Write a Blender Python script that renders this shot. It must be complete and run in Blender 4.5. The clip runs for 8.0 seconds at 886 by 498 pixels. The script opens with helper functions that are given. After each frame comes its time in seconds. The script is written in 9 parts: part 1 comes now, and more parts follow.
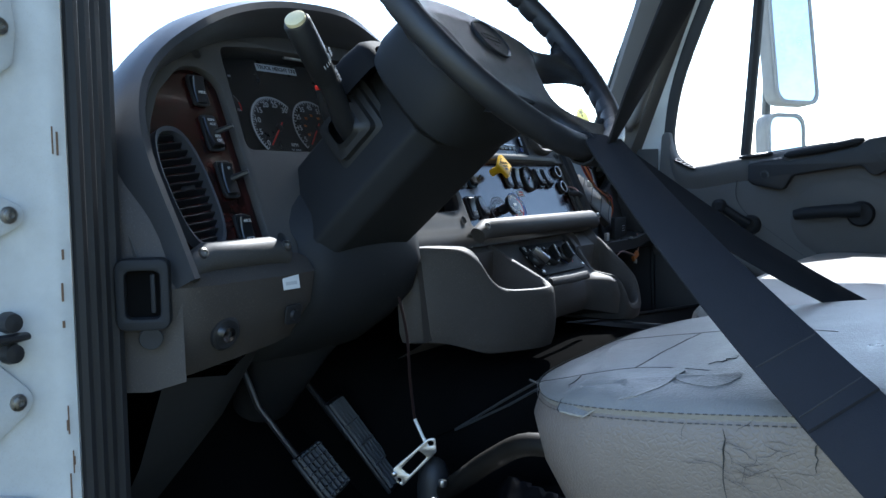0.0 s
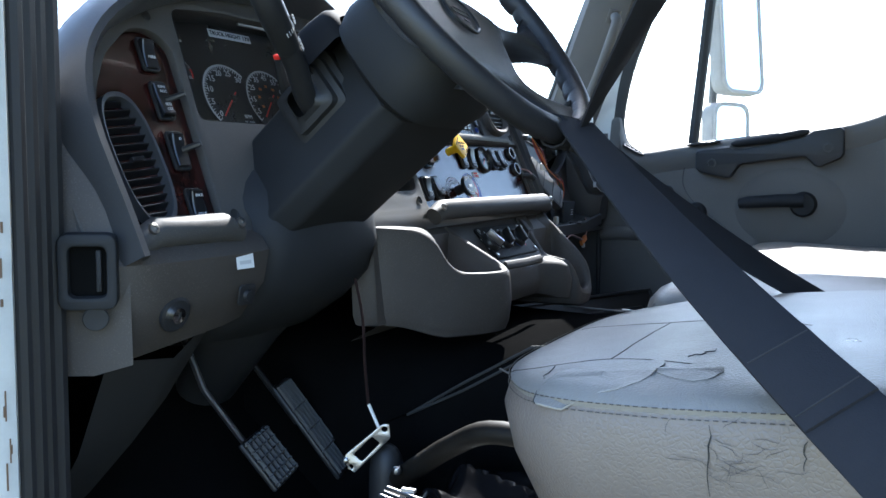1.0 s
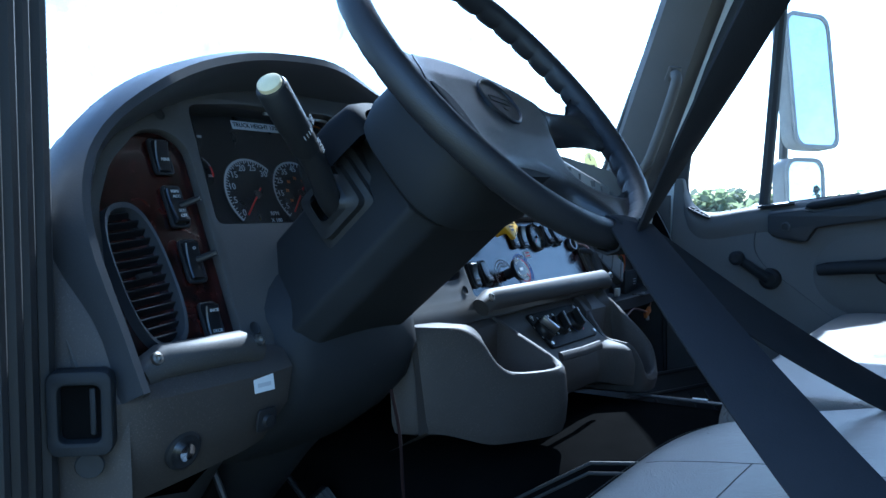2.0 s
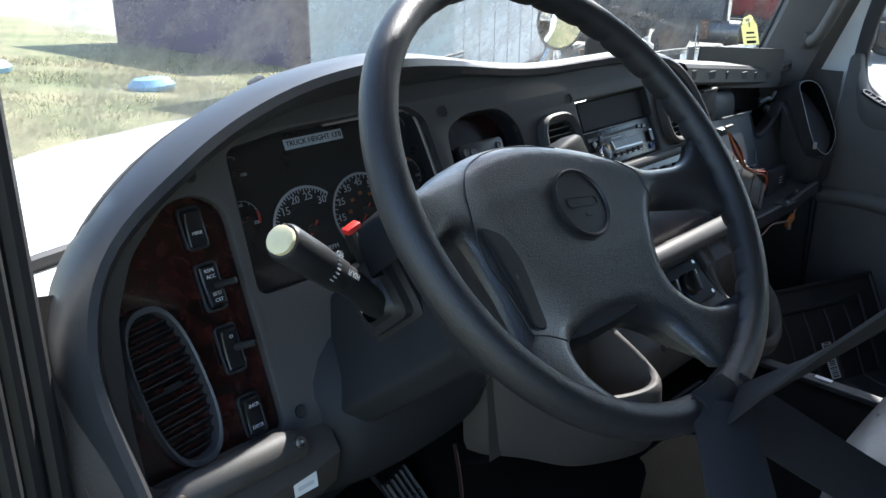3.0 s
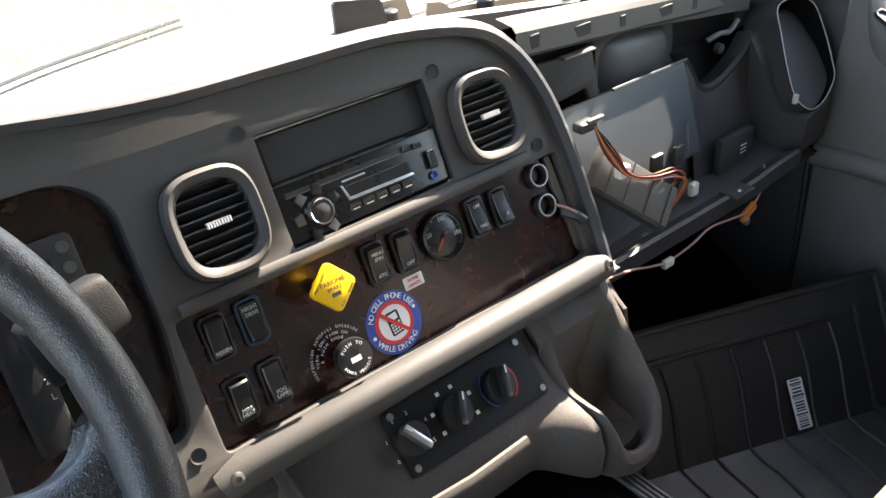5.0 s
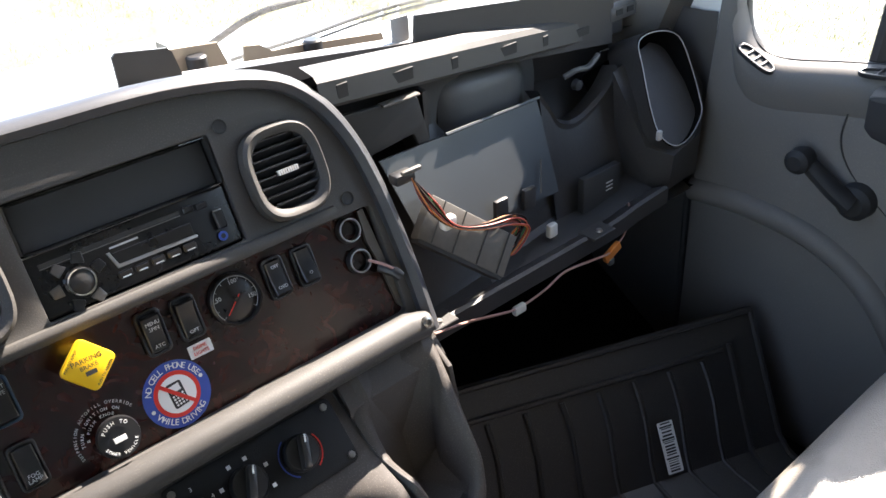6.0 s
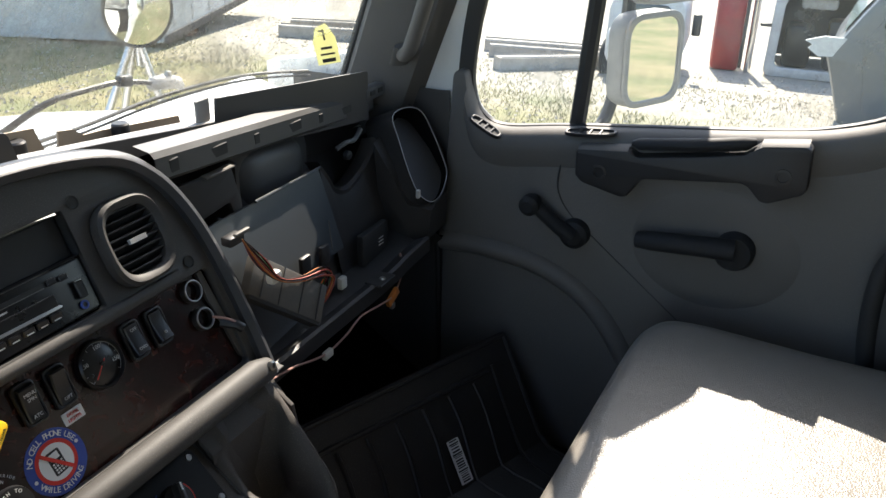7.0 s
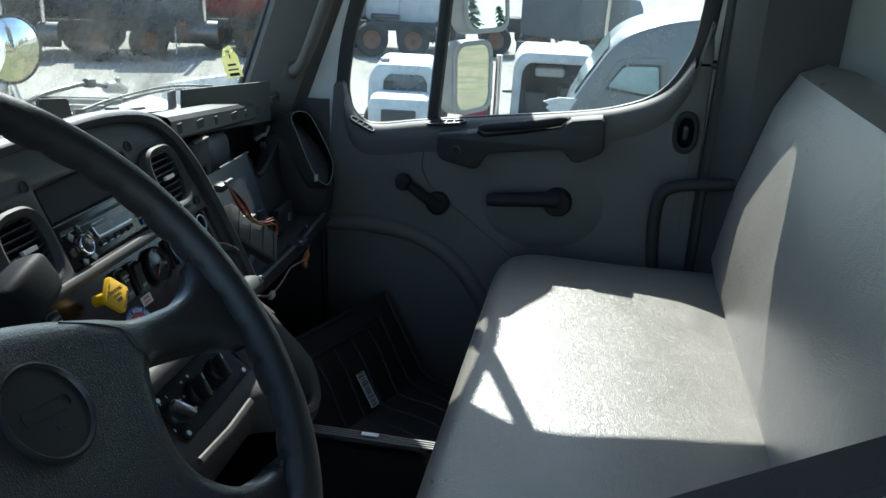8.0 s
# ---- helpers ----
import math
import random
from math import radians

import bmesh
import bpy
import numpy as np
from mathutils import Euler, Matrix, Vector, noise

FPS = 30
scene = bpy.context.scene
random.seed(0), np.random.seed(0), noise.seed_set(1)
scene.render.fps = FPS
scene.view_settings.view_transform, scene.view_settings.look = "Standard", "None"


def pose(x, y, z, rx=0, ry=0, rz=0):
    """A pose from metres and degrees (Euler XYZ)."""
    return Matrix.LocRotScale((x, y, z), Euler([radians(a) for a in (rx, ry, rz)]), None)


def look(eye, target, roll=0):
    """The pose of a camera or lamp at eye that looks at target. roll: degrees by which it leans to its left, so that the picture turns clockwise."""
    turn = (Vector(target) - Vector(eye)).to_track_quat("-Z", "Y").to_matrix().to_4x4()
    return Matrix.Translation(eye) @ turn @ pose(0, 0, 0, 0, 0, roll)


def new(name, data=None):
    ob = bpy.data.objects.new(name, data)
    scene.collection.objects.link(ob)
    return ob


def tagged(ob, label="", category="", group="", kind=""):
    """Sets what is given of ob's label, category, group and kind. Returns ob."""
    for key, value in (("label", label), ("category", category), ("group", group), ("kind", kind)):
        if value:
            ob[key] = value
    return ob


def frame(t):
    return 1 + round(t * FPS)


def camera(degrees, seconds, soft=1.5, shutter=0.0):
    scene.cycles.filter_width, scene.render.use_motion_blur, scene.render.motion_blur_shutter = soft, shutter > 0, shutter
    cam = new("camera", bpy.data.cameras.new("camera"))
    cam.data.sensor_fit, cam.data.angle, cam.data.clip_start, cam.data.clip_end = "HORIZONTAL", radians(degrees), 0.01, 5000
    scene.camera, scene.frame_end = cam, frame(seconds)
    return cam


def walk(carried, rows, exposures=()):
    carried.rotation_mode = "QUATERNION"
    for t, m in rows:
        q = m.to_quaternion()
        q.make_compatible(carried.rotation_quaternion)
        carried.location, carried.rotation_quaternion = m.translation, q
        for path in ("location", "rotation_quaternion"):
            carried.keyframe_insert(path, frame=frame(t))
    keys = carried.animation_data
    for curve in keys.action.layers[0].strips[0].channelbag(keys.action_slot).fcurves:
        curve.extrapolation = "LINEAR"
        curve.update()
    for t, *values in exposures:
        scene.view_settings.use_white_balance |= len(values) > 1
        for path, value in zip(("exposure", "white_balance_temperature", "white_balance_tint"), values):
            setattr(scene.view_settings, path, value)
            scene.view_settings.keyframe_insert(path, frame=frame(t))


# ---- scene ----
cam = camera(55.4, 8.0)
PATH = [
    (0, (-1.334, -0.694, 0.572), (0.329, 0.407, 0.417), -0.7),
    (0.5, (-1.355, -0.66, 0.57), (0.369, 0.334, 0.371), -0.1),
    (1, (-1.322, -0.649, 0.573), (0.417, 0.318, 0.368), 1.1),
    (1.5, (-1.278, -0.63, 0.602), (0.435, 0.391, 0.453), 0.2),
    (2, (-1.214, -0.614, 0.636), (0.454, 0.485, 0.533), -0.2),
    (2.2, (-1.159, -0.608, 0.667), (0.475, 0.535, 0.511), 0.2),
    (3.3, (-0.937, -0.521, 1.021), (0.305, 0.774, 0.138), -0.2),
    (3.5, (-0.871, -0.495, 1.027), (0.327, 0.803, 0.088), -0.7),
    (4, (-0.678, -0.45, 1.018), (0.469, 0.847, 0.017), -2.5),
    (4.5, (-0.497, -0.457, 1.007), (0.628, 0.846, -0.011), -3.9),
    (4.7, (-0.415, -0.475, 1.004), (0.658, 0.86, -0.028), -4.3),
    (5.8, (-0.143, -0.539, 1.02), (0.88, 0.814, -0.039), -4.0),
    (6, (-0.129, -0.562, 1.022), (0.949, 0.762, -0.019), -3.9),
    (6.5, (-0.179, -0.576, 1.037), (1.159, 0.546, 0.061), -1.0),
    (7, (-0.339, -0.537, 1.052), (1.27, 0.269, 0.177), 1.1),
    (7.5, (-0.551, -0.5, 1.043), (1.224, -0.016, 0.259), 1.9),
    (8, (-0.819, -0.464, 1.002), (1.031, -0.153, 0.309), 2.8),
]

EXPO = [(0.0, 2.1, 5500, 9), (1.0, 2.7, 5700, 10), (1.5, 2.75, 5300, 9), (2.2, 1.85, 4500, 4), (3.3, 2.4, 6300, 12), (4.2, 3.35, 6100, 10), (4.7, 3.55, 7200, 14), (6.0, 3.3, 6800, 16), (6.5, 2.92, 6650, 17), (7.0, 2.0, 6850, 12), (7.5, 1.6, 6400, 0), (8.0, 1.5, 5850, 1)]
walk(cam, [(t, look(eye, target, roll)) for t, eye, target, roll in PATH], EXPO)

# ---- world and sun ----
SUN = Vector((0.66, 0.205, 0.66)).normalized()
world = bpy.data.worlds.new("sky")
scene.world = world
world.use_nodes = True
wn = world.node_tree
sky = wn.nodes.new("ShaderNodeTexSky")
sky.sky_type, sky.sun_disc = "NISHITA", False
sky.sun_elevation = math.asin(SUN.z)
sky.sun_rotation = math.atan2(SUN.x, SUN.y)
wn.links.new(sky.outputs[0], wn.nodes["Background"].inputs[0])
wn.nodes["Background"].inputs[1].default_value = 0.15
sun_data = bpy.data.lights.new("sun", "SUN")
sun_data.energy, sun_data.angle, sun_data.color = 3.6, radians(0.5), (1.0, 0.94, 0.84)
sun = new("sun", sun_data)
sun.matrix_world = look(SUN * 50, (0, 0, 0))


# ---- materials ----
def mat(name, color, rough=0.5, metal=0.0, grain=0.0, bump=0.0, vary=0.15, size=0.05, coat=0.0, spec=0.5, dust=0.0, random_hue=0.0, specks=0.0):
    """A surface with variation at two scales; grain: size of the fine relief in metres."""
    m = bpy.data.materials.new(name)
    m.use_nodes = True
    nt = m.node_tree
    b = nt.nodes["Principled BSDF"]
    co = nt.nodes.new("ShaderNodeTexCoord")
    big = nt.nodes.new("ShaderNodeTexNoise")
    big.inputs["Scale"].default_value, big.inputs["Detail"].default_value = 1 / size, 6
    big.inputs["Roughness"].default_value = 0.65
    nt.links.new(co.outputs["Object"], big.inputs["Vector"])
    ramp = nt.nodes.new("ShaderNodeMix")
    ramp.data_type = "RGBA"
    ramp.inputs["A"].default_value = (*[c * (1 - vary) for c in color], 1)
    ramp.inputs["B"].default_value = (*[min(c * (1 + vary) + dust, 1) for c in color], 1)
    nt.links.new(big.outputs["Fac"], ramp.inputs["Factor"])
    out = ramp.outputs["Result"]
    if random_hue:
        info = nt.nodes.new("ShaderNodeObjectInfo")
        hsv = nt.nodes.new("ShaderNodeHueSaturation")
        k = nt.nodes.new("ShaderNodeMapRange")
        k.inputs["To Min"].default_value, k.inputs["To Max"].default_value = 1 - random_hue, 1 + random_hue
        nt.links.new(info.outputs["Random"], k.inputs["Value"])
        nt.links.new(k.outputs["Result"], hsv.inputs["Value"])
        nt.links.new(out, hsv.inputs["Color"])
        out = hsv.outputs["Color"]
    if specks:
        # settled dust: fine pale grains, thicker in drifts
        sp = nt.nodes.new("ShaderNodeTexNoise")
        sp.inputs["Scale"].default_value, sp.inputs["Detail"].default_value = 700, 2
        drift = nt.nodes.new("ShaderNodeTexNoise")
        drift.inputs["Scale"].default_value, drift.inputs["Detail"].default_value = 9, 5
        drift.inputs["Roughness"].default_value = 0.7
        for n in (sp, drift):
            nt.links.new(co.outputs["Object"], n.inputs["Vector"])
        s1 = nt.nodes.new("ShaderNodeMapRange")
        s1.inputs["From Min"].default_value, s1.inputs["From Max"].default_value = 0.56, 0.72
        s2 = nt.nodes.new("ShaderNodeMapRange")
        s2.inputs["From Min"].default_value, s2.inputs["From Max"].default_value = 0.35, 0.75
        s2.inputs["To Max"].default_value = specks
        nt.links.new(sp.outputs["Fac"], s1.inputs["Value"])
        nt.links.new(drift.outputs["Fac"], s2.inputs["Value"])
        both = nt.nodes.new("ShaderNodeMath")
        both.operation = "MULTIPLY"
        nt.links.new(s1.outputs["Result"], both.inputs[0])
        nt.links.new(s2.outputs["Result"], both.inputs[1])
        dm = nt.nodes.new("ShaderNodeMix")
        dm.data_type = "RGBA"
        dm.inputs["B"].default_value = (0.40, 0.36, 0.30, 1)
        nt.links.new(both.outputs[0], dm.inputs["Factor"])
        nt.links.new(out, dm.inputs["A"])
        out = dm.outputs["Result"]
    nt.links.new(out, b.inputs["Base Color"])
    rr = nt.nodes.new("ShaderNodeMapRange")
    rr.inputs["To Min"].default_value, rr.inputs["To Max"].default_value = max(rough - 0.12, 0.02), min(rough + 0.12, 1)
    nt.links.new(big.outputs["Fac"], rr.inputs["Value"])
    nt.links.new(rr.outputs["Result"], b.inputs["Roughness"])
    b.inputs["Metallic"].default_value = metal
    b.inputs["Coat Weight"].default_value = coat
    b.inputs["Specular IOR Level"].default_value = spec
    if grain:
        fine = nt.nodes.new("ShaderNodeTexNoise")
        fine.inputs["Scale"].default_value, fine.inputs["Detail"].default_value = 1 / grain, 3
        nt.links.new(co.outputs["Object"], fine.inputs["Vector"])
        bp = nt.nodes.new("ShaderNodeBump")
        bp.inputs["Strength"].default_value, bp.inputs["Distance"].default_value = bump, grain * 0.4
        nt.links.new(fine.outputs["Fac"], bp.inputs["Height"])
        nt.links.new(bp.outputs["Normal"], b.inputs["Normal"])
    return m


def creased(name, color, rough, cell, strength, vary=0.2, depth=0.4, wide_k=1.5):
    """Leather or vinyl: cells parted by fine creases."""
    m = mat(name, color, rough, vary=vary, size=0.09)
    nt = m.node_tree
    co = nt.nodes.new("ShaderNodeTexCoord")
    warp = nt.nodes.new("ShaderNodeTexNoise")
    warp.inputs["Scale"].default_value = 0.4 / cell
    add = nt.nodes.new("ShaderNodeMixRGB")
    add.blend_type, add.inputs["Fac"].default_value = "ADD", cell * 1.2
    nt.links.new(co.outputs["Object"], warp.inputs["Vector"])
    nt.links.new(co.outputs["Object"], add.inputs[1])
    nt.links.new(warp.outputs["Color"], add.inputs[2])
    vor = nt.nodes.new("ShaderNodeTexVoronoi")
    vor.feature = "DISTANCE_TO_EDGE"
    vor.inputs["Scale"].default_value = 1 / cell
    nt.links.new(add.outputs[0], vor.inputs["Vector"])
    cut = nt.nodes.new("ShaderNodeMapRange")
    cut.inputs["From Max"].default_value = 0.25
    nt.links.new(vor.outputs["Distance"], cut.inputs["Value"])
    wide = nt.nodes.new("ShaderNodeTexNoise")
    wide.inputs["Scale"].default_value, wide.inputs["Detail"].default_value = 26, 3
    wide.inputs["Distortion"].default_value = 1.2
    nt.links.new(co.outputs["Object"], wide.inputs["Vector"])
    mul = nt.nodes.new("ShaderNodeMath")
    mul.operation = "MULTIPLY_ADD"
    nt.links.new(wide.outputs["Fac"], mul.inputs[0])
    mul.inputs[1].default_value = wide_k
    nt.links.new(cut.outputs["Result"], mul.inputs[2])
    bp = nt.nodes.new("ShaderNodeBump")
    bp.inputs["Strength"].default_value, bp.inputs["Distance"].default_value = strength, cell * depth
    nt.links.new(mul.outputs[0], bp.inputs["Height"])
    nt.links.new(bp.outputs["Normal"], nt.nodes["Principled BSDF"].inputs["Normal"])
    return m


def wood(name, a, b):
    m = mat(name, a, 0.24, vary=0.0, coat=0.1, spec=0.4)
    nt = m.node_tree
    bs = nt.nodes["Principled BSDF"]
    co = nt.nodes.new("ShaderNodeTexCoord")
    n1 = nt.nodes.new("ShaderNodeTexNoise")
    n1.inputs["Scale"].default_value, n1.inputs["Detail"].default_value, n1.inputs["Distortion"].default_value = 38, 8, 1.6
    nt.links.new(co.outputs["Object"], n1.inputs["Vector"])
    mx = nt.nodes.new("ShaderNodeMix")
    mx.data_type = "RGBA"
    mx.inputs["A"].default_value, mx.inputs["B"].default_value = (*a, 1), (*b, 1)
    mr = nt.nodes.new("ShaderNodeMapRange")
    mr.inputs["From Min"].default_value, mr.inputs["From Max"].default_value = 0.4, 0.7
    nt.links.new(n1.outputs["Fac"], mr.inputs["Value"])
    nt.links.new(mr.outputs["Result"], mx.inputs["Factor"])
    nt.links.new(mx.outputs["Result"], bs.inputs["Base Color"])
    return m


def glass(name, tint=(1, 1, 1), dirt=0.05):
    m = bpy.data.materials.new(name)
    m.use_nodes = True
    nt = m.node_tree
    nt.nodes.remove(nt.nodes["Principled BSDF"])
    out = nt.nodes["Material Output"]
    tr = nt.nodes.new("ShaderNodeBsdfTransparent")
    tr.inputs[0].default_value = (*tint, 1)
    gl = nt.nodes.new("ShaderNodeBsdfGlossy")
    gl.inputs["Roughness"].default_value = 0.02
    df = nt.nodes.new("ShaderNodeBsdfDiffuse")
    df.inputs[0].default_value = (0.7, 0.68, 0.62, 1)
    fr = nt.nodes.new("ShaderNodeFresnel")
    fr.inputs[0].default_value = 1.3
    a = nt.nodes.new("ShaderNodeMixShader")
    nt.links.new(fr.outputs[0], a.inputs[0])
    nt.links.new(tr.outputs[0], a.inputs[1])
    nt.links.new(gl.outputs[0], a.inputs[2])
    co = nt.nodes.new("ShaderNodeTexCoord")
    n1 = nt.nodes.new("ShaderNodeTexNoise")
    n1.inputs["Scale"].default_value, n1.inputs["Detail"].default_value = 7, 9
    n1.inputs["Roughness"].default_value = 0.75
    nt.links.new(co.outputs["Object"], n1.inputs["Vector"])
    mr = nt.nodes.new("ShaderNodeMapRange")
    mr.inputs["From Min"].default_value, mr.inputs["From Max"].default_value = 0.42, 0.8
    mr.inputs["To Min"].default_value, mr.inputs["To Max"].default_value = dirt * 0.35, dirt * 2
    nt.links.new(n1.outputs["Fac"], mr.inputs["Value"])
    b = nt.nodes.new("ShaderNodeMixShader")
    nt.links.new(mr.outputs["Result"], b.inputs[0])
    nt.links.new(a.outputs[0], b.inputs[1])
    nt.links.new(df.outputs[0], b.inputs[2])
    nt.links.new(b.outputs[0], out.inputs[0])
    return m


BEZEL = mat("taupe_moulded_plastic", (0.061, 0.0575, 0.054), 0.58, grain=0.0012, bump=0.35, vary=0.2, size=0.12, spec=0.3, specks=0.2)
VISOR = mat("charcoal_padded_plastic", (0.042, 0.043, 0.047), 0.38, grain=0.0012, bump=0.35, vary=0.25, size=0.15, spec=0.6, specks=0.08)
KNEE = mat("warm_grey_plastic", (0.058, 0.051, 0.046), 0.6, grain=0.001, bump=0.3, vary=0.2, size=0.1, spec=0.3, specks=0.25)
BLACK = mat("black_plastic", (0.018, 0.018, 0.019), 0.42, grain=0.0012, bump=0.25, vary=0.3, size=0.05)
GLOSSBLACK = mat("gloss_black_plastic", (0.01, 0.01, 0.011), 0.33, vary=0.3, size=0.03)
MATTBLACK = mat("matt_black_plastic", (0.02, 0.02, 0.02), 0.75, grain=0.001, bump=0.3, vary=0.3, size=0.06)
CARRIER = mat("dark_grey_carrier_plastic", (0.027, 0.0255, 0.025), 0.5, grain=0.004, bump=0.12, vary=0.35, size=0.12, specks=0.1)
WOOD = wood("dark_red_wood_veneer", (0.007, 0.003, 0.0025), (0.042, 0.0085, 0.006))
SCREW = mat("zinc_screw", (0.35, 0.34, 0.32), 0.35, metal=1.0, vary=0.25, size=0.004)
CHROME = mat("chrome", (0.75, 0.75, 0.76), 0.12, metal=1.0, vary=0.1, size=0.02)
ALLOY = mat("dull_aluminium", (0.45, 0.45, 0.46), 0.38, metal=1.0, vary=0.2, size=0.02)
WHITE = mat("white_print", (0.78, 0.78, 0.76), 0.6, vary=0.05)
DULLWHITE = mat("grey_print", (0.5, 0.5, 0.5), 0.6, vary=0.05)
RED = mat("red_plastic", (0.62, 0.03, 0.02), 0.4, vary=0.1)
ORANGE = mat("orange_print", (0.6, 0.18, 0.03), 0.5, vary=0.1)
BLUE = mat("blue_print", (0.03, 0.07, 0.33), 0.5, vary=0.1)
INK = mat("black_ink", (0.02, 0.02, 0.02), 0.6, vary=0.1)
YELLOW = mat("yellow_plastic", (0.85, 0.5, 0.01), 0.4, vary=0.08, size=0.02)
IVORY = mat("worn_ivory_plastic", (0.72, 0.63, 0.38), 0.5, vary=0.12, size=0.006)
RADIOBLACK = mat("polished_black_radio", (0.007, 0.007, 0.008), 0.28, vary=0.25, size=0.04, spec=0.35, specks=0.05)
SLIDE = mat("pale_worn_metal", (0.46, 0.43, 0.37), 0.42, metal=0.5, vary=0.15, size=0.01)
DIAL = mat("black_dial_face", (0.012, 0.011, 0.011), 0.3, vary=0.3, size=0.02)
RIMLEATHER = creased("black_wheel_cover", (0.019, 0.019, 0.021), 0.42, 0.0016, 0.3, depth=0.3, wide_k=0.12)
PAD = creased("black_grained_vinyl", (0.019, 0.0195, 0.0225), 0.32, 0.0018, 0.5, depth=0.28, wide_k=0.12)
PAD.node_tree.nodes["Principled BSDF"].inputs["Coat Weight"].default_value = 0.5
PAD.node_tree.nodes["Principled BSDF"].inputs["Coat Roughness"].default_value = 0.3
# Rubber on the floor; in recesses this black stands in for shade.
TUNNEL = mat("dull_black_rubber_and_shade", (0.0055, 0.0055, 0.0055), 0.95, grain=0.003, bump=0.3, vary=0.4, size=0.06, spec=0.0)
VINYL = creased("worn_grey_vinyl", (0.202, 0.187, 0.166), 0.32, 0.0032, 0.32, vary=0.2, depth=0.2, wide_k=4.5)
# Cushion side: darker and browner than the top vinyl.
VINYLSIDE = creased("worn_darker_side_vinyl", (0.155, 0.128, 0.110), 0.4, 0.004, 0.3, vary=0.2, depth=0.2, wide_k=3.0)
THREAD = mat("grey_thread", (0.07, 0.062, 0.055), 0.8, vary=0.2)
TRIM = mat("grey_door_trim", (0.108, 0.102, 0.096), 0.62, grain=0.0015, bump=0.35, vary=0.16, size=0.2, spec=0.35, specks=0.15)
TRIMDARK = mat("dark_grey_trim", (0.045, 0.043, 0.042), 0.5, grain=0.0012, bump=0.3, vary=0.2, size=0.1)
LINER = mat("grey_headliner", (0.25, 0.25, 0.24), 0.85, grain=0.003, bump=0.2, vary=0.1, size=0.2)
KNOBBLACK = mat("grained_black_plastic", (0.012, 0.012, 0.012), 0.6, grain=0.0011, bump=0.7, vary=0.2, size=0.04, spec=0.2)
DARKALLOY = mat("tarnished_alloy", (0.17, 0.165, 0.16), 0.45, metal=1.0, vary=0.25, size=0.02)
# Grey plastic darkened far down, in place of the shade on the column cover.
GREYCOVER = mat("shade_darkened_grey_plastic", (0.013, 0.0135, 0.015), 0.75, grain=0.0012, bump=0.3, vary=0.15, size=0.08, spec=0.08)
RUBBER = mat("black_rubber", (0.016, 0.016, 0.017), 0.55, grain=0.003, bump=0.15, vary=0.35, size=0.08)
MAT = mat("black_rubber_mat", (0.018, 0.016, 0.015), 0.45, grain=0.002, bump=0.2, vary=0.4, size=0.06, specks=0.2)
SHROUD = mat("matt_charcoal_plastic", (0.020, 0.021, 0.023), 0.62, grain=0.0012, bump=0.3, vary=0.25, size=0.08, spec=0.22, specks=0.02)
BELT = mat("dark_grey_webbing", (0.026, 0.026, 0.029), 0.85, spec=0.08, grain=0.0015, bump=0.6, vary=0.15, size=0.03)
BODYWHITE = mat("white_body_paint", (0.72, 0.72, 0.70), 0.3, vary=0.12, size=0.12, coat=0.4)
DIRTYWHITE = mat("scuffed_white_paint", (0.50, 0.50, 0.475), 0.4, vary=0.22, size=0.035, coat=0.2, specks=0.5)
HOODWHITE = mat("white_hood_paint", (0.78, 0.77, 0.74), 0.3, vary=0.06, size=0.3, coat=0.5)
STEELBLUE = mat("blue_grey_sheet_metal", (0.033, 0.0385, 0.043), 0.5, vary=0.15, size=0.1)
PCB = mat("dusty_grey_module", (0.085, 0.077, 0.066), 0.6, vary=0.4, size=0.015)
PAPER = mat("white_paper_label", (0.7, 0.7, 0.68), 0.6, vary=0.06, size=0.01)
MIRROR = mat("mirror_glass", (0.86, 0.88, 0.9), 0.02, metal=1.0, vary=0.02, size=0.2)
MIRROR.node_tree.nodes["Principled BSDF"].inputs["Roughness"].default_value = 0.01
for l in list(MIRROR.node_tree.nodes["Principled BSDF"].inputs["Roughness"].links):
    MIRROR.node_tree.links.remove(l)
GLASS = glass("windscreen_glass", (0.92, 0.96, 0.93), 0.48)
SIDEGLASS = glass("door_glass", (0.92, 0.96, 0.94), 0.3)
LENS = glass("gauge_lens", (0.95, 0.95, 0.95), 0.015)
CABLE = mat("dull_red_brown_cable", (0.014, 0.006, 0.005), 0.8, vary=0.2, spec=0.2)
DULLBROWN = mat("brown_black_steel", (0.011, 0.009, 0.007), 0.55, spec=0.25, vary=0.35, size=0.03, grain=0.002, bump=0.15)
TREAD = mat("worn_grey_rubber_tread", (0.075, 0.074, 0.072), 0.6, vary=0.3, size=0.02)
COVERBLACK = mat("polished_black_moulding", (0.008, 0.008, 0.009), 0.2, vary=0.3, size=0.04)
DULLRED = mat("dull_red_crate_plastic", (0.10, 0.012, 0.012), 0.55, vary=0.25, size=0.04)
COPPER = mat("red_wire", (0.35, 0.05, 0.03), 0.5, vary=0.1)
WIREO = mat("orange_wire", (0.5, 0.16, 0.03), 0.5, vary=0.1)
WIREG = mat("green_wire", (0.04, 0.2, 0.06), 0.5, vary=0.1)
WIREP = mat("pink_wire", (0.35, 0.2, 0.17), 0.5, vary=0.1)


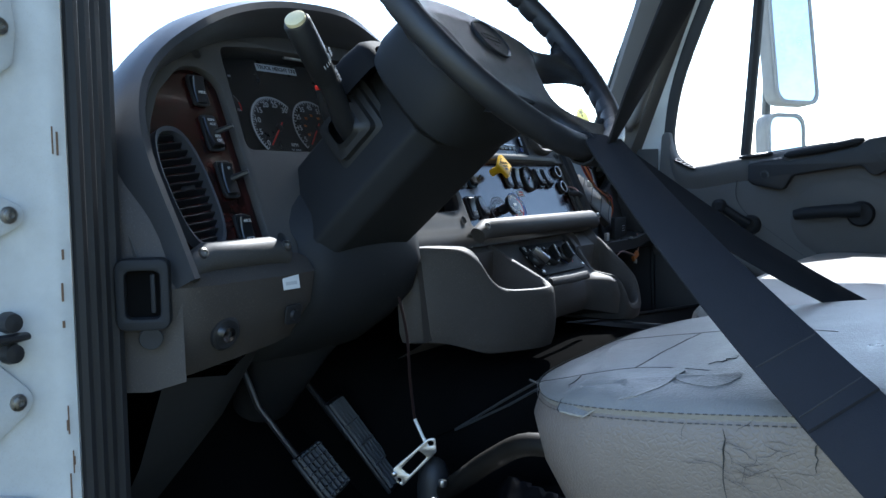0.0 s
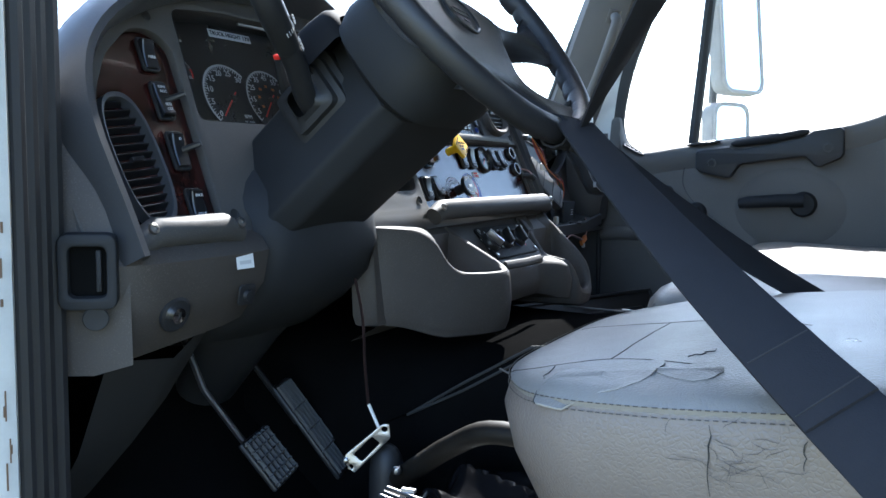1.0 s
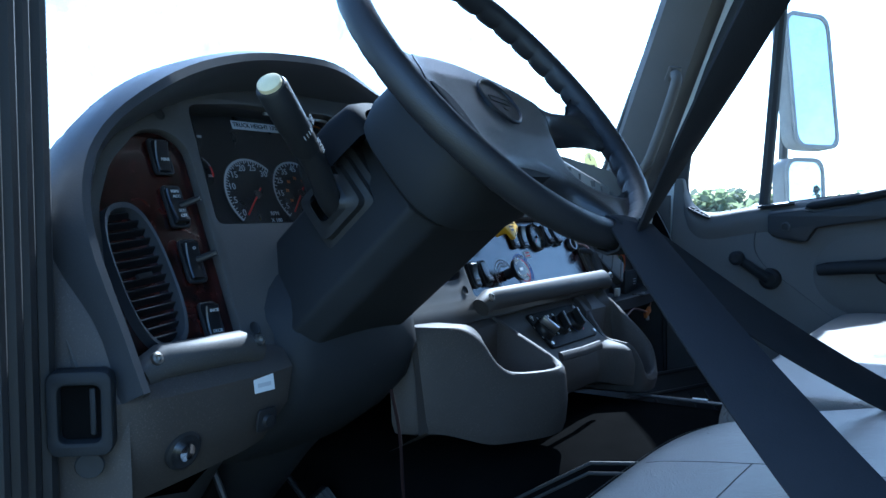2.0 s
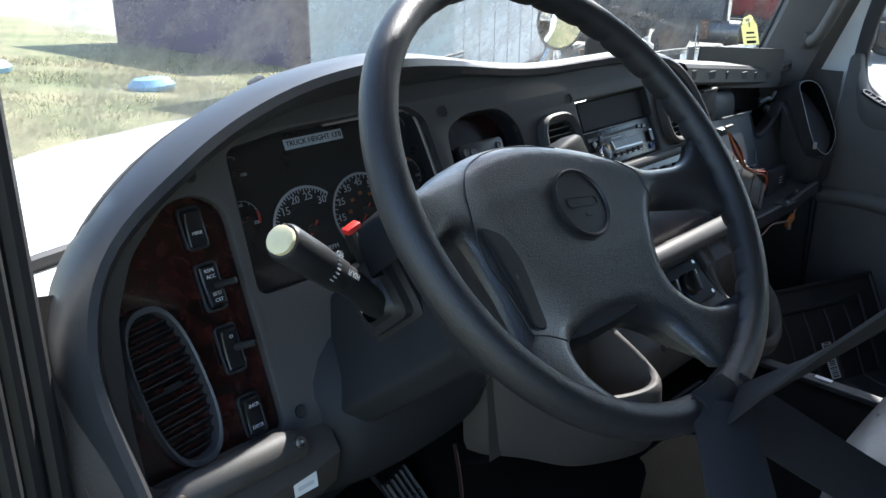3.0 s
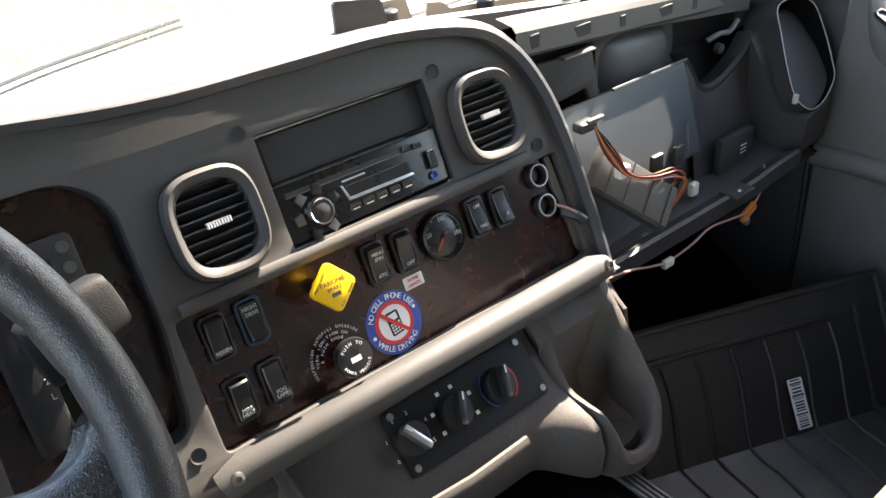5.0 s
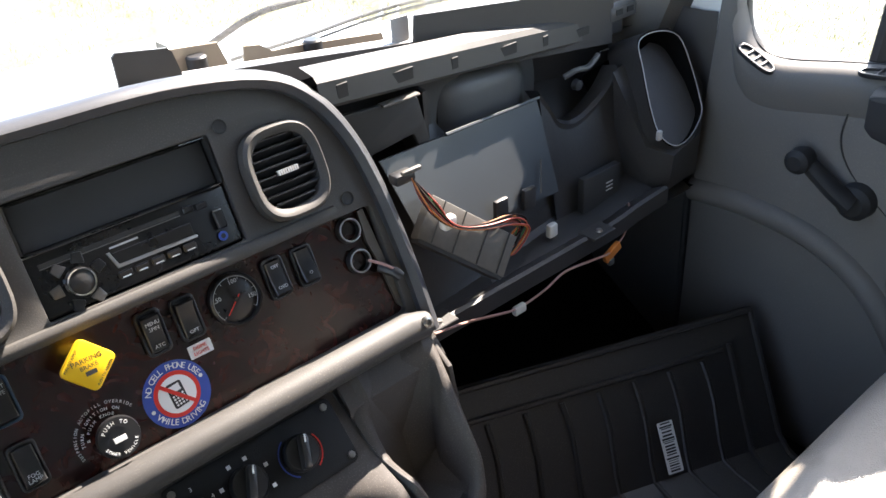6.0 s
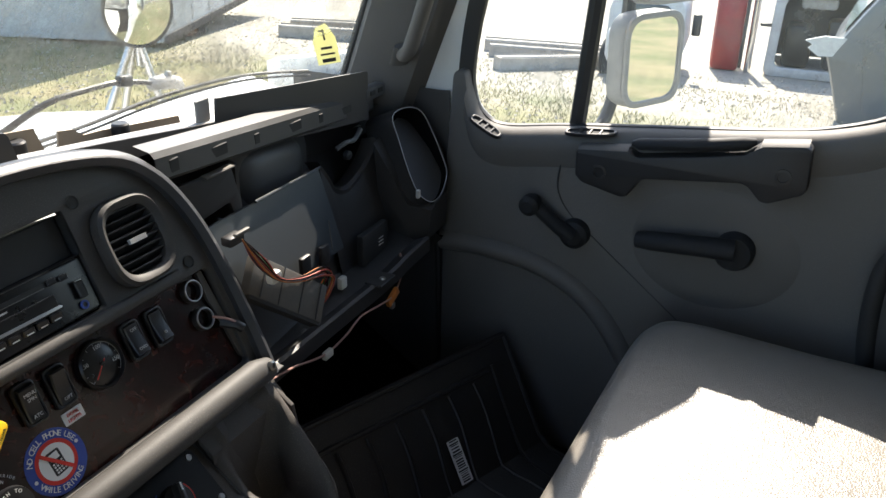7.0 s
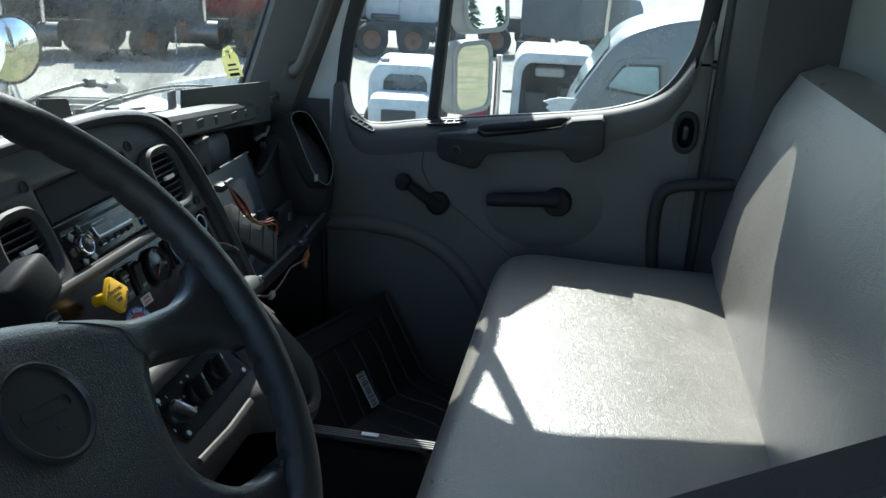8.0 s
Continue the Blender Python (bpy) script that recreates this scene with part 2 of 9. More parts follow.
# ---- shapes ----
def link(name, bm, material, parent=None, label="", m=None, sharp=35, kind=""):
    me = bpy.data.meshes.new(name)
    bm.normal_update()
    bm.to_mesh(me)
    bm.free()
    me.materials.append(material)
    for p in me.polygons:
        p.use_smooth = True
    me.set_sharp_from_angle(angle=radians(sharp))
    ob = new(name, me)
    if parent:
        ob.parent = parent
    if m is not None:
        ob.matrix_basis = m
    return tagged(ob, label, kind=kind)


def part(name, bm, material, parent, label="", m=None, sharp=35, kind=""):
    return link(name, bm, material, parent, label, m, sharp, kind)


def thing(name, label, category, m=None, group="", kind=""):
    ob = new(name)
    ob.empty_display_size = 0.05
    if m is not None:
        ob.matrix_basis = m
    return tagged(ob, label, category, group, kind)


def box(c, s, bevel=0.0, seg=2, m=None, bm=None):
    bm = bm or bmesh.new()
    r = bmesh.ops.create_cube(bm, size=1)
    vs = r["verts"]
    for v in vs:
        v.co = Vector((v.co.x * s[0] + c[0], v.co.y * s[1] + c[1], v.co.z * s[2] + c[2]))
        if m is not None:
            v.co = m @ v.co
    if bevel:
        es = list({e for v in vs for e in v.link_edges})
        bmesh.ops.bevel(bm, geom=es, offset=bevel, segments=seg, profile=0.5, affect="EDGES")
    return bm


def loft(rows, closed=False, caps=False, bm=None, flip=False):
    """Skin over rows of points; closed: each row is a ring."""
    bm = bm or bmesh.new()
    vs = [[bm.verts.new(p) for p in row] for row in rows]
    n = len(rows[0])
    for a, b in zip(vs, vs[1:]):
        for i in range(n if closed else n - 1):
            j = (i + 1) % n
            q = [a[i], a[j], b[j], b[i]]
            bm.faces.new(q[::-1] if flip else q)
    if caps and closed:
        bm.faces.new(vs[0][::-1])
        bm.faces.new(vs[-1])
    bmesh.ops.recalc_face_normals(bm, faces=bm.faces[:])
    return bm


def tube(pts, r, n=10, flat=1.0, bm=None, caps=True, up=(0, 0, 1)):
    """A round or flattened rod along points; r: one radius or one each; flat: height to width."""
    pts = [Vector(p) for p in pts]
    rs = r if isinstance(r, (list, tuple)) else [r] * len(pts)
    rows = []
    side = None
    for i, p in enumerate(pts):
        d = (pts[min(i + 1, len(pts) - 1)] - pts[max(i - 1, 0)]).normalized()
        if side is None:
            ref = Vector(up) if abs(d.dot(Vector(up))) < 0.95 else Vector((1, 0, 0))
            side = d.cross(ref).normalized()
        else:
            side = (side - d * side.dot(d)).normalized()
        nn = side.cross(d)
        rows.append([p + side * (math.cos(a) * rs[i]) + nn * (math.sin(a) * rs[i] * flat) for a in [2 * math.pi * k / n for k in range(n)]])
    return loft(rows, True, caps, bm)


def rod(p0, p1, r0, r1=None, n=16, bm=None):
    return tube([p0, p1], [r0, r0 if r1 is None else r1], n, bm=bm)


def lathe(profile, n=24, m=None, bm=None):
    """Turned about z: profile of (radius, height)."""
    rows = [[Vector((max(r, 1e-5) * math.cos(2 * math.pi * k / n), max(r, 1e-5) * math.sin(2 * math.pi * k / n), h)) for k in range(n)] for r, h in profile]
    if m is not None:
        rows = [[m @ p for p in row] for row in rows]
    bm = loft(rows, True, False, bm)
    return bm


def sweep(pts, steps=6, closed=False):
    """A smooth line through points."""
    pts = [Vector(p) for p in pts]
    n, out = len(pts), []
    for i in range(n if closed else n - 1):
        g = [pts[(i + k) % n] if closed else pts[min(max(i + k, 0), n - 1)] for k in (-1, 0, 1, 2)]
        for s in range(steps):
            t = s / steps
            out.append(0.5 * (2 * g[1] + (g[2] - g[0]) * t + (2 * g[0] - 5 * g[1] + 4 * g[2] - g[3]) * t * t + (3 * g[1] - g[0] - 3 * g[2] + g[3]) * t**3))
    if not closed:
        out.append(pts[-1])
    return out


def oval(cx, cy, a, b, p=2.0, n=32, turn=0.0):
    out = []
    for k in range(n):
        t = 2 * math.pi * k / n
        x, y = (abs(math.cos(t)) ** (2 / p)) * math.copysign(a, math.cos(t)), (abs(math.sin(t)) ** (2 / p)) * math.copysign(b, math.sin(t))
        c, s = math.cos(radians(turn)), math.sin(radians(turn))
        out.append((cx + x * c - y * s, cy + x * s + y * c))
    return out


def rounded(pts, r, n=4):
    """The outline with its corners rounded."""
    out = []
    pts = [Vector((p[0], p[1])) for p in pts]
    for i, p in enumerate(pts):
        a, b = pts[i - 1] - p, pts[(i + 1) % len(pts)] - p
        k = min(r, a.length * 0.48, b.length * 0.48)
        s, e = p + a.normalized() * k, p + b.normalized() * k
        for j in range(n + 1):
            t = j / n
            q = s * (1 - t) ** 2 + p * 2 * t * (1 - t) + e * t * t
            out.append((q.x, q.y))
    return out


def rect(x0, y0, x1, y1, r=0.0, n=4):
    pts = [(x0, y0), (x1, y0), (x1, y1), (x0, y1)]
    return rounded(pts, r, n) if r else pts


def plate(outlines, z0, z1, bevel=0.0, m=None):
    """A flat slab with holes: the first outline round the others."""
    cu = bpy.data.curves.new("outline", "CURVE")
    cu.dimensions, cu.fill_mode = "2D", "BOTH"
    cu.extrude, cu.bevel_depth, cu.bevel_resolution, cu.offset = max((z1 - z0) / 2 - bevel, 0.0), bevel, 1, -bevel
    for o in outlines:
        sp = cu.splines.new("POLY")
        sp.points.add(len(o) - 1)
        for q, p in zip(sp.points, o):
            q.co = (p[0], p[1], 0, 1)
        sp.use_cyclic_u = True
    ob = bpy.data.objects.new("outline", cu)
    me = bpy.data.meshes.new_from_object(ob)
    bm = bmesh.new()
    bm.from_mesh(me)
    bpy.data.objects.remove(ob)
    bpy.data.curves.remove(cu)
    bpy.data.meshes.remove(me)
    bmesh.ops.remove_doubles(bm, verts=bm.verts[:], dist=1e-6)
    mm = Matrix.Translation((0, 0, (z0 + z1) / 2))
    bmesh.ops.transform(bm, matrix=(m @ mm) if m is not None else mm, verts=bm.verts[:])
    bmesh.ops.recalc_face_normals(bm, faces=bm.faces[:])
    return bm


def writing(body, size, m=None, thick=0.0003, align="CENTER", bm=None):
    cu = bpy.data.curves.new("writing", "FONT")
    cu.body, cu.size, cu.extrude, cu.align_x, cu.align_y, cu.resolution_u = body, size, thick, align, "CENTER", 2
    ob = bpy.data.objects.new("writing", cu)
    me = bpy.data.meshes.new_from_object(ob)
    bm = bm or bmesh.new()
    old = set(bm.verts)
    bm.from_mesh(me)
    bpy.data.objects.remove(ob)
    bpy.data.curves.remove(cu)
    bpy.data.meshes.remove(me)
    if m is not None:
        bmesh.ops.transform(bm, matrix=m, verts=[v for v in bm.verts if v not in old])
    return bm


def arc_writing(body, size, r, mid, z, step, top=True):
    """Letters round a circle; mid: the angle of the middle letter in degrees."""
    bm = bmesh.new()
    for i, ch in enumerate(body):
        k = i - (len(body) - 1) / 2
        a = mid - k * step if top else mid + k * step
        if ch != " ":
            t = Matrix.Translation((r * math.cos(radians(a)), r * math.sin(radians(a)), z)) @ Matrix.Rotation(radians(a - 90 if top else a + 90), 4, "Z")
            writing(ch, size, t, bm=bm)
    return bm


def strap(pts, normals, width, thick=0.0022):
    """Webbing along points, its flat side towards normals."""
    rows = []
    pts = [Vector(p) for p in pts]
    for i, p in enumerate(pts):
        d = (pts[min(i + 1, len(pts) - 1)] - pts[max(i - 1, 0)]).normalized()
        nn = Vector(normals[i])
        nn = (nn - d * nn.dot(d)).normalized()
        s = d.cross(nn) * width / 2
        h = nn * thick / 2
        rows.append([p - s + h, p - s * 0.97 + h * 1.4, p + s * 0.97 + h * 1.4, p + s + h, p + s - h, p - s - h])
    return loft(rows, True, True)


def facing(bm, way):
    """An open sheet turned so that its face looks along way."""
    bm.normal_update()
    if sum((f.normal * f.calc_area() for f in bm.faces), Vector((0, 0, 0))).dot(Vector(way)) < 0:
        bmesh.ops.reverse_faces(bm, faces=bm.faces[:])
    return bm


def pane(outline, z, m, way):
    """A single flat sheet in the outline."""
    bm = bmesh.new()
    bm.faces.new([bm.verts.new(m @ Vector((a, b, z))) for a, b in outline])
    return facing(bm, way)


def ease(t):
    t = min(1, max(0, t))
    return t * t * (3 - 2 * t)


def T(x, y, z, rx=0, ry=0, rz=0):
    return pose(x, y, z, rx, ry, rz)


YZ = Matrix(((0, 0, 1, 0), (1, 0, 0, 0), (0, 1, 0, 0), (0, 0, 0, 1)))  # outline (y, z) with thickness along x
XZ = Matrix(((1, 0, 0, 0), (0, 0, 1, 0), (0, 1, 0, 0), (0, 0, 0, 1)))  # outline (x, z) with thickness along y


# ---- the setting: ground, cab shell ----
GROUND = -1.05


def ground_material():
    m = mat("grass_and_gravel", (0.3, 0.28, 0.22), 0.9, grain=0.03, bump=0.6, vary=0.2, size=2.0)
    nt = m.node_tree
    bs = nt.nodes["Principled BSDF"]
    co = nt.nodes.new("ShaderNodeTexCoord")
    n1 = nt.nodes.new("ShaderNodeTexNoise")
    n1.inputs["Scale"].default_value, n1.inputs["Detail"].default_value = 0.6, 10
    n1.inputs["Roughness"].default_value = 0.7
    n2 = nt.nodes.new("ShaderNodeTexNoise")
    n2.inputs["Scale"].default_value, n2.inputs["Detail"].default_value = 14, 6
    for n in (n1, n2):
        nt.links.new(co.outputs["Object"], n.inputs["Vector"])
    g = nt.nodes.new("ShaderNodeMix")
    g.data_type = "RGBA"
    g.inputs["A"].default_value, g.inputs["B"].default_value = (0.13, 0.14, 0.055, 1), (0.27, 0.215, 0.115, 1)
    mr0 = nt.nodes.new("ShaderNodeMapRange")
    mr0.inputs["From Min"].default_value, mr0.inputs["From Max"].default_value = 0.38, 0.66
    nt.links.new(n1.outputs["Fac"], mr0.inputs["Value"])
    nt.links.new(mr0.outputs["Result"], g.inputs["Factor"])
    s = nt.nodes.new("ShaderNodeMix")
    s.data_type = "RGBA"
    s.inputs["A"].default_value, s.inputs["B"].default_value = (0.23, 0.207, 0.167, 1), (0.44, 0.413, 0.357, 1)
    nt.links.new(n2.outputs["Fac"], s.inputs["Factor"])
    sep = nt.nodes.new("ShaderNodeSeparateXYZ")
    nt.links.new(co.outputs["Object"], sep.inputs[0])
    edge = nt.nodes.new("ShaderNodeMath")
    edge.operation = "MULTIPLY_ADD"
    nt.links.new(n1.outputs["Fac"], edge.inputs[0])
    edge.inputs[1].default_value = 5.0
    nt.links.new(sep.outputs[0], edge.inputs[2])
    back = nt.nodes.new("ShaderNodeMapRange")  # the verge widens behind the truck
    back.inputs["From Min"].default_value, back.inputs["From Max"].default_value = -10, -4
    back.inputs["To Min"].default_value, back.inputs["To Max"].default_value = -30, 0
    nt.links.new(sep.outputs[1], back.inputs["Value"])
    both = nt.nodes.new("ShaderNodeMath")
    nt.links.new(edge.outputs[0], both.inputs[0])
    nt.links.new(back.outputs["Result"], both.inputs[1])
    mr = nt.nodes.new("ShaderNodeMapRange")
    mr.inputs["From Min"].default_value, mr.inputs["From Max"].default_value = 10.2, 12.6
    nt.links.new(both.outputs[0], mr.inputs["Value"])
    mx = nt.nodes.new("ShaderNodeMix")
    mx.data_type = "RGBA"
    nt.links.new(mr.outputs["Result"], mx.inputs["Factor"])
    nt.links.new(g.outputs["Result"], mx.inputs["A"])
    nt.links.new(s.outputs["Result"], mx.inputs["B"])
    nt.links.new(mx.outputs["Result"], bs.inputs["Base Color"])
    return m


def ground():
    rows = []
    xs = [-1500, -300, -60, -20] + [i * 1.0 for i in range(-12, 31)] + [45, 90, 300, 1500]
    for y in xs:
        rows.append([(x, y, GROUND - 0.09 * min(max(x - 2, 0), 16) + (0.04 * noise.noise((x * 0.35, y * 0.35, 0)) if abs(x) < 40 and abs(y) < 40 else 0)) for x in xs])
    tagged(link("ground", loft(rows), ground_material()), "dry grass verge giving way to pale gravel yard", "ground", kind="structure")


ground()

X1 = 0.955  # inner face of the door skins
BACK, ROOF = -1.06, 1.42


def window_outline(grow=0.0):
    pts = [(0.055, 0.655), (0.035, 0.625), (-0.005, 0.613), (-0.13, 0.632), (-0.41, 0.668), (-0.52, 0.690), (-0.60, 0.728), (-0.645, 0.80), (-0.66, 0.88),
           (-0.668, 1.08), (-0.64, 1.16), (-0.57, 1.19), (-0.40, 1.215), (-0.22, 1.245), (-0.13, 1.22), (-0.06, 1.09), (0.03, 0.86), (0.058, 0.72)]
    c = Vector((-0.3, 0.9))
    return [tuple(p + (p - c).normalized() * grow) for p in sweep([(a, b, 0) for a, b in pts], 4, True) for p in [Vector((p.x, p.y))]]


def screen_y(x, z):
    return 0.27 + 0.13 * (1 - (x / 0.92) ** 2) + (0.70 - z) * 0.38


def shell():
    side = [(BACK, -0.02), (0.50, -0.02), (0.50, 0.66), (0.30, 0.70), (0.02, ROOF), (BACK, ROOF)]
    tagged(link("wall_right", plate([side, window_outline(0.02)], X1, X1 + 0.05, m=YZ), BODYWHITE), "white painted door skin beside the passenger seat", "wall", kind="structure")
    door = [(-0.84, 0.0), (0.05, 0.0), (0.05, 0.60), (0.04, 0.98), (-0.18, 1.24), (-0.30, 1.32), (-0.84, 1.32)]
    tagged(link("wall_left", plate([side, rounded(door, 0.05)], -X1 - 0.03, -X1 + 0.03, m=YZ), BODYWHITE), "white painted cab side with open doorway", "wall", kind="structure")
    tagged(link("wall_back", box((0, BACK - 0.03, 0.70), (1.9, 0.05, 1.44), 0.005), LINER), "grey padded cab back wall", "wall", kind="structure")
    tagged(link("ceiling", box((0, (BACK + 0.02) / 2, ROOF + 0.025), (1.98, 0.02 - BACK + 0.06, 0.04), 0.01), LINER), "grey cab headliner", "ceiling", kind="structure")
    # floor: toe board rises towards the front
    prof = [(BACK, 0.0), (-0.02, 0.0), (0.10, 0.03), (0.30, 0.16), (0.40, 0.36), (0.40, 0.60)]
    rows = [[(x, y, z) for y, z in prof] for x in (-X1, -0.5, 0, 0.5, X1)]
    rows2 = [[(x, y + 0.02, z - 0.03) for y, z in prof] for x in (X1, 0.5, 0, -0.5, -X1)]
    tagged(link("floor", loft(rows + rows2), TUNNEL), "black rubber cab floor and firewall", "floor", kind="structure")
    # header over the windscreen
    tagged(link("windscreen_header", box((0, 0.0, 1.40), (1.9, 0.12, 0.05), 0.015), LINER), "grey trim over the windscreen", "trim", kind="structure")


shell()


def windscreen():
    w = thing("windscreen", "dusty curved windscreen over the dashboard", "window", kind="structure")
    rows = [[(x, screen_y(x, z), z) for x in [-0.90 + 0.05 * i for i in range(37)]] for z in [0.60 + 0.06 * k for k in range(14)]]
    g = part("glass", facing(loft(rows), (0, -1, 0)), GLASS, w)
    g.visible_shadow = False
    for s in (-1, 1):
        line = [(s * 0.905, screen_y(0.9, z) - 0.002, z) for z in (0.62, 0.8, 1.0, 1.2, 1.40)]
        part("rubber_seal", tube(line, 0.012, 8), RUBBER, w, "black rubber seal")
    part("rubber_seal", tube([(x, screen_y(x, 0.602) - 0.002, 0.602) for x in [-0.9 + 0.1 * i for i in range(19)]], 0.011, 8), RUBBER, w)


windscreen()


def pillars():
    for s, nm in ((1, "right"), (-1, "left")):
        rows = []
        for z in (0.60, 0.70, 0.85, 1.0, 1.15, 1.30, 1.42):
            yy = screen_y(0.9, z)
            lean = 0.0 if z < 0.8 else (z - 0.8) * 0.06
            x0 = 0.895 - lean
            rows.append([(s * (x0 + 0.01), yy + 0.005, z), (s * (x0 - 0.012), yy - 0.02, z), (s * (x0 - 0.006), yy - 0.075, z), (s * (x0 + 0.02), yy - 0.125, z),
                         (s * 0.955, yy - 0.14, z), (s * 0.955, yy + 0.005, z)])
        tagged(link("pillar_" + nm, loft(rows, True, True), TRIM), "grey moulded windscreen pillar trim", "pillar", kind="structure")


pillars()


RUSTY = mat("rust_brown_scuff", (0.16, 0.10, 0.06), 0.8, vary=0.3, size=0.004)


def left_jamb():
    """The open doorway's front edge: white hinge pillar, hinges, black seal."""
    j = thing("door_jamb", "white painted door jamb with bolted hinge plates", "door frame", kind="structure")
    prof = [(-1.03, 0.20), (-1.03, 0.035), (-1.015, 0.008), (-0.97, 0.002), (-0.918, 0.002), (-0.908, -0.004), (-0.893, -0.005), (-0.886, 0.003), (-0.885, 0.20)]
    part("pillar_skin", loft([[(x, y, z) for x, y in prof] for z in (-0.25, 0.1, 0.5, 0.9, 1.12)], True, True), DIRTYWHITE, j)
    # bolted hinge leaves, tapering to one bolt each
    for z, up, low, tip in ((0.705, 0.06, 0.052, 0.030), (0.550, 0.022, 0.024, 0.009), (0.391, 0.040, 0.030, 0.010), (0.295, 0.02, 0.03, 0.010)):
        leaf = [(-1.01, z - low * 1.35), (-0.966, z - low), (-0.936, z - tip), (-0.932, z), (-0.936, z + tip * 0.9), (-0.966, z + up), (-1.01, z + up * 1.2)]
        hinge = part("hinge_plate", plate([rounded(leaf, 0.005)], -0.0065, 0.0, 0.0015, m=XZ), DIRTYWHITE, j, "white painted steel hinge plate")
        hinge.matrix_basis = Matrix.Translation((0, 0.003, 0)) @ hinge.matrix_basis
        for dx, dz in ((-0.947, 0.0), (-0.985, -0.004)):
            part("bolt", lathe([(0.0075, 0), (0.0075, 0.0015), (0.005, 0.002), (0.005, 0.0045), (0.0028, 0.005), (0.0022, 0.003), (0, 0.003)], 12, T(dx, -0.0065, z + dz, 90, 0, 0)), SCREW, hinge)
    # check strap: two dark rollers and an arm
    for dz in (-0.013, 0.013):
        part("roller", lathe([(0, 0), (0.009, 0.0), (0.0095, 0.004), (0.008, 0.012), (0, 0.013)], 14, T(-0.951, 0.001, 0.447 + dz, 90, 0, 0)), BLACK, j, "dark door check roller")
    part("check_arm", tube([(-1.03, -0.022, 0.447), (-0.975, -0.012, 0.447), (-0.938, -0.006, 0.447)], [0.007, 0.008, 0.006], 10, 0.6), BLACK, j, "black door check arm")
    rng = random.Random(12)
    for k in range(11):
        z = rng.uniform(0.30, 0.75)
        part("scuff", box((-0.902 + rng.uniform(-0.004, 0.004), -0.0052, z), (rng.uniform(0.0012, 0.003), 0.0008, rng.uniform(0.006, 0.028)), 0.0003, 1), RUSTY, j, "brown scuff in the paint")
    # ribbed black seal running in to the dash end
    for (x0, y0), r in (((-0.877, 0.010), 0.0095), ((-0.858, 0.022), 0.0105), ((-0.838, 0.036), 0.0105), ((-0.816, 0.050), 0.0115)):
        part("rubber_seal", tube([(x0, y0, z) for z in (-0.1, 0.3, 0.7, 0.9)] + [(x0 - 0.004, y0 - 0.05, 1.06), (x0 - 0.012, y0 - 0.17, 1.24), (x0 - 0.015, y0 - 0.30, 1.34)], r, 10), RUBBER, j, "black rubber door seal")
    part("inner_edge", loft([[(-0.886, 0.012, z), (-0.812, 0.056, z), (-0.812, 0.10, z), (-0.886, 0.10, z)] for z in (-0.1, 0.5, 0.9, 1.0)], True, True), RUBBER, j, "black rubber edge")


left_jamb()


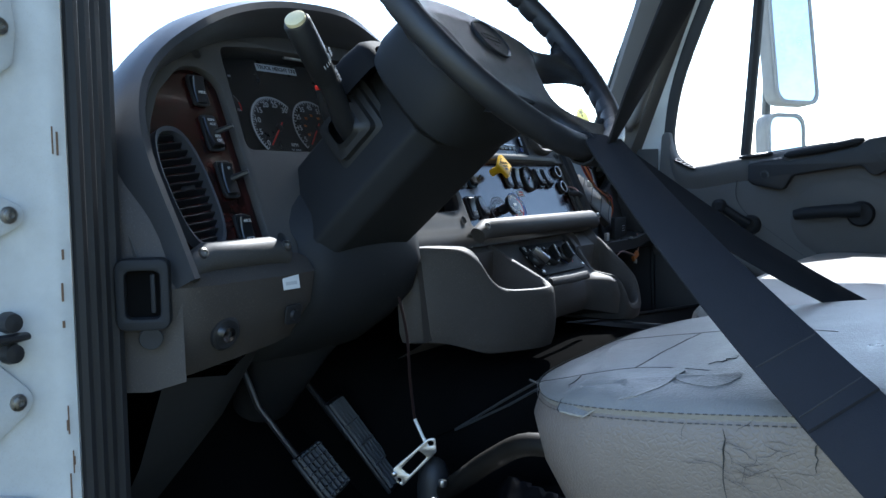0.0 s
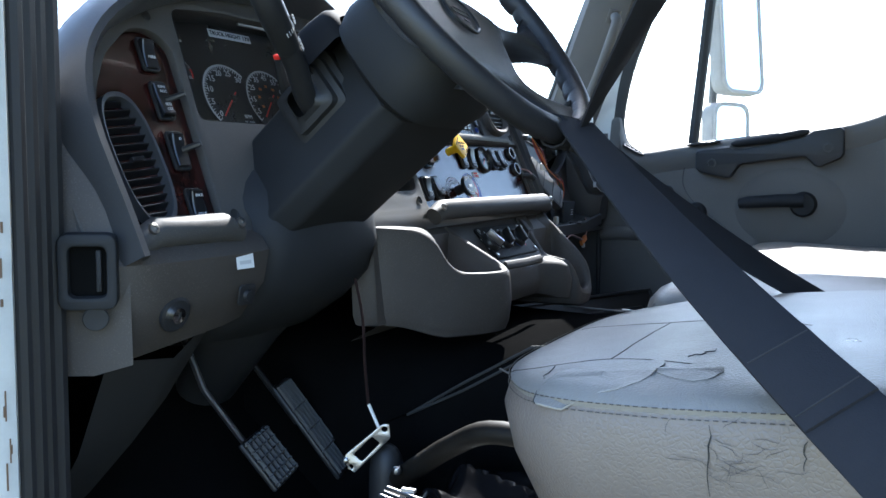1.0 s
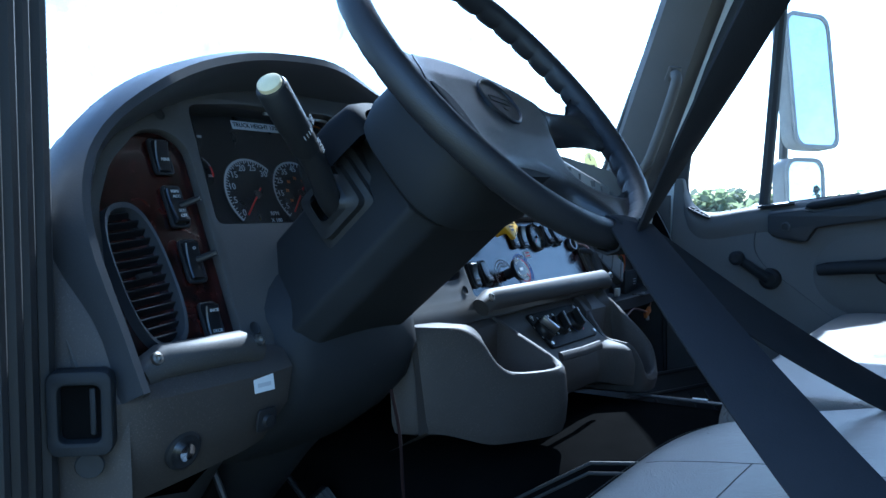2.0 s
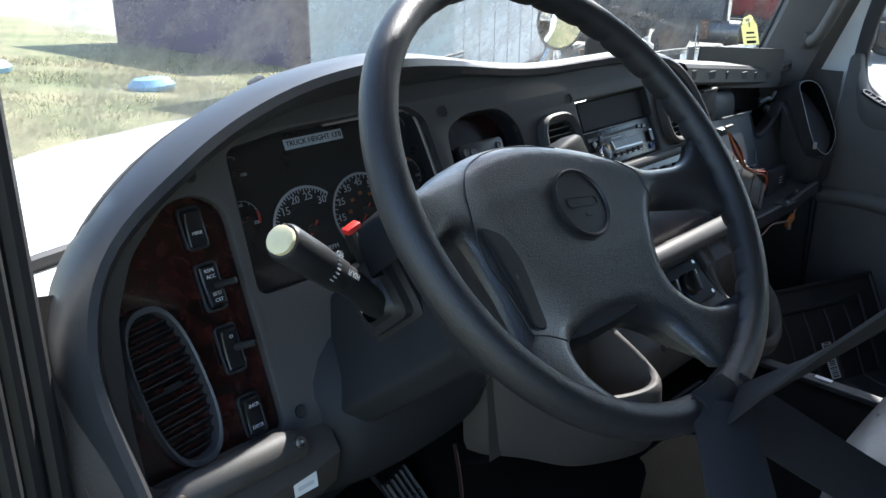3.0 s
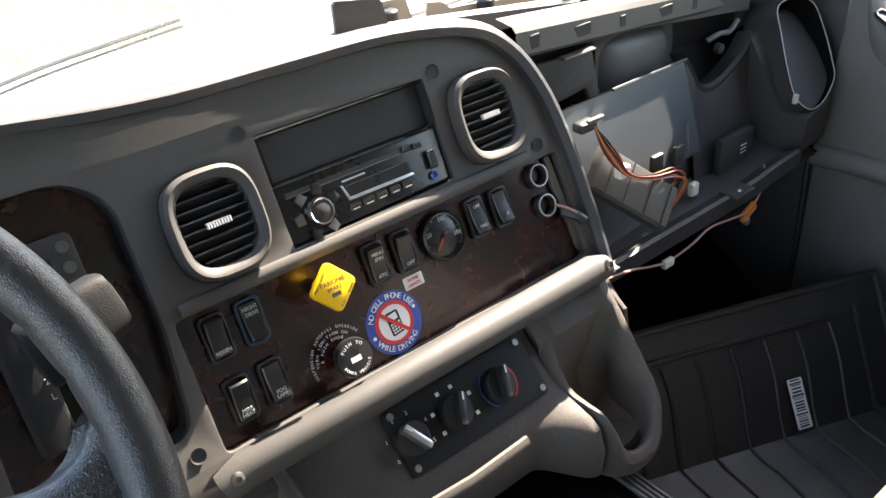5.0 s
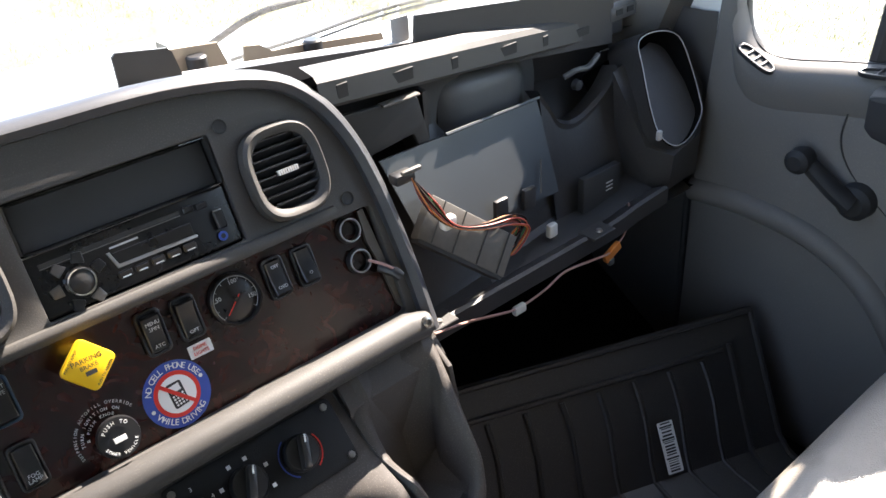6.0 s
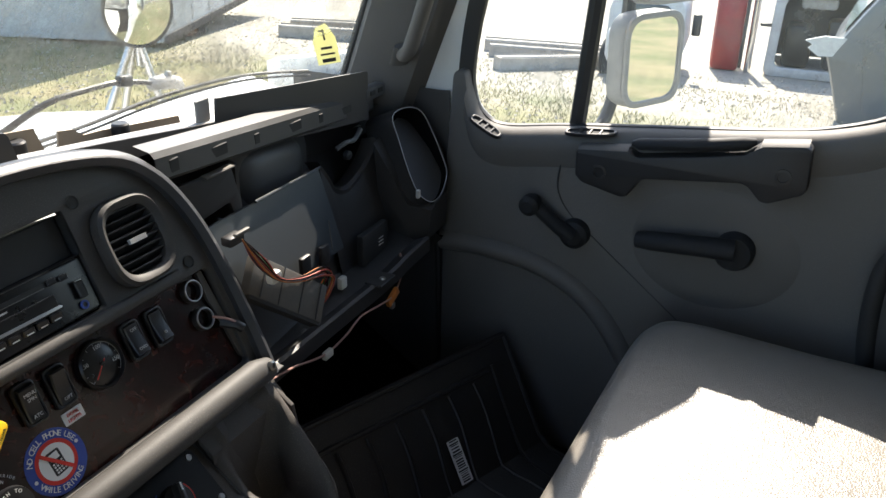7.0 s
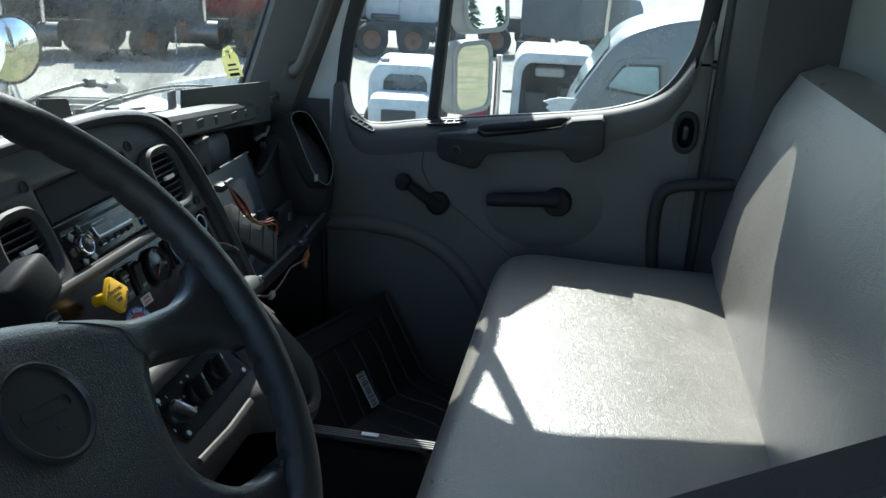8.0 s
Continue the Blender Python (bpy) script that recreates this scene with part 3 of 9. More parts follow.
# ---- passenger door ----
def passenger_door():
    d = thing("door_1", "grey moulded passenger door, closed, with crank window", "door", kind="structure")
    face = 0.925
    low = [(-0.70, 0.0), (0.10, 0.0), (0.10, 0.45), (0.085, 0.70), (0.062, 0.705), (0.052, 0.64), (0.03, 0.605), (-0.005, 0.595), (-0.13, 0.612), (-0.41, 0.648),
           (-0.53, 0.672), (-0.612, 0.712), (-0.662, 0.79), (-0.68, 0.88), (-0.69, 0.80)]
    part("trim_panel", plate([rounded(low, 0.015)], face, 0.957, 0.006, m=YZ), TRIM, d)
    # inner raised panel behind the seam
    inner = [(-0.122, 0.60), (-0.112, 0.53), (-0.135, 0.49), (-0.35, 0.33), (-0.62, 0.12), (-0.67, 0.12), (-0.67, 0.66), (-0.60, 0.68), (-0.53, 0.655), (-0.40, 0.635)]
    part("seam", plate([rounded(inner, 0.03), [(a * 0.995 - 0.003, b * 0.995 + 0.002) for a, b in rounded(inner, 0.03)]], face - 0.0015, face + 0.001, m=YZ), BLACK, d, "dark panel seam")
    # rounded sill that carries the light
    ridge = sweep([(0.93, 0.058, 0.668), (0.93, 0.04, 0.622), (0.93, -0.005, 0.603), (0.93, -0.13, 0.622), (0.93, -0.41, 0.659), (0.93, -0.53, 0.683), (0.93, -0.61, 0.722), (0.93, -0.655, 0.79)], 8)
    rows = []
    for q in ridge:
        rows.append([(q.x + dx, q.y, q.z + dz) for dx, dz in ((0.022, 0.011), (0.010, 0.010), (-0.001, 0.006), (-0.009, -0.001), (-0.0135, -0.011), (-0.0135, -0.024), (-0.010, -0.040), (-0.003, -0.060))])
    part("sill", loft(rows), TRIM, d, "broad rounded grey window sill")
    w = window_outline(0.0)
    fr = part("window_frame", plate([window_outline(0.03), window_outline(-0.004)], 0.948, 0.962, 0.003, m=YZ), RUBBER, d, "black rubber window frame")
    g = part("glass", pane(window_outline(0.004), 0.968, YZ, (-1, 0, 0)), SIDEGLASS, d, "dusty door glass")
    g.visible_shadow = False
    part("divider", tube([(0.962, -0.128, 0.615), (0.962, -0.145, 0.85), (0.957, -0.172, 1.235)], 0.014, 8, 0.8), RUBBER, d, "black window divider bar")
    # pull handle with two screws
    pull = [(-0.152, 0.612), (-0.153, 0.570), (-0.165, 0.559), (-0.230, 0.546), (-0.240, 0.549), (-0.259, 0.580), (-0.268, 0.583), (-0.405, 0.603), (-0.416, 0.600), (-0.436, 0.580), (-0.448, 0.579), (-0.490, 0.600), (-0.497, 0.610), (-0.494, 0.668), (-0.485, 0.674), (-0.425, 0.664), (-0.405, 0.648), (-0.328, 0.631), (-0.250, 0.617), (-0.235, 0.624), (-0.165, 0.615)]
    ph = part("pull_handle", plate([rounded(pull, 0.004)], 0.892, face + 0.002, 0.005, m=YZ), RUBBER, d, "dark grey moulded pull handle")
    # lighter skins on both shoulders stand in for light from the window
    part("lightened_top", loft([[(0.893, y, z + 0.0015), (0.900, y, z + 0.006), (0.917, y, z + 0.007)] for y, z in ((-0.155, 0.612), (-0.195, 0.617), (-0.235, 0.622))]), TRIM, ph, "handle top, lightened where light falls on it")
    part("lightened_top", loft([[(0.893, y, z + 0.0015), (0.900, y, z + 0.006), (0.917, y, z + 0.007)] for y, z in ((-0.425, 0.662), (-0.455, 0.667), (-0.488, 0.672))]), TRIM, ph)
    for y, z in ((-0.193, 0.583), (-0.462, 0.625)):
        part("screw", lathe([(0.012, 0), (0.012, 0.0015), (0.008, 0.002), (0.008, -0.002), (0, -0.002)], 14, T(0.8915, y, z, 0, -90, 0)), BLACK, ph)
    part("pull_recess", tube([(0.912, -0.238, 0.632), (0.908, -0.25, 0.634), (0.906, -0.33, 0.646), (0.908, -0.402, 0.661), (0.912, -0.416, 0.664)], [0.006, 0.012, 0.013, 0.012, 0.006], 12, 0.8), SHROUD, d, "dark padded grip above the handle")
    # sill vents
    for y, z, L, up in ((0.018, 0.616, 0.062, -26), (-0.165, 0.6355, 0.085, 7)):
        base = Matrix.Translation((0.921, y, z)) @ Matrix.Rotation(radians(-up), 4, "X") @ Matrix.Rotation(radians(-8), 4, "Y")
        v = part("demister_vent", plate([oval(0, 0, 0.0125, L / 2, 3, 28), oval(0, 0, 0.009, L / 2 - 0.004, 3, 28)], -0.004, 0.0022, 0.001), BLACK, d, "black demister vent", m=base)
        part("cavity", plate([oval(0, 0, 0.0095, L / 2 - 0.004, 3, 24)], -0.003, -0.001), MATTBLACK, v)
        for k in range(3):
            part("slat", box((0, (k - 1) * L / 5, 0.0), (0.018, 0.0025, 0.003)), BLACK, v)
    # round dished area, crank and latch handle
    part("dish", lathe([(0.118, 0.0), (0.110, 0.0022), (0.098, 0.0045), (0.08, 0.006), (0, 0.0065)], 48, T(face, -0.38, 0.475, 0, -90, 0) @ Matrix.Diagonal((0.85, 1.1, 1, 1))), TRIM, d, "dished grey panel")
    hb = part("latch_base", lathe([(0, 0), (0.031, 0), (0.031, 0.012), (0.026, 0.02), (0, 0.02)], 28, T(face - 0.007, -0.413, 0.487, 0, -90, 0)), SHROUD, d, "black door latch")
    part("latch_lever", tube([(0.892, -0.415, 0.497), (0.885, -0.36, 0.495), (0.885, -0.29, 0.488), (0.888, -0.268, 0.484)], [0.020, 0.0185, 0.018, 0.015], 14, 0.85), SHROUD, hb, "black latch lever")
    cr = part("window_crank", tube([(0.905, -0.153, 0.458), (0.897, -0.130, 0.474), (0.897, -0.086, 0.504)], [0.021, 0.017, 0.016], 14, 0.7), SHROUD, d, "black window crank")
    part("crank_boss", lathe([(0, 0), (0.026, 0), (0.024, 0.016), (0.016, 0.022), (0, 0.022)], 20, T(face, -0.155, 0.456, 0, -90, 0)), SHROUD, cr)
    part("crank_knob", lathe([(0, 0), (0.014, 0), (0.018, 0.012), (0.017, 0.028), (0.01, 0.034), (0, 0.034)], 18, T(0.905, -0.084, 0.506, 0, -90, 0)), SHROUD, cr)
    # wheel-arch bulge below
    part("arch_bulge", tube(sweep([(0.93, -0.32, 0.14), (0.93, -0.22, 0.30), (0.93, -0.12, 0.37), (0.93, 0.0, 0.39), (0.93, 0.10, 0.385)], 5), 0.020, 12), TRIM, d, "raised moulding on the trim")
    # small round pull at the rear upper corner
    lk = part("lock_bezel", plate([oval(-0.655, 0.655, 0.025, 0.043, 2.4, 28), oval(-0.655, 0.655, 0.016, 0.030, 2.4, 28)], 0.913, 0.928, 0.003, m=YZ), SHROUD, d, "black lock bezel")
    part("lock_well", plate([oval(-0.655, 0.655, 0.017, 0.031, 2.4, 24)], 0.922, 0.926, m=YZ), TUNNEL, lk)
    part("lock_button", box((0.92, -0.655, 0.655), (0.01, 0.012, 0.03), 0.004), BLACK, lk)
    part("latch_cap", box((0.94, -0.69, 0.79), (0.03, 0.06, 0.015), 0.005), BLACK, d, "black cap at the window's rear corner")


passenger_door()


def kick_panel():
    """Dark lining of the footwell ahead of the door."""
    rows = [[(0.948, 0.10, z), (0.942, 0.12, z), (0.940, 0.30, z), (0.930, 0.42, z)] for z in (0.0, 0.3, 0.5, 0.66)]
    tagged(link("kick_panel", loft(rows), TRIMDARK), "dark grey kick panel ahead of the door", "trim", kind="structure")
    tagged(link("trim_edge", tube([(0.935, 0.108, 0.02), (0.932, 0.106, 0.2), (0.934, 0.112, 0.40), (0.936, 0.118, 0.55)], 0.006, 8), RUBBER), "black rubber edge between door and kick panel", "trim", kind="structure")


kick_panel()


def rear_pillar():
    p = thing("pillar_rear", "dark rear door pillar with grey rubber seals", "pillar", kind="structure")
    part("pillar_trim", loft([[(0.96, -0.70, z), (0.90, -0.715, z), (0.86, -0.76, z), (0.85, -0.90, z), (0.96, -0.90, z)] for z in (0.0, 0.5, 0.9, 1.2, ROOF)], True, True), TRIMDARK, p)
    part("rubber_seal", tube([(0.925, -0.705, 0.05), (0.925, -0.705, 0.5), (0.925, -0.71, 0.9), (0.92, -0.70, 1.38)], 0.013, 10), RUBBER, p, "black door seal")
    part("painted_edge", tube([(0.945, -0.715, 0.1), (0.94, -0.72, 0.6), (0.94, -0.72, 1.38)], 0.008, 8), BODYWHITE, p, "white painted edge")
    tagged(link("grab_bar", tube(sweep([(0.89, -0.64, 0.28), (0.885, -0.617, 0.42), (0.882, -0.617, 0.52), (0.88, -0.645, 0.552), (0.875, -0.72, 0.565), (0.87, -0.80, 0.575)], 6), 0.013, 12), MATTBLACK),
           "black tubular grab bar beside the passenger seat", "grab bar")


rear_pillar()


def pillar_handle():
    h = thing("pillar_grab_handle", "grey moulded grab handle on the windscreen pillar", "grab handle")
    a, b = Vector((0.895, 0.165, 0.725)), Vector((0.835, 0.06, 0.955))
    d = b - a
    out = Vector((-0.75, -0.62, 0.0))
    pts = [a, a + d * 0.04 + out * 0.03, a + d * 0.15 + out * 0.045, a + d * 0.5 + out * 0.05, a + d * 0.85 + out * 0.045, a + d * 0.96 + out * 0.03, b]
    part("grip", tube(sweep(pts, 5), 0.0125, 12), TRIM, h)
    for q in (a, b):
        f = part("end_plate", tube([q - d.normalized() * 0.018, q + d.normalized() * 0.018], 0.02, 12, 0.4), TRIM, h)
        part("screw", lathe([(0, 0), (0.007, 0), (0.006, 0.004), (0, 0.004)], 10, look(q + out * 0.012, q) @ Matrix.Rotation(radians(180), 4, "X")), BLACK, f)


pillar_handle()


from mathutils.bvhtree import BVHTree
from mathutils.geometry import delaunay_2d_cdt

# ---- dashboard ----
# Paler than the hood: settled dust, plus sun on the top put into colour.
DECK = mat("dusty_sunlit_dash_top", (0.10, 0.096, 0.09), 0.5, grain=0.0012, bump=0.4, vary=0.25, size=0.1, specks=0.35)
LEAN = radians(23.5)
DASH = Matrix(((1, 0, 0, 0), (0, math.sin(LEAN), -math.cos(LEAN), 0.035), (0, math.cos(LEAN), math.sin(LEAN), 0.5), (0, 0, 0, 1)))
INV = DASH.inverted()


def dash_outline():
    pts = [(0.316, -0.03), (0.316, 0.044), (0.310, 0.135), (0.297, 0.195), (0.272, 0.24), (0.23, 0.268), (0.14, 0.284), (0.03, 0.287), (-0.08, 0.289), (-0.17, 0.298),
           (-0.27, 0.315), (-0.372, 0.329), (-0.45, 0.328), (-0.53, 0.317), (-0.61, 0.293), (-0.68, 0.258), (-0.735, 0.212), (-0.77, 0.155), (-0.785, 0.08), (-0.780, -0.042)]
    return [Vector((p.x, p.y)) for p in sweep([(a, b, 0) for a, b in pts], 4)]


def offset(line, k):
    out = []
    for i, p in enumerate(line):
        d = (line[min(i + 1, len(line) - 1)] - line[max(i - 1, 0)]).normalized()
        out.append(p + Vector((d.y, -d.x)) * k)
    return out


def dial(parent, u, v, r, name, marks, start, stop, labels=(), label_size=0.006, needle=200, arc=None, sub="", w=-0.0285, inner=()):
    g = part("gauge", lathe([(0, 0), (r, 0), (r, 0.0008), (r * 0.97, 0.0012), (0, 0.0012)], 36), DIAL, parent, name, m=T(u, v, w))
    bm = bmesh.new()
    for k in range(marks + 1):
        a = radians(start + (stop - start) * k / marks)
        L = 0.11 if k % 2 == 0 else 0.07
        box((r * (0.95 - L / 2), 0, 0.0016), (r * L, r * 0.02, 0.0006), m=Matrix.Rotation(a, 4, "Z"), bm=bm)
    a0, a1 = radians(start), radians(stop)
    n = 40
    ring = [[(q * math.cos(a0 + (a1 - a0) * i / n), q * math.sin(a0 + (a1 - a0) * i / n), 0.0016) for i in range(n + 1)] for q in (r * (0.93 if r > 0.04 else 0.955), r * 0.99)]
    loft(ring, bm=bm)
    part("scale_marks", bm, DULLWHITE, g, kind="stuff")
    if labels:
        bm = bmesh.new()
        for a, txt in labels:
            writing(txt, label_size, T(r * 0.75 * math.cos(radians(a)), r * 0.75 * math.sin(radians(a)), 0.0015), bm=bm)
        if sub:
            for i, line in enumerate(sub.split("|")):
                writing(line, label_size * 0.62, T(r * 0.42, -r * 0.5 - i * label_size * 0.75, 0.0015), bm=bm)
        part("numerals", bm, DULLWHITE, g, kind="stuff")
    if inner:
        bm = bmesh.new()
        for a, txt in inner:
            writing(txt, label_size * 0.5, T(r * 0.47 * math.cos(radians(a)), r * 0.47 * math.sin(radians(a)), 0.0015), bm=bm)
        part("inner_numerals", bm, ORANGE, g, "small orange inner scale", kind="stuff")
    if arc:
        b0, b1, material = arc
        ring = [[(q * math.cos(radians(b0 + (b1 - b0) * i / 14)), q * math.sin(radians(b0 + (b1 - b0) * i / 14)), 0.0019) for i in range(15)] for q in (r * 0.84, r * 0.97)]
        part("warning_arc", loft(ring), material, g)
    na = radians(needle)
    bm = box((r * 0.26, 0, 0.004), (r * 1.0, r * 0.04, 0.0008), m=Matrix.Rotation(na, 4, "Z"))
    part("needle_hub", lathe([(0, 0.002), (r * 0.11, 0.002), (r * 0.11, 0.0046), (r * 0.09, 0.0052), (0, 0.0052)], 16), DIAL, g)
    part("needle", bm, RED, g, "red needle")
    return g


def rocker(parent, u, v, tilt=0.0, text="", size=(0.024, 0.042), rim=None, w=-0.010, lever=False, m=None):
    a, b = size[0] / 2, size[1] / 2
    s = part("rocker_switch", plate([rect(-a, -b, a, b, 0.006, 5), rect(-a * 0.76, -b * 0.86, a * 0.76, b * 0.86, 0.005, 5)], 0, 0.005, 0.0015), rim or BLACK, parent, "black rocker switch", m=(m if m is not None else T(u, v, w)))
    k = radians(tilt)
    mm = Matrix.Translation((0, 0, 0.003)) @ Matrix.Rotation(k, 4, "X")
    rows = []
    for y in (-1, -0.93, -0.75, -0.4, 0.0, 0.4, 0.75, 0.93, 1):
        h = 0.0042 + 0.0024 * y * y - (0.0026 if abs(y) == 1 else 0)
        rows.append([mm @ Vector((x * a * 0.72, y * b * 0.82, z)) for x, z in ((-1, -0.001), (-0.96, h - 0.0012), (-0.82, h), (0, h + 0.0005), (0.82, h), (0.96, h - 0.0012), (1, -0.001))])
    part("rocker", loft(rows), GLOSSBLACK, s)
    part("well", plate([rect(-a * 0.8, -b * 0.88, a * 0.8, b * 0.88, 0.004)], 0.0, 0.001), INK, s)
    if text:
        bm = bmesh.new()
        for i, (line, yy) in enumerate(text):
            writing(line, 0.0048, mm @ Matrix.Translation((0, yy * b, 0.0072)), bm=bm)
        part("lettering", bm, DULLWHITE, s)
    if lever:
        part("lever", tube([(a * 0.2, 0, 0.004), (a * 0.9, 0, 0.02), (a * 1.2, 0, 0.026)], [0.004, 0.0035, 0.003], 8, 0.8), BLACK, s, "small black lever")
    return s


def air_vent(parent, u, v, a, b, p=3.0, slats=8, turn=0.0, plain=False):
    f = 0.90 if plain else 0.76
    base = T(u, v, 0.0, 0, 0, turn)
    rows = []
    for k, w in ((1.0, -0.004), (0.99, 0.010), ((1 + f) / 2 + 0.04, 0.014), ((1 + f) / 2 - 0.03, 0.013), (f, 0.008), (f - 0.01, -0.02)):
        rows.append([(x, y, w) for x, y in oval(0, 0, a * k, b * k, p, 40)])
    vent = part("air_vent", loft(rows, True), VISOR if plain else BEZEL, parent, "grey louvred air vent", m=base)
    part("cavity", plate([oval(0, 0, a * f * 1.05, b * f * 1.05, p, 32)], -0.022, -0.019), MATTBLACK, vent)
    for k in range(slats):
        y = (k + 0.5) / slats * 2 - 1
        half = a * f * (1 - abs(y) ** p) ** (1 / p)
        mm = Matrix.Translation((0, y * b * f, 0.001)) @ Matrix.Rotation(radians(-32), 4, "X")
        part("slat", box((0, 0, 0), (2 * half, 0.0022, 0.013), 0.0006, 1, m=mm), GLOSSBLACK if plain else BLACK, vent)
    bm = bmesh.new()
    for k in range(9):
        box(((k - 4) * a * 0.06, 0.0, 0.009), (a * 0.035, 0.005, 0.005), m=Matrix.Rotation(0.0, 4, "Z"), bm=bm)
    part("thumb_tab", bm, DULLWHITE if not plain else BLACK, vent, "ribbed thumb tab")
    return vent


def screw_hole(parent, u, v, w=0.001, r=0.007):
    part("screw_hole", lathe([(r, 0.0008), (r * 0.92, 0.0006), (r * 0.8, -0.0004), (r * 0.5, -0.0008), (0, -0.0008)], 18), MATTBLACK, parent, m=T(u, v, w))


def dashboard():
    d = thing("dashboard", "taupe and charcoal truck dashboard with wood-look panels", "dashboard", DASH)
    line = dash_outline()
    # visor ring with padded top running to the windscreen
    rows = []
    def deep(u):
        """How far the hood overhangs: most above the cluster, less down the driver's side."""
        return ease((-0.18 - u) / 0.22) * (1 - 0.4 * ease((-0.66 - u) / 0.1))
    for k, w, dk, dw in ((0.016, -0.012, 0, 0.006), (0.0165, -0.002, -0.004, 0.022), (0.0145, 0.006, -0.012, 0.043), (0.0100, 0.012, -0.018, 0.052), (0.0040, 0.0145, -0.021, 0.0485), (-0.003, 0.009, -0.021, 0.038), (-0.003, 0.001, -0.022, 0.0)):
        row = []
        for p, q in zip(offset(line, 0.01), line):
            low = ease((0.17 - q.y) / 0.17) if q.x < -0.7 else 0.0  # the band narrows towards the knee panel
            kk = k + dk * deep(q.x)
            back = deep(q.x) * ease((q.x + 0.76) / 0.1) if (k, w) == (0.016, -0.012) else 0.0  # the top falls away behind its crest
            kk -= 0.024 * back
            kk -= low * (max(0.0, kk + 0.002) * 0.85 + 0.009)
            row.append((q.x + (p.x - q.x) / 0.01 * kk, q.y + (p.y - q.y) / 0.01 * kk, w + dw * deep(q.x) - 0.02 * back + low * (0.016 if (k, w) == (0.016, -0.012) else 0.0)))
        rows.append(row)
    base = [DASH @ Vector((p.x, p.y, 0.004)) for p in offset(line, -0.004)]
    def fall(x):
        return 0.4 if x > -0.05 else 0.4 + 2.2 * min(1, (-0.05 - x) / 0.35)
    for dy, dz in ((0.04, -0.008), (0.08, -0.022), (0.14, -0.055), (0.20, -0.11)):
        rows.append([tuple(INV @ (q + Vector((0, dy, dz * fall(q.x))))) for q in base])
    part("visor", loft(rows[:7]), VISOR, d, "charcoal padded dash hood")
    part("lightened_top", loft(rows[6:]), DECK, d, "dusty dash top, lightened for the sun")
    face = [tuple(p) for p in offset(line, 0.012)]
    lw = rounded([(-0.605, -0.002), (-0.599, 0.22), (-0.622, 0.238), (-0.655, 0.236), (-0.700, 0.197), (-0.727, 0.150), (-0.742, 0.07), (-0.747, -0.002)], 0.014)
    cl = rounded([(-0.590, 0.128), (-0.580, 0.272), (-0.50, 0.281), (-0.335, 0.281), (-0.312, 0.264), (-0.302, 0.128)], 0.012)
    sh = rounded([(-0.296, 0.030), (-0.282, 0.245), (-0.24, 0.258), (-0.178, 0.256), (-0.150, 0.23), (-0.150, 0.12), (-0.160, 0.030)], 0.018)
    vl, vr = oval(-0.079, 0.185, 0.042, 0.047, 3, 32), oval(0.225, 0.185, 0.042, 0.047, 3, 32)
    ra = rect(-0.020, 0.137, 0.165, 0.241, 0.003)
    lo = rounded([(-0.142, 0.0), (0.303, 0.0), (0.303, 0.121), (-0.142, 0.121)], 0.007)
    part("face", plate([face, lw, cl, sh, vl, vr, ra, lo], -0.012, 0.0, 0.002), BEZEL, d, "taupe moulded bezel")
    # radio-to-switch ledge that catches the sun
    part("ledge", tube([(-0.135, 0.1285, 0.0), (0.0, 0.1285, 0.003), (0.15, 0.1285, 0.003), (0.262, 0.1285, 0.0)], 0.0068, 10, 0.8), BEZEL, d)
    # wood panels
    part("wood_panel", plate([[(a - 0.0, b) for a, b in offset_poly(lw, 0.004)]], -0.018, -0.011), WOOD, d, "dark red wood-look panel")
    part("wood_panel", plate([offset_poly(lo, 0.004)], -0.018, -0.011), WOOD, d, "dark red wood-look panel")
    part("pocket", plate([offset_poly(sh, 0.006)], -0.035, -0.030), WOOD, d, "dark wood-look selector pocket")
    rows = [[(x, y, w) for x, y in sh] for w in (-0.001, -0.034)]
    part("pocket_wall", loft(rows, True), BLACK, d)
    # grab bars under the wood panels
    for x0, x1 in ((-0.745, -0.61), (-0.158, 0.306)):
        b = part("bar", tube([(x0, -0.020, 0.012), (x0 + 0.02, -0.012, 0.018), (x1 - 0.02, -0.012, 0.018), (x1 + 0.004, -0.018, 0.012)], [0.014, 0.0165, 0.0165, 0.014], 16), BEZEL, d, "taupe rounded grab bar")
        for x in (x0 + 0.008, x1 - 0.004):
            part("screw", lathe([(0, 0), (0.0062, 0), (0.0056, 0.003), (0.003, 0.004), (0.0028, 0.001), (0, 0.001)], 14), SCREW, b, m=T(x, -0.011, 0.030))
    for u, v in ((0.28, 0.136), (0.179, 0.244), (-0.033, 0.247), (-0.281, 0.266), (-0.625, 0.255), (-0.586, 0.008), (-0.165, 0.012)):
        screw_hole(d, u, v)
    # air vents
    air_vent(d, -0.079, 0.185, 0.042, 0.047)
    air_vent(d, 0.225, 0.185, 0.042, 0.047)
    big = air_vent(d, -0.700, 0.078, 0.031, 0.076, 2.6, 14, 5.0, plain=True)
    big.matrix_basis = T(-0.699, 0.077, -0.011, 0, 0, 6)
    # instrument cluster
    c = part("instrument_cluster", plate([offset_poly(cl, 0.006)], -0.034, -0.030), DIAL, d, "black instrument cluster under a clear lens")
    rows = [[(x, y, w) for x, y in cl] for w in (0.0, -0.034)]
    part("cluster_wall", loft(rows, True), BLACK, d)
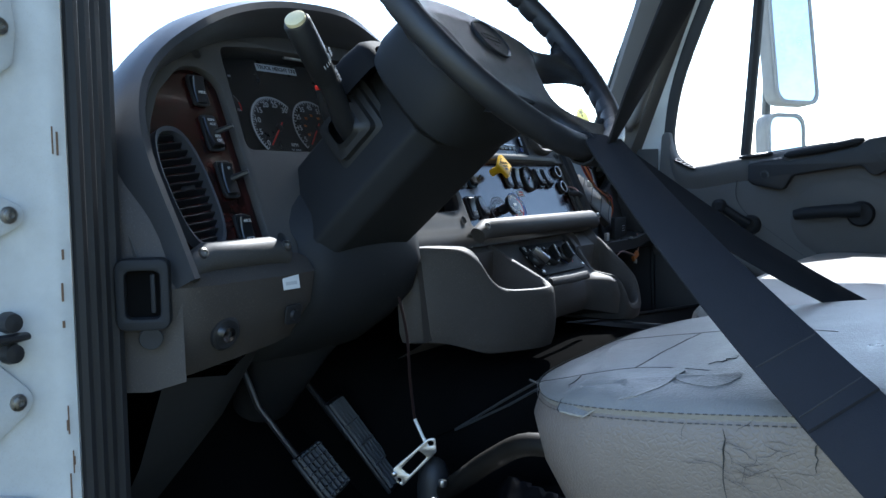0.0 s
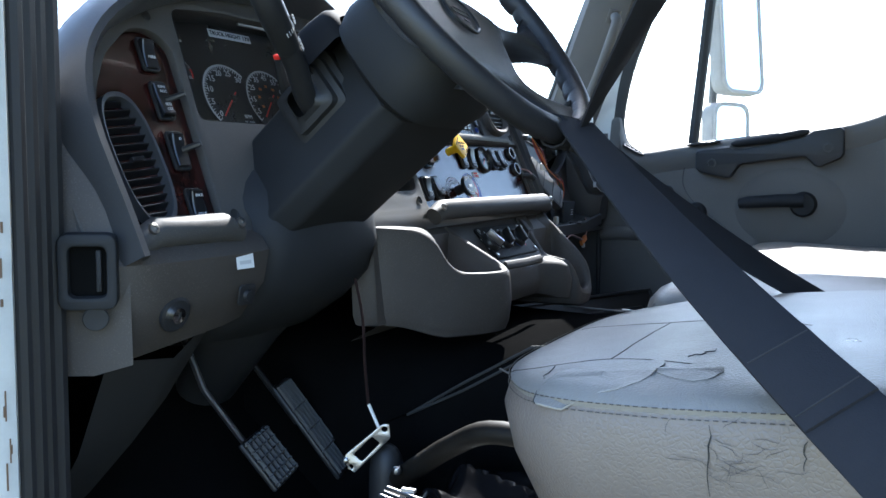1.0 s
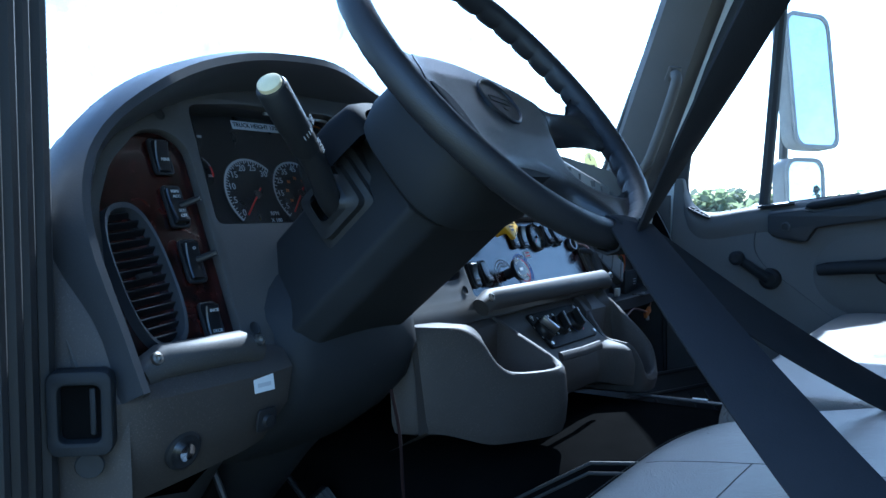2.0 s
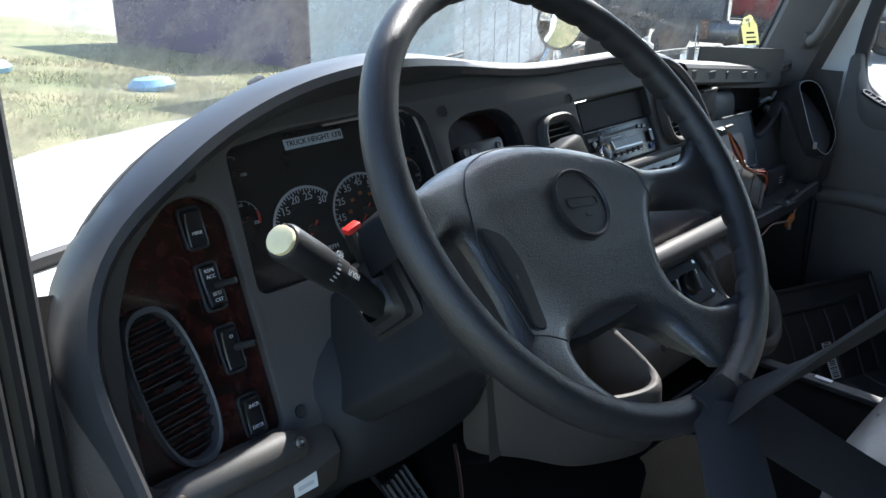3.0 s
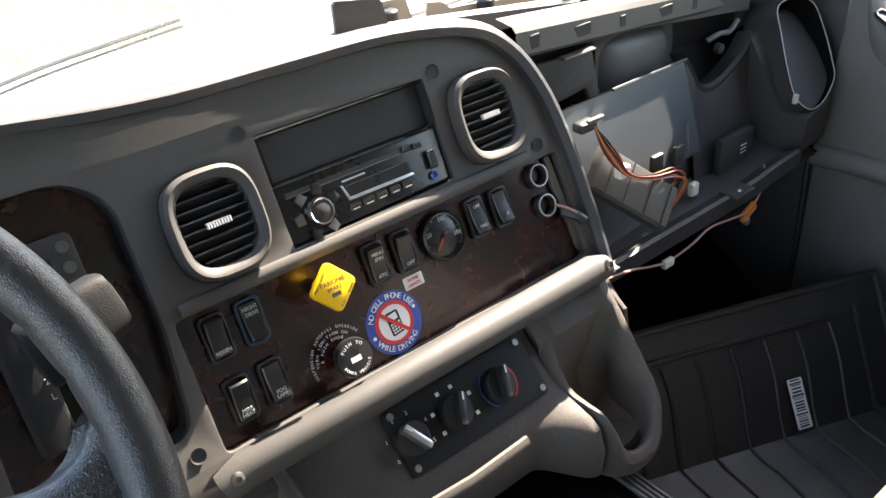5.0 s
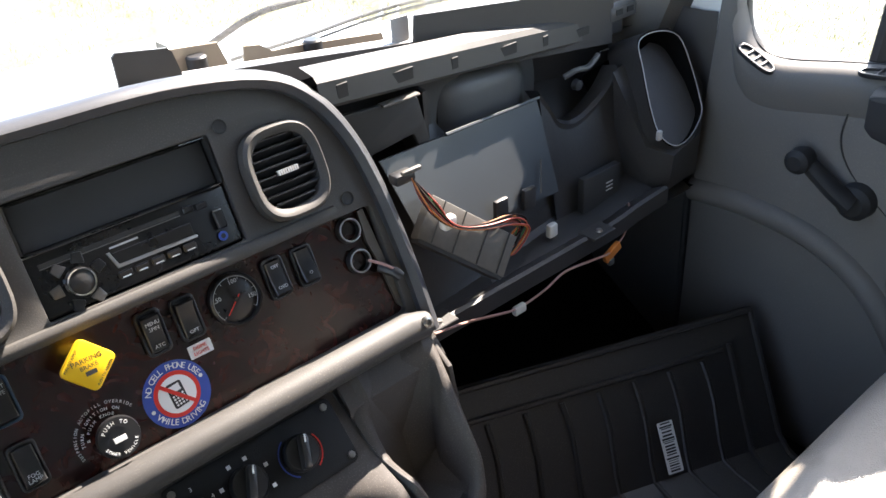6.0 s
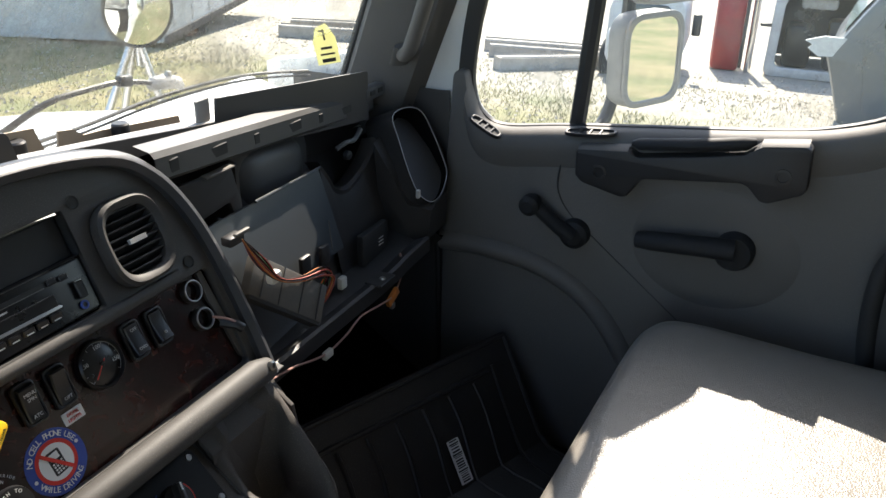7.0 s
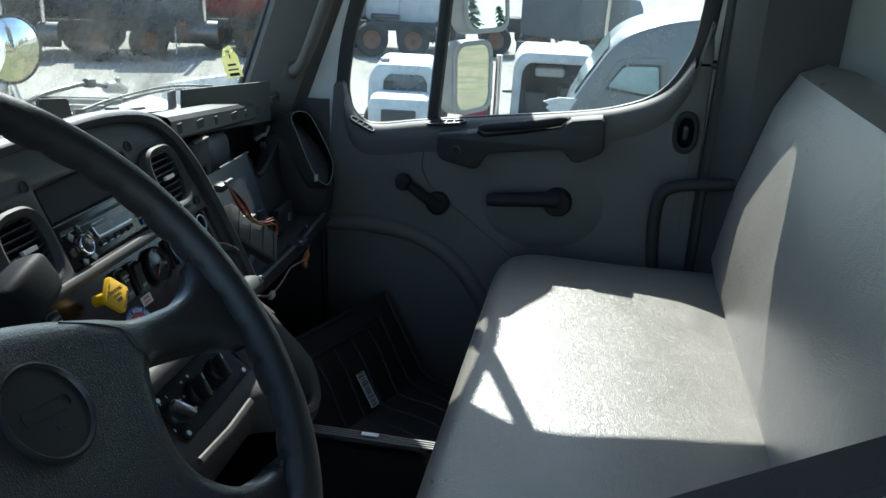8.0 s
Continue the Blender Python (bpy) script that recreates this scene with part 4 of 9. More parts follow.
    part("cluster_rim", tube(sweep([(-0.304, 0.135, -0.012), (-0.3135, 0.255, -0.012), (-0.325, 0.275, -0.012), (-0.345, 0.279, -0.012), (-0.45, 0.2795, -0.012)], 5), 0.0022, 8), ALLOY, d, "thin bright cluster rim")
    rpm = [(219 - 28 * i, str(5 * i)) for i in range(7)]
    dial(d, -0.491, 0.1745, 0.0485, "tachometer", 36, 224, 46, rpm, 0.0118, 226, sub="RPM|X 100")
    spd = [(210 - 30.4 * i, str(5 + 10 * i)) for i in range(9)]
    kmh = [(spd[0][0] + (q / 1.609 - float(spd[0][1])) * (spd[-1][0] - spd[0][0]) / (float(spd[-1][1]) - float(spd[0][1])), str(q)) for q in (10, 30, 50, 70, 90, 110, 130)]
    dial(d, -0.4145, 0.177, 0.0455, "speedometer", 36, 224, -45, spd, 0.0112, 228, sub="", inner=kmh)
    dial(d, -0.566, 0.250, 0.019, "small oil pressure gauge", 8, 215, 60, ((150, "50"), (-10, "100")), 0.005, 205)
    dial(d, -0.567, 0.203, 0.020, "small water temperature gauge", 8, 215, 0, ((160, "150"), (90, "200"), (-20, "250")), 0.005, 212, (20, -20, RED))
    dial(d, -0.341, 0.259, 0.021, "small fuel gauge", 10, 180, 10, (), 0.005, 215, (150, 60, ORANGE))
    dial(d, -0.340, 0.204, 0.022, "small air pressure gauge", 10, 180, -30, ((190, "50"), (80, "100"), (-10, "150")), 0.005, 225, (150, 60, ORANGE), )
    dial(d, -0.335, 0.158, 0.021, "small air pressure gauge", 10, 180, 10, ((190, "50"), (60, "100")), 0.005, 225, (150, 60, ORANGE))
    lens = part("lens", pane(offset_poly(cl, 0.001), -0.0215, Matrix.Identity(4), (0, 0, 1)), LENS, d, "clear lens")
    lens.visible_shadow = False
    lab = part("height_label", plate([rect(-0.4945, 0.2625, -0.4155, 0.2738)], -0.0275, -0.027), PAPER, d, "white printed label")
    part("lettering", writing("TRUCK HEIGHT 13'0", 0.0083, T(-0.455, 0.2682, -0.0267)), INK, lab)
    part("reset_button", box((-0.306, 0.178, -0.002), (0.008, 0.014, 0.005), 0.001), BLACK, d)
    # switches on the left panel
    rocker(d, -0.633, 0.208, 12, (("MIRR", -0.2),))
    rocker(d, -0.633, 0.151, -6, (("RSM/", 0.6), ("ACC", 0.35), ("SET/", -0.35), ("CST", -0.6)), (0.024, 0.048), lever=True)
    rocker(d, -0.633, 0.090, 6, (("O", 0.5),), (0.024, 0.048), lever=True)
    rocker(d, -0.632, 0.024, 10, (("INCR", 0.5), ("DECR", -0.5)))
    # switches on the centre panel
    rocker(d, -0.112, 0.094, 10, (("REGEN", -0.55),))
    rocker(d, -0.078, 0.094, -8, (("NIGHT", 0.55), ("DRIVE", 0.3)), rim=BLUEDARK)
    rocker(d, -0.112, 0.036, 10, (("MIRR", -0.4), ("HEAT", -0.6)))
    rocker(d, -0.079, 0.036, -8, (("FOG", -0.4), ("LAMP", -0.6)))
    rocker(d, 0.054, 0.093, 9, (("MENU", 0.5), ("SPIN", 0.25), ("ATC", -0.55)))
    rocker(d, 0.087, 0.092, 9, (("OPT", -0.55),))
    rocker(d, 0.181, 0.091, -9, (("OFF", 0.5), ("OVD", -0.5)))
    rocker(d, 0.214, 0.090, -9, (("O", -0.4),))
    g = dial(d, 0.135, 0.089, 0.0225, "round air gauge", 10, 220, -40, ((160, "50"), (80, "100"), (-10, "150")), 0.006, 222, w=-0.0075)
    part("gauge_ring", lathe([(0.0222, 0), (0.026, 0), (0.0255, 0.007), (0.0235, 0.009), (0.0222, 0.006), (0.0222, 0)], 36), GLOSSBLACK, d, "black gauge ring", m=T(0.135, 0.089, -0.011))
    for u, v in ((0.273, 0.104), (0.2725, 0.070)):
        s = part("socket", lathe([(0.0135, 0), (0.0135, 0.006), (0.0125, 0.0075), (0.0105, 0.0065), (0.0105, -0.02), (0, -0.02)], 28), BLACK, d, "power socket with a chrome lip", m=T(u, v, -0.011))
        part("lip", lathe([(0.0128, 0.0068), (0.0122, 0.0085), (0.0112, 0.0085), (0.0106, 0.0065)], 28), ALLOY, s)
    # torn corner at the sockets
    part("torn_edge", plate([[(0.289, 0.118), (0.296, 0.119), (0.303, 0.045), (0.304, 0.002), (0.298, 0.010), (0.294, 0.055), (0.288, 0.085)]], -0.010, -0.006), PCB, d, "broken panel edge")
    part("dangling_plug", tube([(0.292, 0.055, -0.005), (0.298, 0.047, 0.010), (0.302, 0.040, 0.012)], 0.006, 10), BLACK, d, "loose black plug")
    part("wire", tube(sweep([(0.279, 0.068, 0.0), (0.288, 0.060, 0.010), (0.298, 0.050, 0.012)], 4), 0.0015, 6), WIREP, d)
    # labels
    lb = part("dome_label", plate([rect(0.0765, 0.0535, 0.0995, 0.066, 0.001)], -0.0108, -0.0102), PAPER, d, "white printed label")
    bm = writing("DOME", 0.0046, T(0.088, 0.0622, -0.0099))
    writing("LIGHTS", 0.0046, T(0.088, 0.0570, -0.0099), bm=bm)
    part("lettering", bm, RED, lb)
    st = part("phone_sticker", plate([oval(0, 0, 0.0285, 0.0285, 2, 40)], 0, 0.0004), BLUE, d, "round no-phone sticker, blue, white and red", m=T(0.053, 0.0315, -0.0108, 0, 0, 6) @ Matrix.Scale(1.1, 4))
    part("disc", plate([oval(0, 0, 0.0196, 0.0196, 2, 36)], 0.0004, 0.0007), RED, st)
    part("disc", plate([oval(0, 0, 0.0160, 0.0160, 2, 36)], 0.0007, 0.0009), WHITE, st)
    ph = plate([rounded([(-0.007, -0.011), (0.006, -0.011), (0.007, 0.010), (-0.006, 0.011)], 0.002)], 0.0009, 0.0012)
    part("phone_sign", ph, INK, st)
    bm = bmesh.new()
    for i in range(4):
        for j in range(4):
            box((-0.004 + i * 0.0027, -0.0085 + j * 0.0026, 0.0013), (0.0017, 0.0016, 0.0002), bm=bm)
    box((0.0, 0.0055, 0.0013), (0.009, 0.006, 0.0002), bm=bm)
    part("phone_keys", bm, WHITE, st)
    part("slash", box((0, 0, 0.0016), (0.034, 0.0032, 0.0003), m=Matrix.Rotation(radians(-52), 4, "Z")), RED, st)
    part("lettering", arc_writing("NO CELL PHONE USE", 0.0072, 0.0236, 83, 0.0006, 8.2), WHITE, st)
    part("lettering", arc_writing("WHILE DRIVING", 0.0072, 0.0236, 257, 0.0006, 8.2, False), WHITE, st)
    for u in (-0.0236, 0.0236):
        part("dot", plate([oval(u, -0.003 if u < 0 else 0.003, 0.0017, 0.0017, 2, 12)], 0.0004, 0.0007), WHITE, st)
    # push knob for the suspension
    pk = part("push_knob", lathe([(0.009, -0.011), (0.009, 0.008), (0.0185, 0.010), (0.0195, 0.014), (0.0185, 0.018), (0, 0.019)], 28), GLOSSBLACK, d, "round black push knob", m=T(-0.0112, 0.0285, 0.002) @ Matrix.Scale(0.96, 4))
    part("lettering", arc_writing("PUSH TO", 0.0046, 0.0145, 95, 0.0193, 15), WHITE, pk)
    part("lettering", arc_writing("LOWER VEHICLE", 0.0038, 0.0145, 268, 0.0193, 11, False), WHITE, pk)
    part("arrow_mark", box((0, -0.001, 0.0193), (0.011, 0.005, 0.0004), 0.0001, 1), WHITE, pk)
    for r, txt, st_ in ((0.0292, "SUSPENSION AUTOFILL OVERRIDE", 6.1), (0.0236, "TURN IGNITION ON", 8.2), (0.0186, "& PUSH KNOB", 10.5)):
        part("panel_lettering", arc_writing(txt, 0.0039, r, 116, -0.0106, st_), DULLWHITE, d, m=T(-0.0118, 0.0258, 0.0))
    # yellow parking brake knob
    yk = part("parking_brake_knob", plate([rounded([(-0.0225, -0.0225), (0.0225, -0.0225), (0.0225, 0.0225), (-0.0225, 0.0225)], 0.008)], 0, 0.009, 0.002), YELLOW, d, "yellow diamond parking brake knob", m=T(-0.012, 0.098, 0.024, 0, 0, 42) @ Matrix.Scale(0.76, 4))
    part("stem", lathe([(0.009, -0.032), (0.009, -0.012), (0.014, -0.004), (0.014, 0.0)], 18), YELLOW, yk)
    up = T(0, 0, 0.0092, 0, 0, -42)
    bm = writing("PARKING", 0.0080, up @ T(0, 0.0065, 0))
    writing("BRAKE", 0.0066, up @ T(0, -0.001, 0), bm=bm)
    box((0, -0.008, 0), (0.012, 0.005, 0.0003), m=up, bm=bm)
    writing("PULL TO APPLY", 0.0038, T(-0.004, 0.0185, 0.0092), bm=bm)
    writing("PUSH TO RELEASE", 0.0038, T(0.0, -0.0190, 0.0092), bm=bm)
    part("lettering", bm, INK, yk)
    # radio and the empty slot over it
    slot = part("radio_slot", loft([[(x, y, w) for x, y in rect(-0.018, 0.195, 0.163, 0.239, 0.003)] for w in (0.0, -0.09)], True, False), MATTBLACK, d, "empty black radio slot")
    part("slot_back", box((0.0725, 0.217, -0.088), (0.19, 0.05, 0.003)), MATTBLACK, slot)
    part("slot_cover", box((0.0725, 0.217, -0.012), (0.178, 0.042, 0.003), 0.001, 1), MATTBLACK, slot, "dark blank cover")
    r = part("radio", plate([rect(-0.020, 0.139, 0.163, 0.194, 0.003)], -0.02, 0.002, 0.002), RADIOBLACK, d, "black car radio with a silver dial", m=T(0, 0, -0.006))
    part("seam", box((0.052, 0.1935, 0.0025), (0.150, 0.0008, 0.0010)), DARKALLOY, r, "thin bright seam")
    part("disc_slot", box((0.052, 0.1832, 0.0022), (0.126, 0.0042, 0.0012)), INK, r)
    part("slot_lip", box((0.052, 0.1806, 0.0026), (0.126, 0.0008, 0.0012)), DARKALLOY, r)
    part("display", box((0.084, 0.1655, 0.0022), (0.074, 0.0125, 0.0015), 0.0006, 1), DIAL, r, "dark display")
    part("display_trim", plate([[(0.0425, 0.1735), (0.0455, 0.1735), (0.0495, 0.1610), (0.1215, 0.1600), (0.1235, 0.1585), (0.1225, 0.1570), (0.0475, 0.1580)]], 0.002, 0.0042, 0.0005), ALLOY, r, "silver bracket under the display")
    part("maker_mark", box((0.060, 0.1765, 0.0024), (0.026, 0.0016, 0.0006)), DULLWHITE, r)
    for i in range(5):
        u = 0.0515 + 0.0153 * i
        key = part("button", box((0, 0, 0), (0.0125, 0.0068, 0.004), 0.001, 1, m=T(u, 0.1515, 0.003, 14, 0, 0)), GLOSSBLACK, r, "preset button")
        part("bright_edge", box((u, 0.1492, 0.0046), (0.0075, 0.0011, 0.0006)), WHITE, key)
    kb = part("volume_dial", lathe([(0.0135, -0.001), (0.0130, 0.008), (0.0118, 0.0102), (0.0105, 0.0098), (0.0098, 0.0085)], 36), CHROME, r, "silver volume dial", m=T(0.0145, 0.160, 0.002))
    part("dial_cap", lathe([(0, 0.0105), (0.0065, 0.0100), (0.0100, 0.0084), (0.0102, 0.006)], 28), BLACK, kb)
    for turn in (20, 75, 130, 185, 245, 300):
        key = rounded([(0.0155, -0.0055), (0.0255, -0.0035), (0.0245, 0.0045), (0.0155, 0.0055)], 0.001)
        part("button", plate([key], 0.0015, 0.0045, 0.0008), DARKALLOY if turn in (130, 185, 300) else GLOSSBLACK, r, "dial key", m=T(0.0145, 0.160, 0.0, 0, 0, turn))
    part("button", box((0.124, 0.1835, 0.003), (0.010, 0.0062, 0.003), 0.001, 1), GLOSSBLACK, r)
    part("button", box((0.137, 0.1822, 0.003), (0.010, 0.0058, 0.003), 0.001, 1), GLOSSBLACK, r)
    part("usb_flap", box((0.1480, 0.1645, 0.004), (0.0095, 0.0175, 0.005), 0.0012, 1), GLOSSBLACK, r, "small black flap")
    part("flap_edge", box((0.1475, 0.1735, 0.0066), (0.0080, 0.0012, 0.0008)), ALLOY, r)
    part("aux_ring", lathe([(0.0045, 0), (0.0045, 0.002), (0.0025, 0.002), (0.0025, 0)], 16), BLUE, r, m=T(0.1455, 0.1490, 0.002))
    part("aux_hole", lathe([(0, 0), (0.0026, 0), (0.0026, 0.0012), (0, 0.0012)], 12), INK, r, m=T(0.1455, 0.1490, 0.002))
    # gear selector
    gs = part("selector_plate", plate([rounded([(-0.268, 0.066), (-0.187, 0.066), (-0.187, 0.221), (-0.268, 0.221)], 0.007), rect(-0.238, 0.078, -0.208, 0.205, 0.003)], -0.012, -0.003, 0.0015), BLACK, d, "black gear selector plate")
    part("indicator", plate([rect(-0.264, 0.066, -0.2405, 0.198, 0.002)], -0.003, -0.0015, 0.0004), GLOSSBLACK, gs)
    bm = bmesh.new()
    for ch, v in (("P", 0.184), ("R", 0.1595), ("N", 0.150), ("D", 0.141), ("3", 0.132), ("2", 0.1205), ("L", 0.108)):
        writing(ch, 0.0072, T(-0.2435, v, -0.0012), bm=bm)
    part("gear_letters", bm, WHITE, gs)
    for u, v in ((-0.2585, 0.2105), (-0.196, 0.2105), (-0.196, 0.0795), (-0.245, 0.2085), (-0.1965, 0.194), (-0.2035, 0.0915)):
        part("screw", lathe([(0.0048, 0), (0.0048, 0.0014), (0.0032, 0.0014), (0.0026, 0.0003), (0, 0.0003)], 14), DARKALLOY, gs, m=T(u, v, -0.003))
    part("slot_well", plate([rect(-0.240, 0.076, -0.206, 0.207, 0.003)], -0.03, -0.026), MATTBLACK, gs)
    part("chrome_slide", tube(sweep([(-0.223, 0.186, -0.020), (-0.222, 0.178, -0.002), (-0.220, 0.162, 0.008), (-0.219, 0.148, 0.010)], 4), 0.0095, 12, 0.30), SLIDE, gs, "pale worn metal slide")
    part("pointer", box((-0.2285, 0.1435, 0.004), (0.011, 0.003, 0.001)), YELLOW, gs)
    part("selector_arm", tube(sweep([(-0.222, 0.13, -0.02), (-0.222, 0.135, 0.012), (-0.236, 0.150, 0.05), (-0.240, 0.160, 0.075)], 4), [0.012] * 10 + [0.009] * 3, 10, 0.6), BLACK, gs)
    kn = Matrix.Translation((-0.227, 0.168, 0.113)) @ Matrix.Diagonal((1.0, 1.2, 1.05, 1))
    rows = []
    for i, (x, a, b) in enumerate(((-0.0315, 0.010, 0.009), (-0.0305, 0.0175, 0.0155), (-0.027, 0.0192, 0.0172), (0.005, 0.0188, 0.0178), (0.024, 0.0172, 0.017), (0.0295, 0.0148, 0.0148), (0.0315, 0.008, 0.008))):
        rows.append([kn @ Matrix.Rotation(radians(14), 4, "Z") @ Vector((x, yy, zz)) for yy, zz in oval(0, 0, a, b, 4.6, 28)])
    part("selector_knob", loft(rows, True, True), KNOBBLACK, gs, "black grained selector knob")


def offset_poly(pts, k):
    c = Vector((sum(p[0] for p in pts) / len(pts), sum(p[1] for p in pts) / len(pts)))
    return [tuple(Vector(p) + (Vector(p) - c).normalized() * k) for p in pts]


BLUEDARK = mat("dark_blue_plastic", (0.02, 0.05, 0.09), 0.4, vary=0.1)
dashboard()


def dash_underside():
    """Black closing panels between the dash, the carrier and the firewall."""
    u = thing("dash_underside", "black closing panel between dashboard and firewall", "panel", kind="structure")
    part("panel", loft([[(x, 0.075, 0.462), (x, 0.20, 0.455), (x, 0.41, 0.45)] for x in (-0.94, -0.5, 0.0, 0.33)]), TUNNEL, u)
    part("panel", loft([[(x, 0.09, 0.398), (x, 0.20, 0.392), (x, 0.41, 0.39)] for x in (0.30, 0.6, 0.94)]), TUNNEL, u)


dash_underside()


# ---- lower centre console with heater panel ----
def console():
    c = thing("centre_console", "warm grey moulded centre console with two cup bins", "console", DASH)
    MID = [(0.045, 0.475), (0.028, 0.452), (0.010, 0.434), (-0.004, 0.420), (-0.014, 0.410), (-0.022, 0.402), (-0.030, 0.394), (-0.036, 0.386), (-0.040, 0.376), (-0.043, 0.360), (-0.043, 0.345), (-0.036, 0.33), (0.06, 0.325)]
    BULGE = [(0.045, 0.475), (0.028, 0.452), (0.010, 0.434), (-0.004, 0.420), (-0.014, 0.410), (-0.022, 0.402), (-0.033, 0.396), (-0.050, 0.392), (-0.066, 0.388), (-0.078, 0.380), (-0.086, 0.355), (-0.082, 0.318), (0.05, 0.308)]

    rows = []
    for k in range(101):
        u = -0.115 + 0.318 * k / 100
        f = ease((u - 0.140) / 0.060)
        rows.append([tuple(INV @ Vector((u, m_[0] + (b_[0] - m_[0]) * f, m_[1] + (b_[1] - m_[1]) * f))) for m_, b_ in zip(MID, BULGE)])
    part("body", loft(rows), KNEE, c)
    part("front_drop", box(tuple(INV @ Vector((0.05, 0.03, 0.35))), (0.30, 0.05, 0.05), 0.005), BLACK, c)
    side = [(0.05, 0.478), (0.022, 0.462), (-0.010, 0.440), (-0.02, 0.39), (-0.01, 0.33), (0.09, 0.31), (0.16, 0.40)]
    part("end_wall", plate([side], 0.3165, 0.3225, 0.001, m=INV @ YZ), KNEE, c)
    # driver's side bin: upright wall swinging out to a low lip, with a deep cup behind it
    ridge = sweep([(-0.337, 0.045, 0.478), (-0.330, 0.020, 0.479), (-0.313, -0.003, 0.478), (-0.285, -0.028, 0.474), (-0.262, -0.047, 0.457), (-0.243, -0.062, 0.426), (-0.222, -0.077, 0.411), (-0.18, -0.098, 0.408),
                   (-0.14, -0.107, 0.408), (-0.112, -0.097, 0.410), (-0.101, -0.066, 0.424), (-0.099, -0.02, 0.446), (-0.099, 0.035, 0.474)], 6)
    mid = Vector((-0.185, 0.0, 0))
    rows = []
    for p in ridge:
        inw = (mid - Vector((p.x, p.y, 0))).normalized()
        k = ease((p.x + 0.262) / 0.05)
        low = 0.312 + 0.022 * ease((-0.24 - p.x) / 0.08)
        row = []
        for ins, z in ((0.06, low), (0.012, low), (0.005, low + 0.003), (0.001, low + 0.014), (0.0, low + 0.016), (-0.003, (low + p.z) / 2), (0.0, p.z - 0.012), (0.0015, p.z - 0.005), (0.005, p.z - 0.001), (0.009, p.z),
                       (0.014, p.z - 0.002 * k), (0.018, p.z - 0.010 * k), (0.026, p.z - 0.04 * k), (0.036, p.z + (0.348 - p.z) * k)):
            row.append(tuple(INV @ (Vector((p.x, p.y, z)) + inw * ins)))
        row.append(tuple(INV @ Vector((-0.165 - 0.09 * (1 - k), 0.005 + 0.03 * (1 - k), 0.345 + 0.13 * (1 - k)))))
        rows.append(row)
    part("bin", loft(rows), KNEE, c, "moulded bin with a deep cup")
    part("bin_back", loft([[tuple(INV @ Vector((x, y, z))) for x in (-0.337, -0.25, -0.17, -0.095)] for y, z in ((0.05, 0.482), (0.035, 0.472), (0.012, 0.458), (0.006, 0.40), (0.002, 0.34), (0.05, 0.312))]), KNEE, c)
    # passenger's cup: a wall that bulges forward, dips to a low lip and climbs the outer side
    ridge = sweep([(0.203, 0.045, 0.474), (0.200, 0.022, 0.452), (0.199, -0.005, 0.425), (0.2015, -0.030, 0.399), (0.205, -0.055, 0.393), (0.211, -0.077, 0.387), (0.219, -0.090, 0.366), (0.229, -0.096, 0.340), (0.245, -0.101, 0.331), (0.268, -0.100, 0.335),
                   (0.284, -0.095, 0.351), (0.293, -0.084, 0.381), (0.298, -0.062, 0.405), (0.306, -0.035, 0.425), (0.314, -0.008, 0.445), (0.321, 0.020, 0.463), (0.325, 0.045, 0.478)], 6)
    mid = Vector((0.256, -0.020, 0))
    rows = []
    for p in ridge:
        inw = (mid - Vector((p.x, p.y, 0))).normalized()
        k = ease((0.025 - p.y) / 0.04)
        row = []
        for ins, z in ((0.03, 0.300), (0.010, 0.300), (0.003, 0.304), (0.0, 0.314), (-0.002, (0.314 + p.z) / 2), (-0.001, p.z - 0.010), (0.001, p.z - 0.004), (0.004, p.z), (0.008, p.z + 0.0005), (0.012, p.z - 0.002 * k), (0.016, p.z - 0.010 * k), (0.020, p.z - 0.03 * k), (0.026, p.z + (0.322 - p.z) * 0.8 * k)):
            row.append(tuple(INV @ (Vector((p.x, p.y, z)) + inw * ins)))
        row.append(tuple(INV @ Vector((0.256, -0.015 + 0.04 * (1 - k), 0.322 + 0.13 * (1 - k)))))
        rows.append(row)
    part("cup", loft(rows), KNEE, c, "deep moulded cup with a dipped lip")
    part("cup_back", loft([[tuple(INV @ Vector((x, y, z))) for x in (0.198, 0.23, 0.28, 0.327)] for y, z in ((0.05, 0.482), (0.035, 0.472), (0.018, 0.458), (0.006, 0.444), (0.004, 0.40), (0.0, 0.34), (0.05, 0.305))]), KNEE, c)
    part("seam", tube([tuple(INV @ Vector(p)) for p in ((0.195, 0.030, 0.4555), (0.199, 0.0, 0.4262), (0.2035, -0.027, 0.3985))], 0.0011, 6), BLACK, c)
    # ledge with ashtray pull
    part("ash_tray", tube([tuple(INV @ Vector(p)) for p in ((-0.025, -0.050, 0.400), (0.05, -0.055, 0.399), (0.122, -0.053, 0.399))], 0.0075, 10, 0.6), KNEE, c, "narrow pull-out tray lip")
    # heater panel
    mp = INV @ T(0.092, 0.006, 0.428, 45, 0, 0) @ T(0, 0, 0.002)
    h = part("heater_panel", plate([rect(-0.088, -0.035, 0.094, 0.036, 0.008)], -0.004, 0.004, 0.0015), KNOBBLACK, c, "black heater control panel", m=mp)
    for u, v in ((0.085, 0.028), (0.087, -0.027), (-0.08, 0.028), (-0.08, -0.027)):
        part("screw", lathe([(0, 0), (0.004, 0), (0.0035, 0.0018), (0, 0.0018)], 12), SCREW, h, m=T(u, v, 0.004))
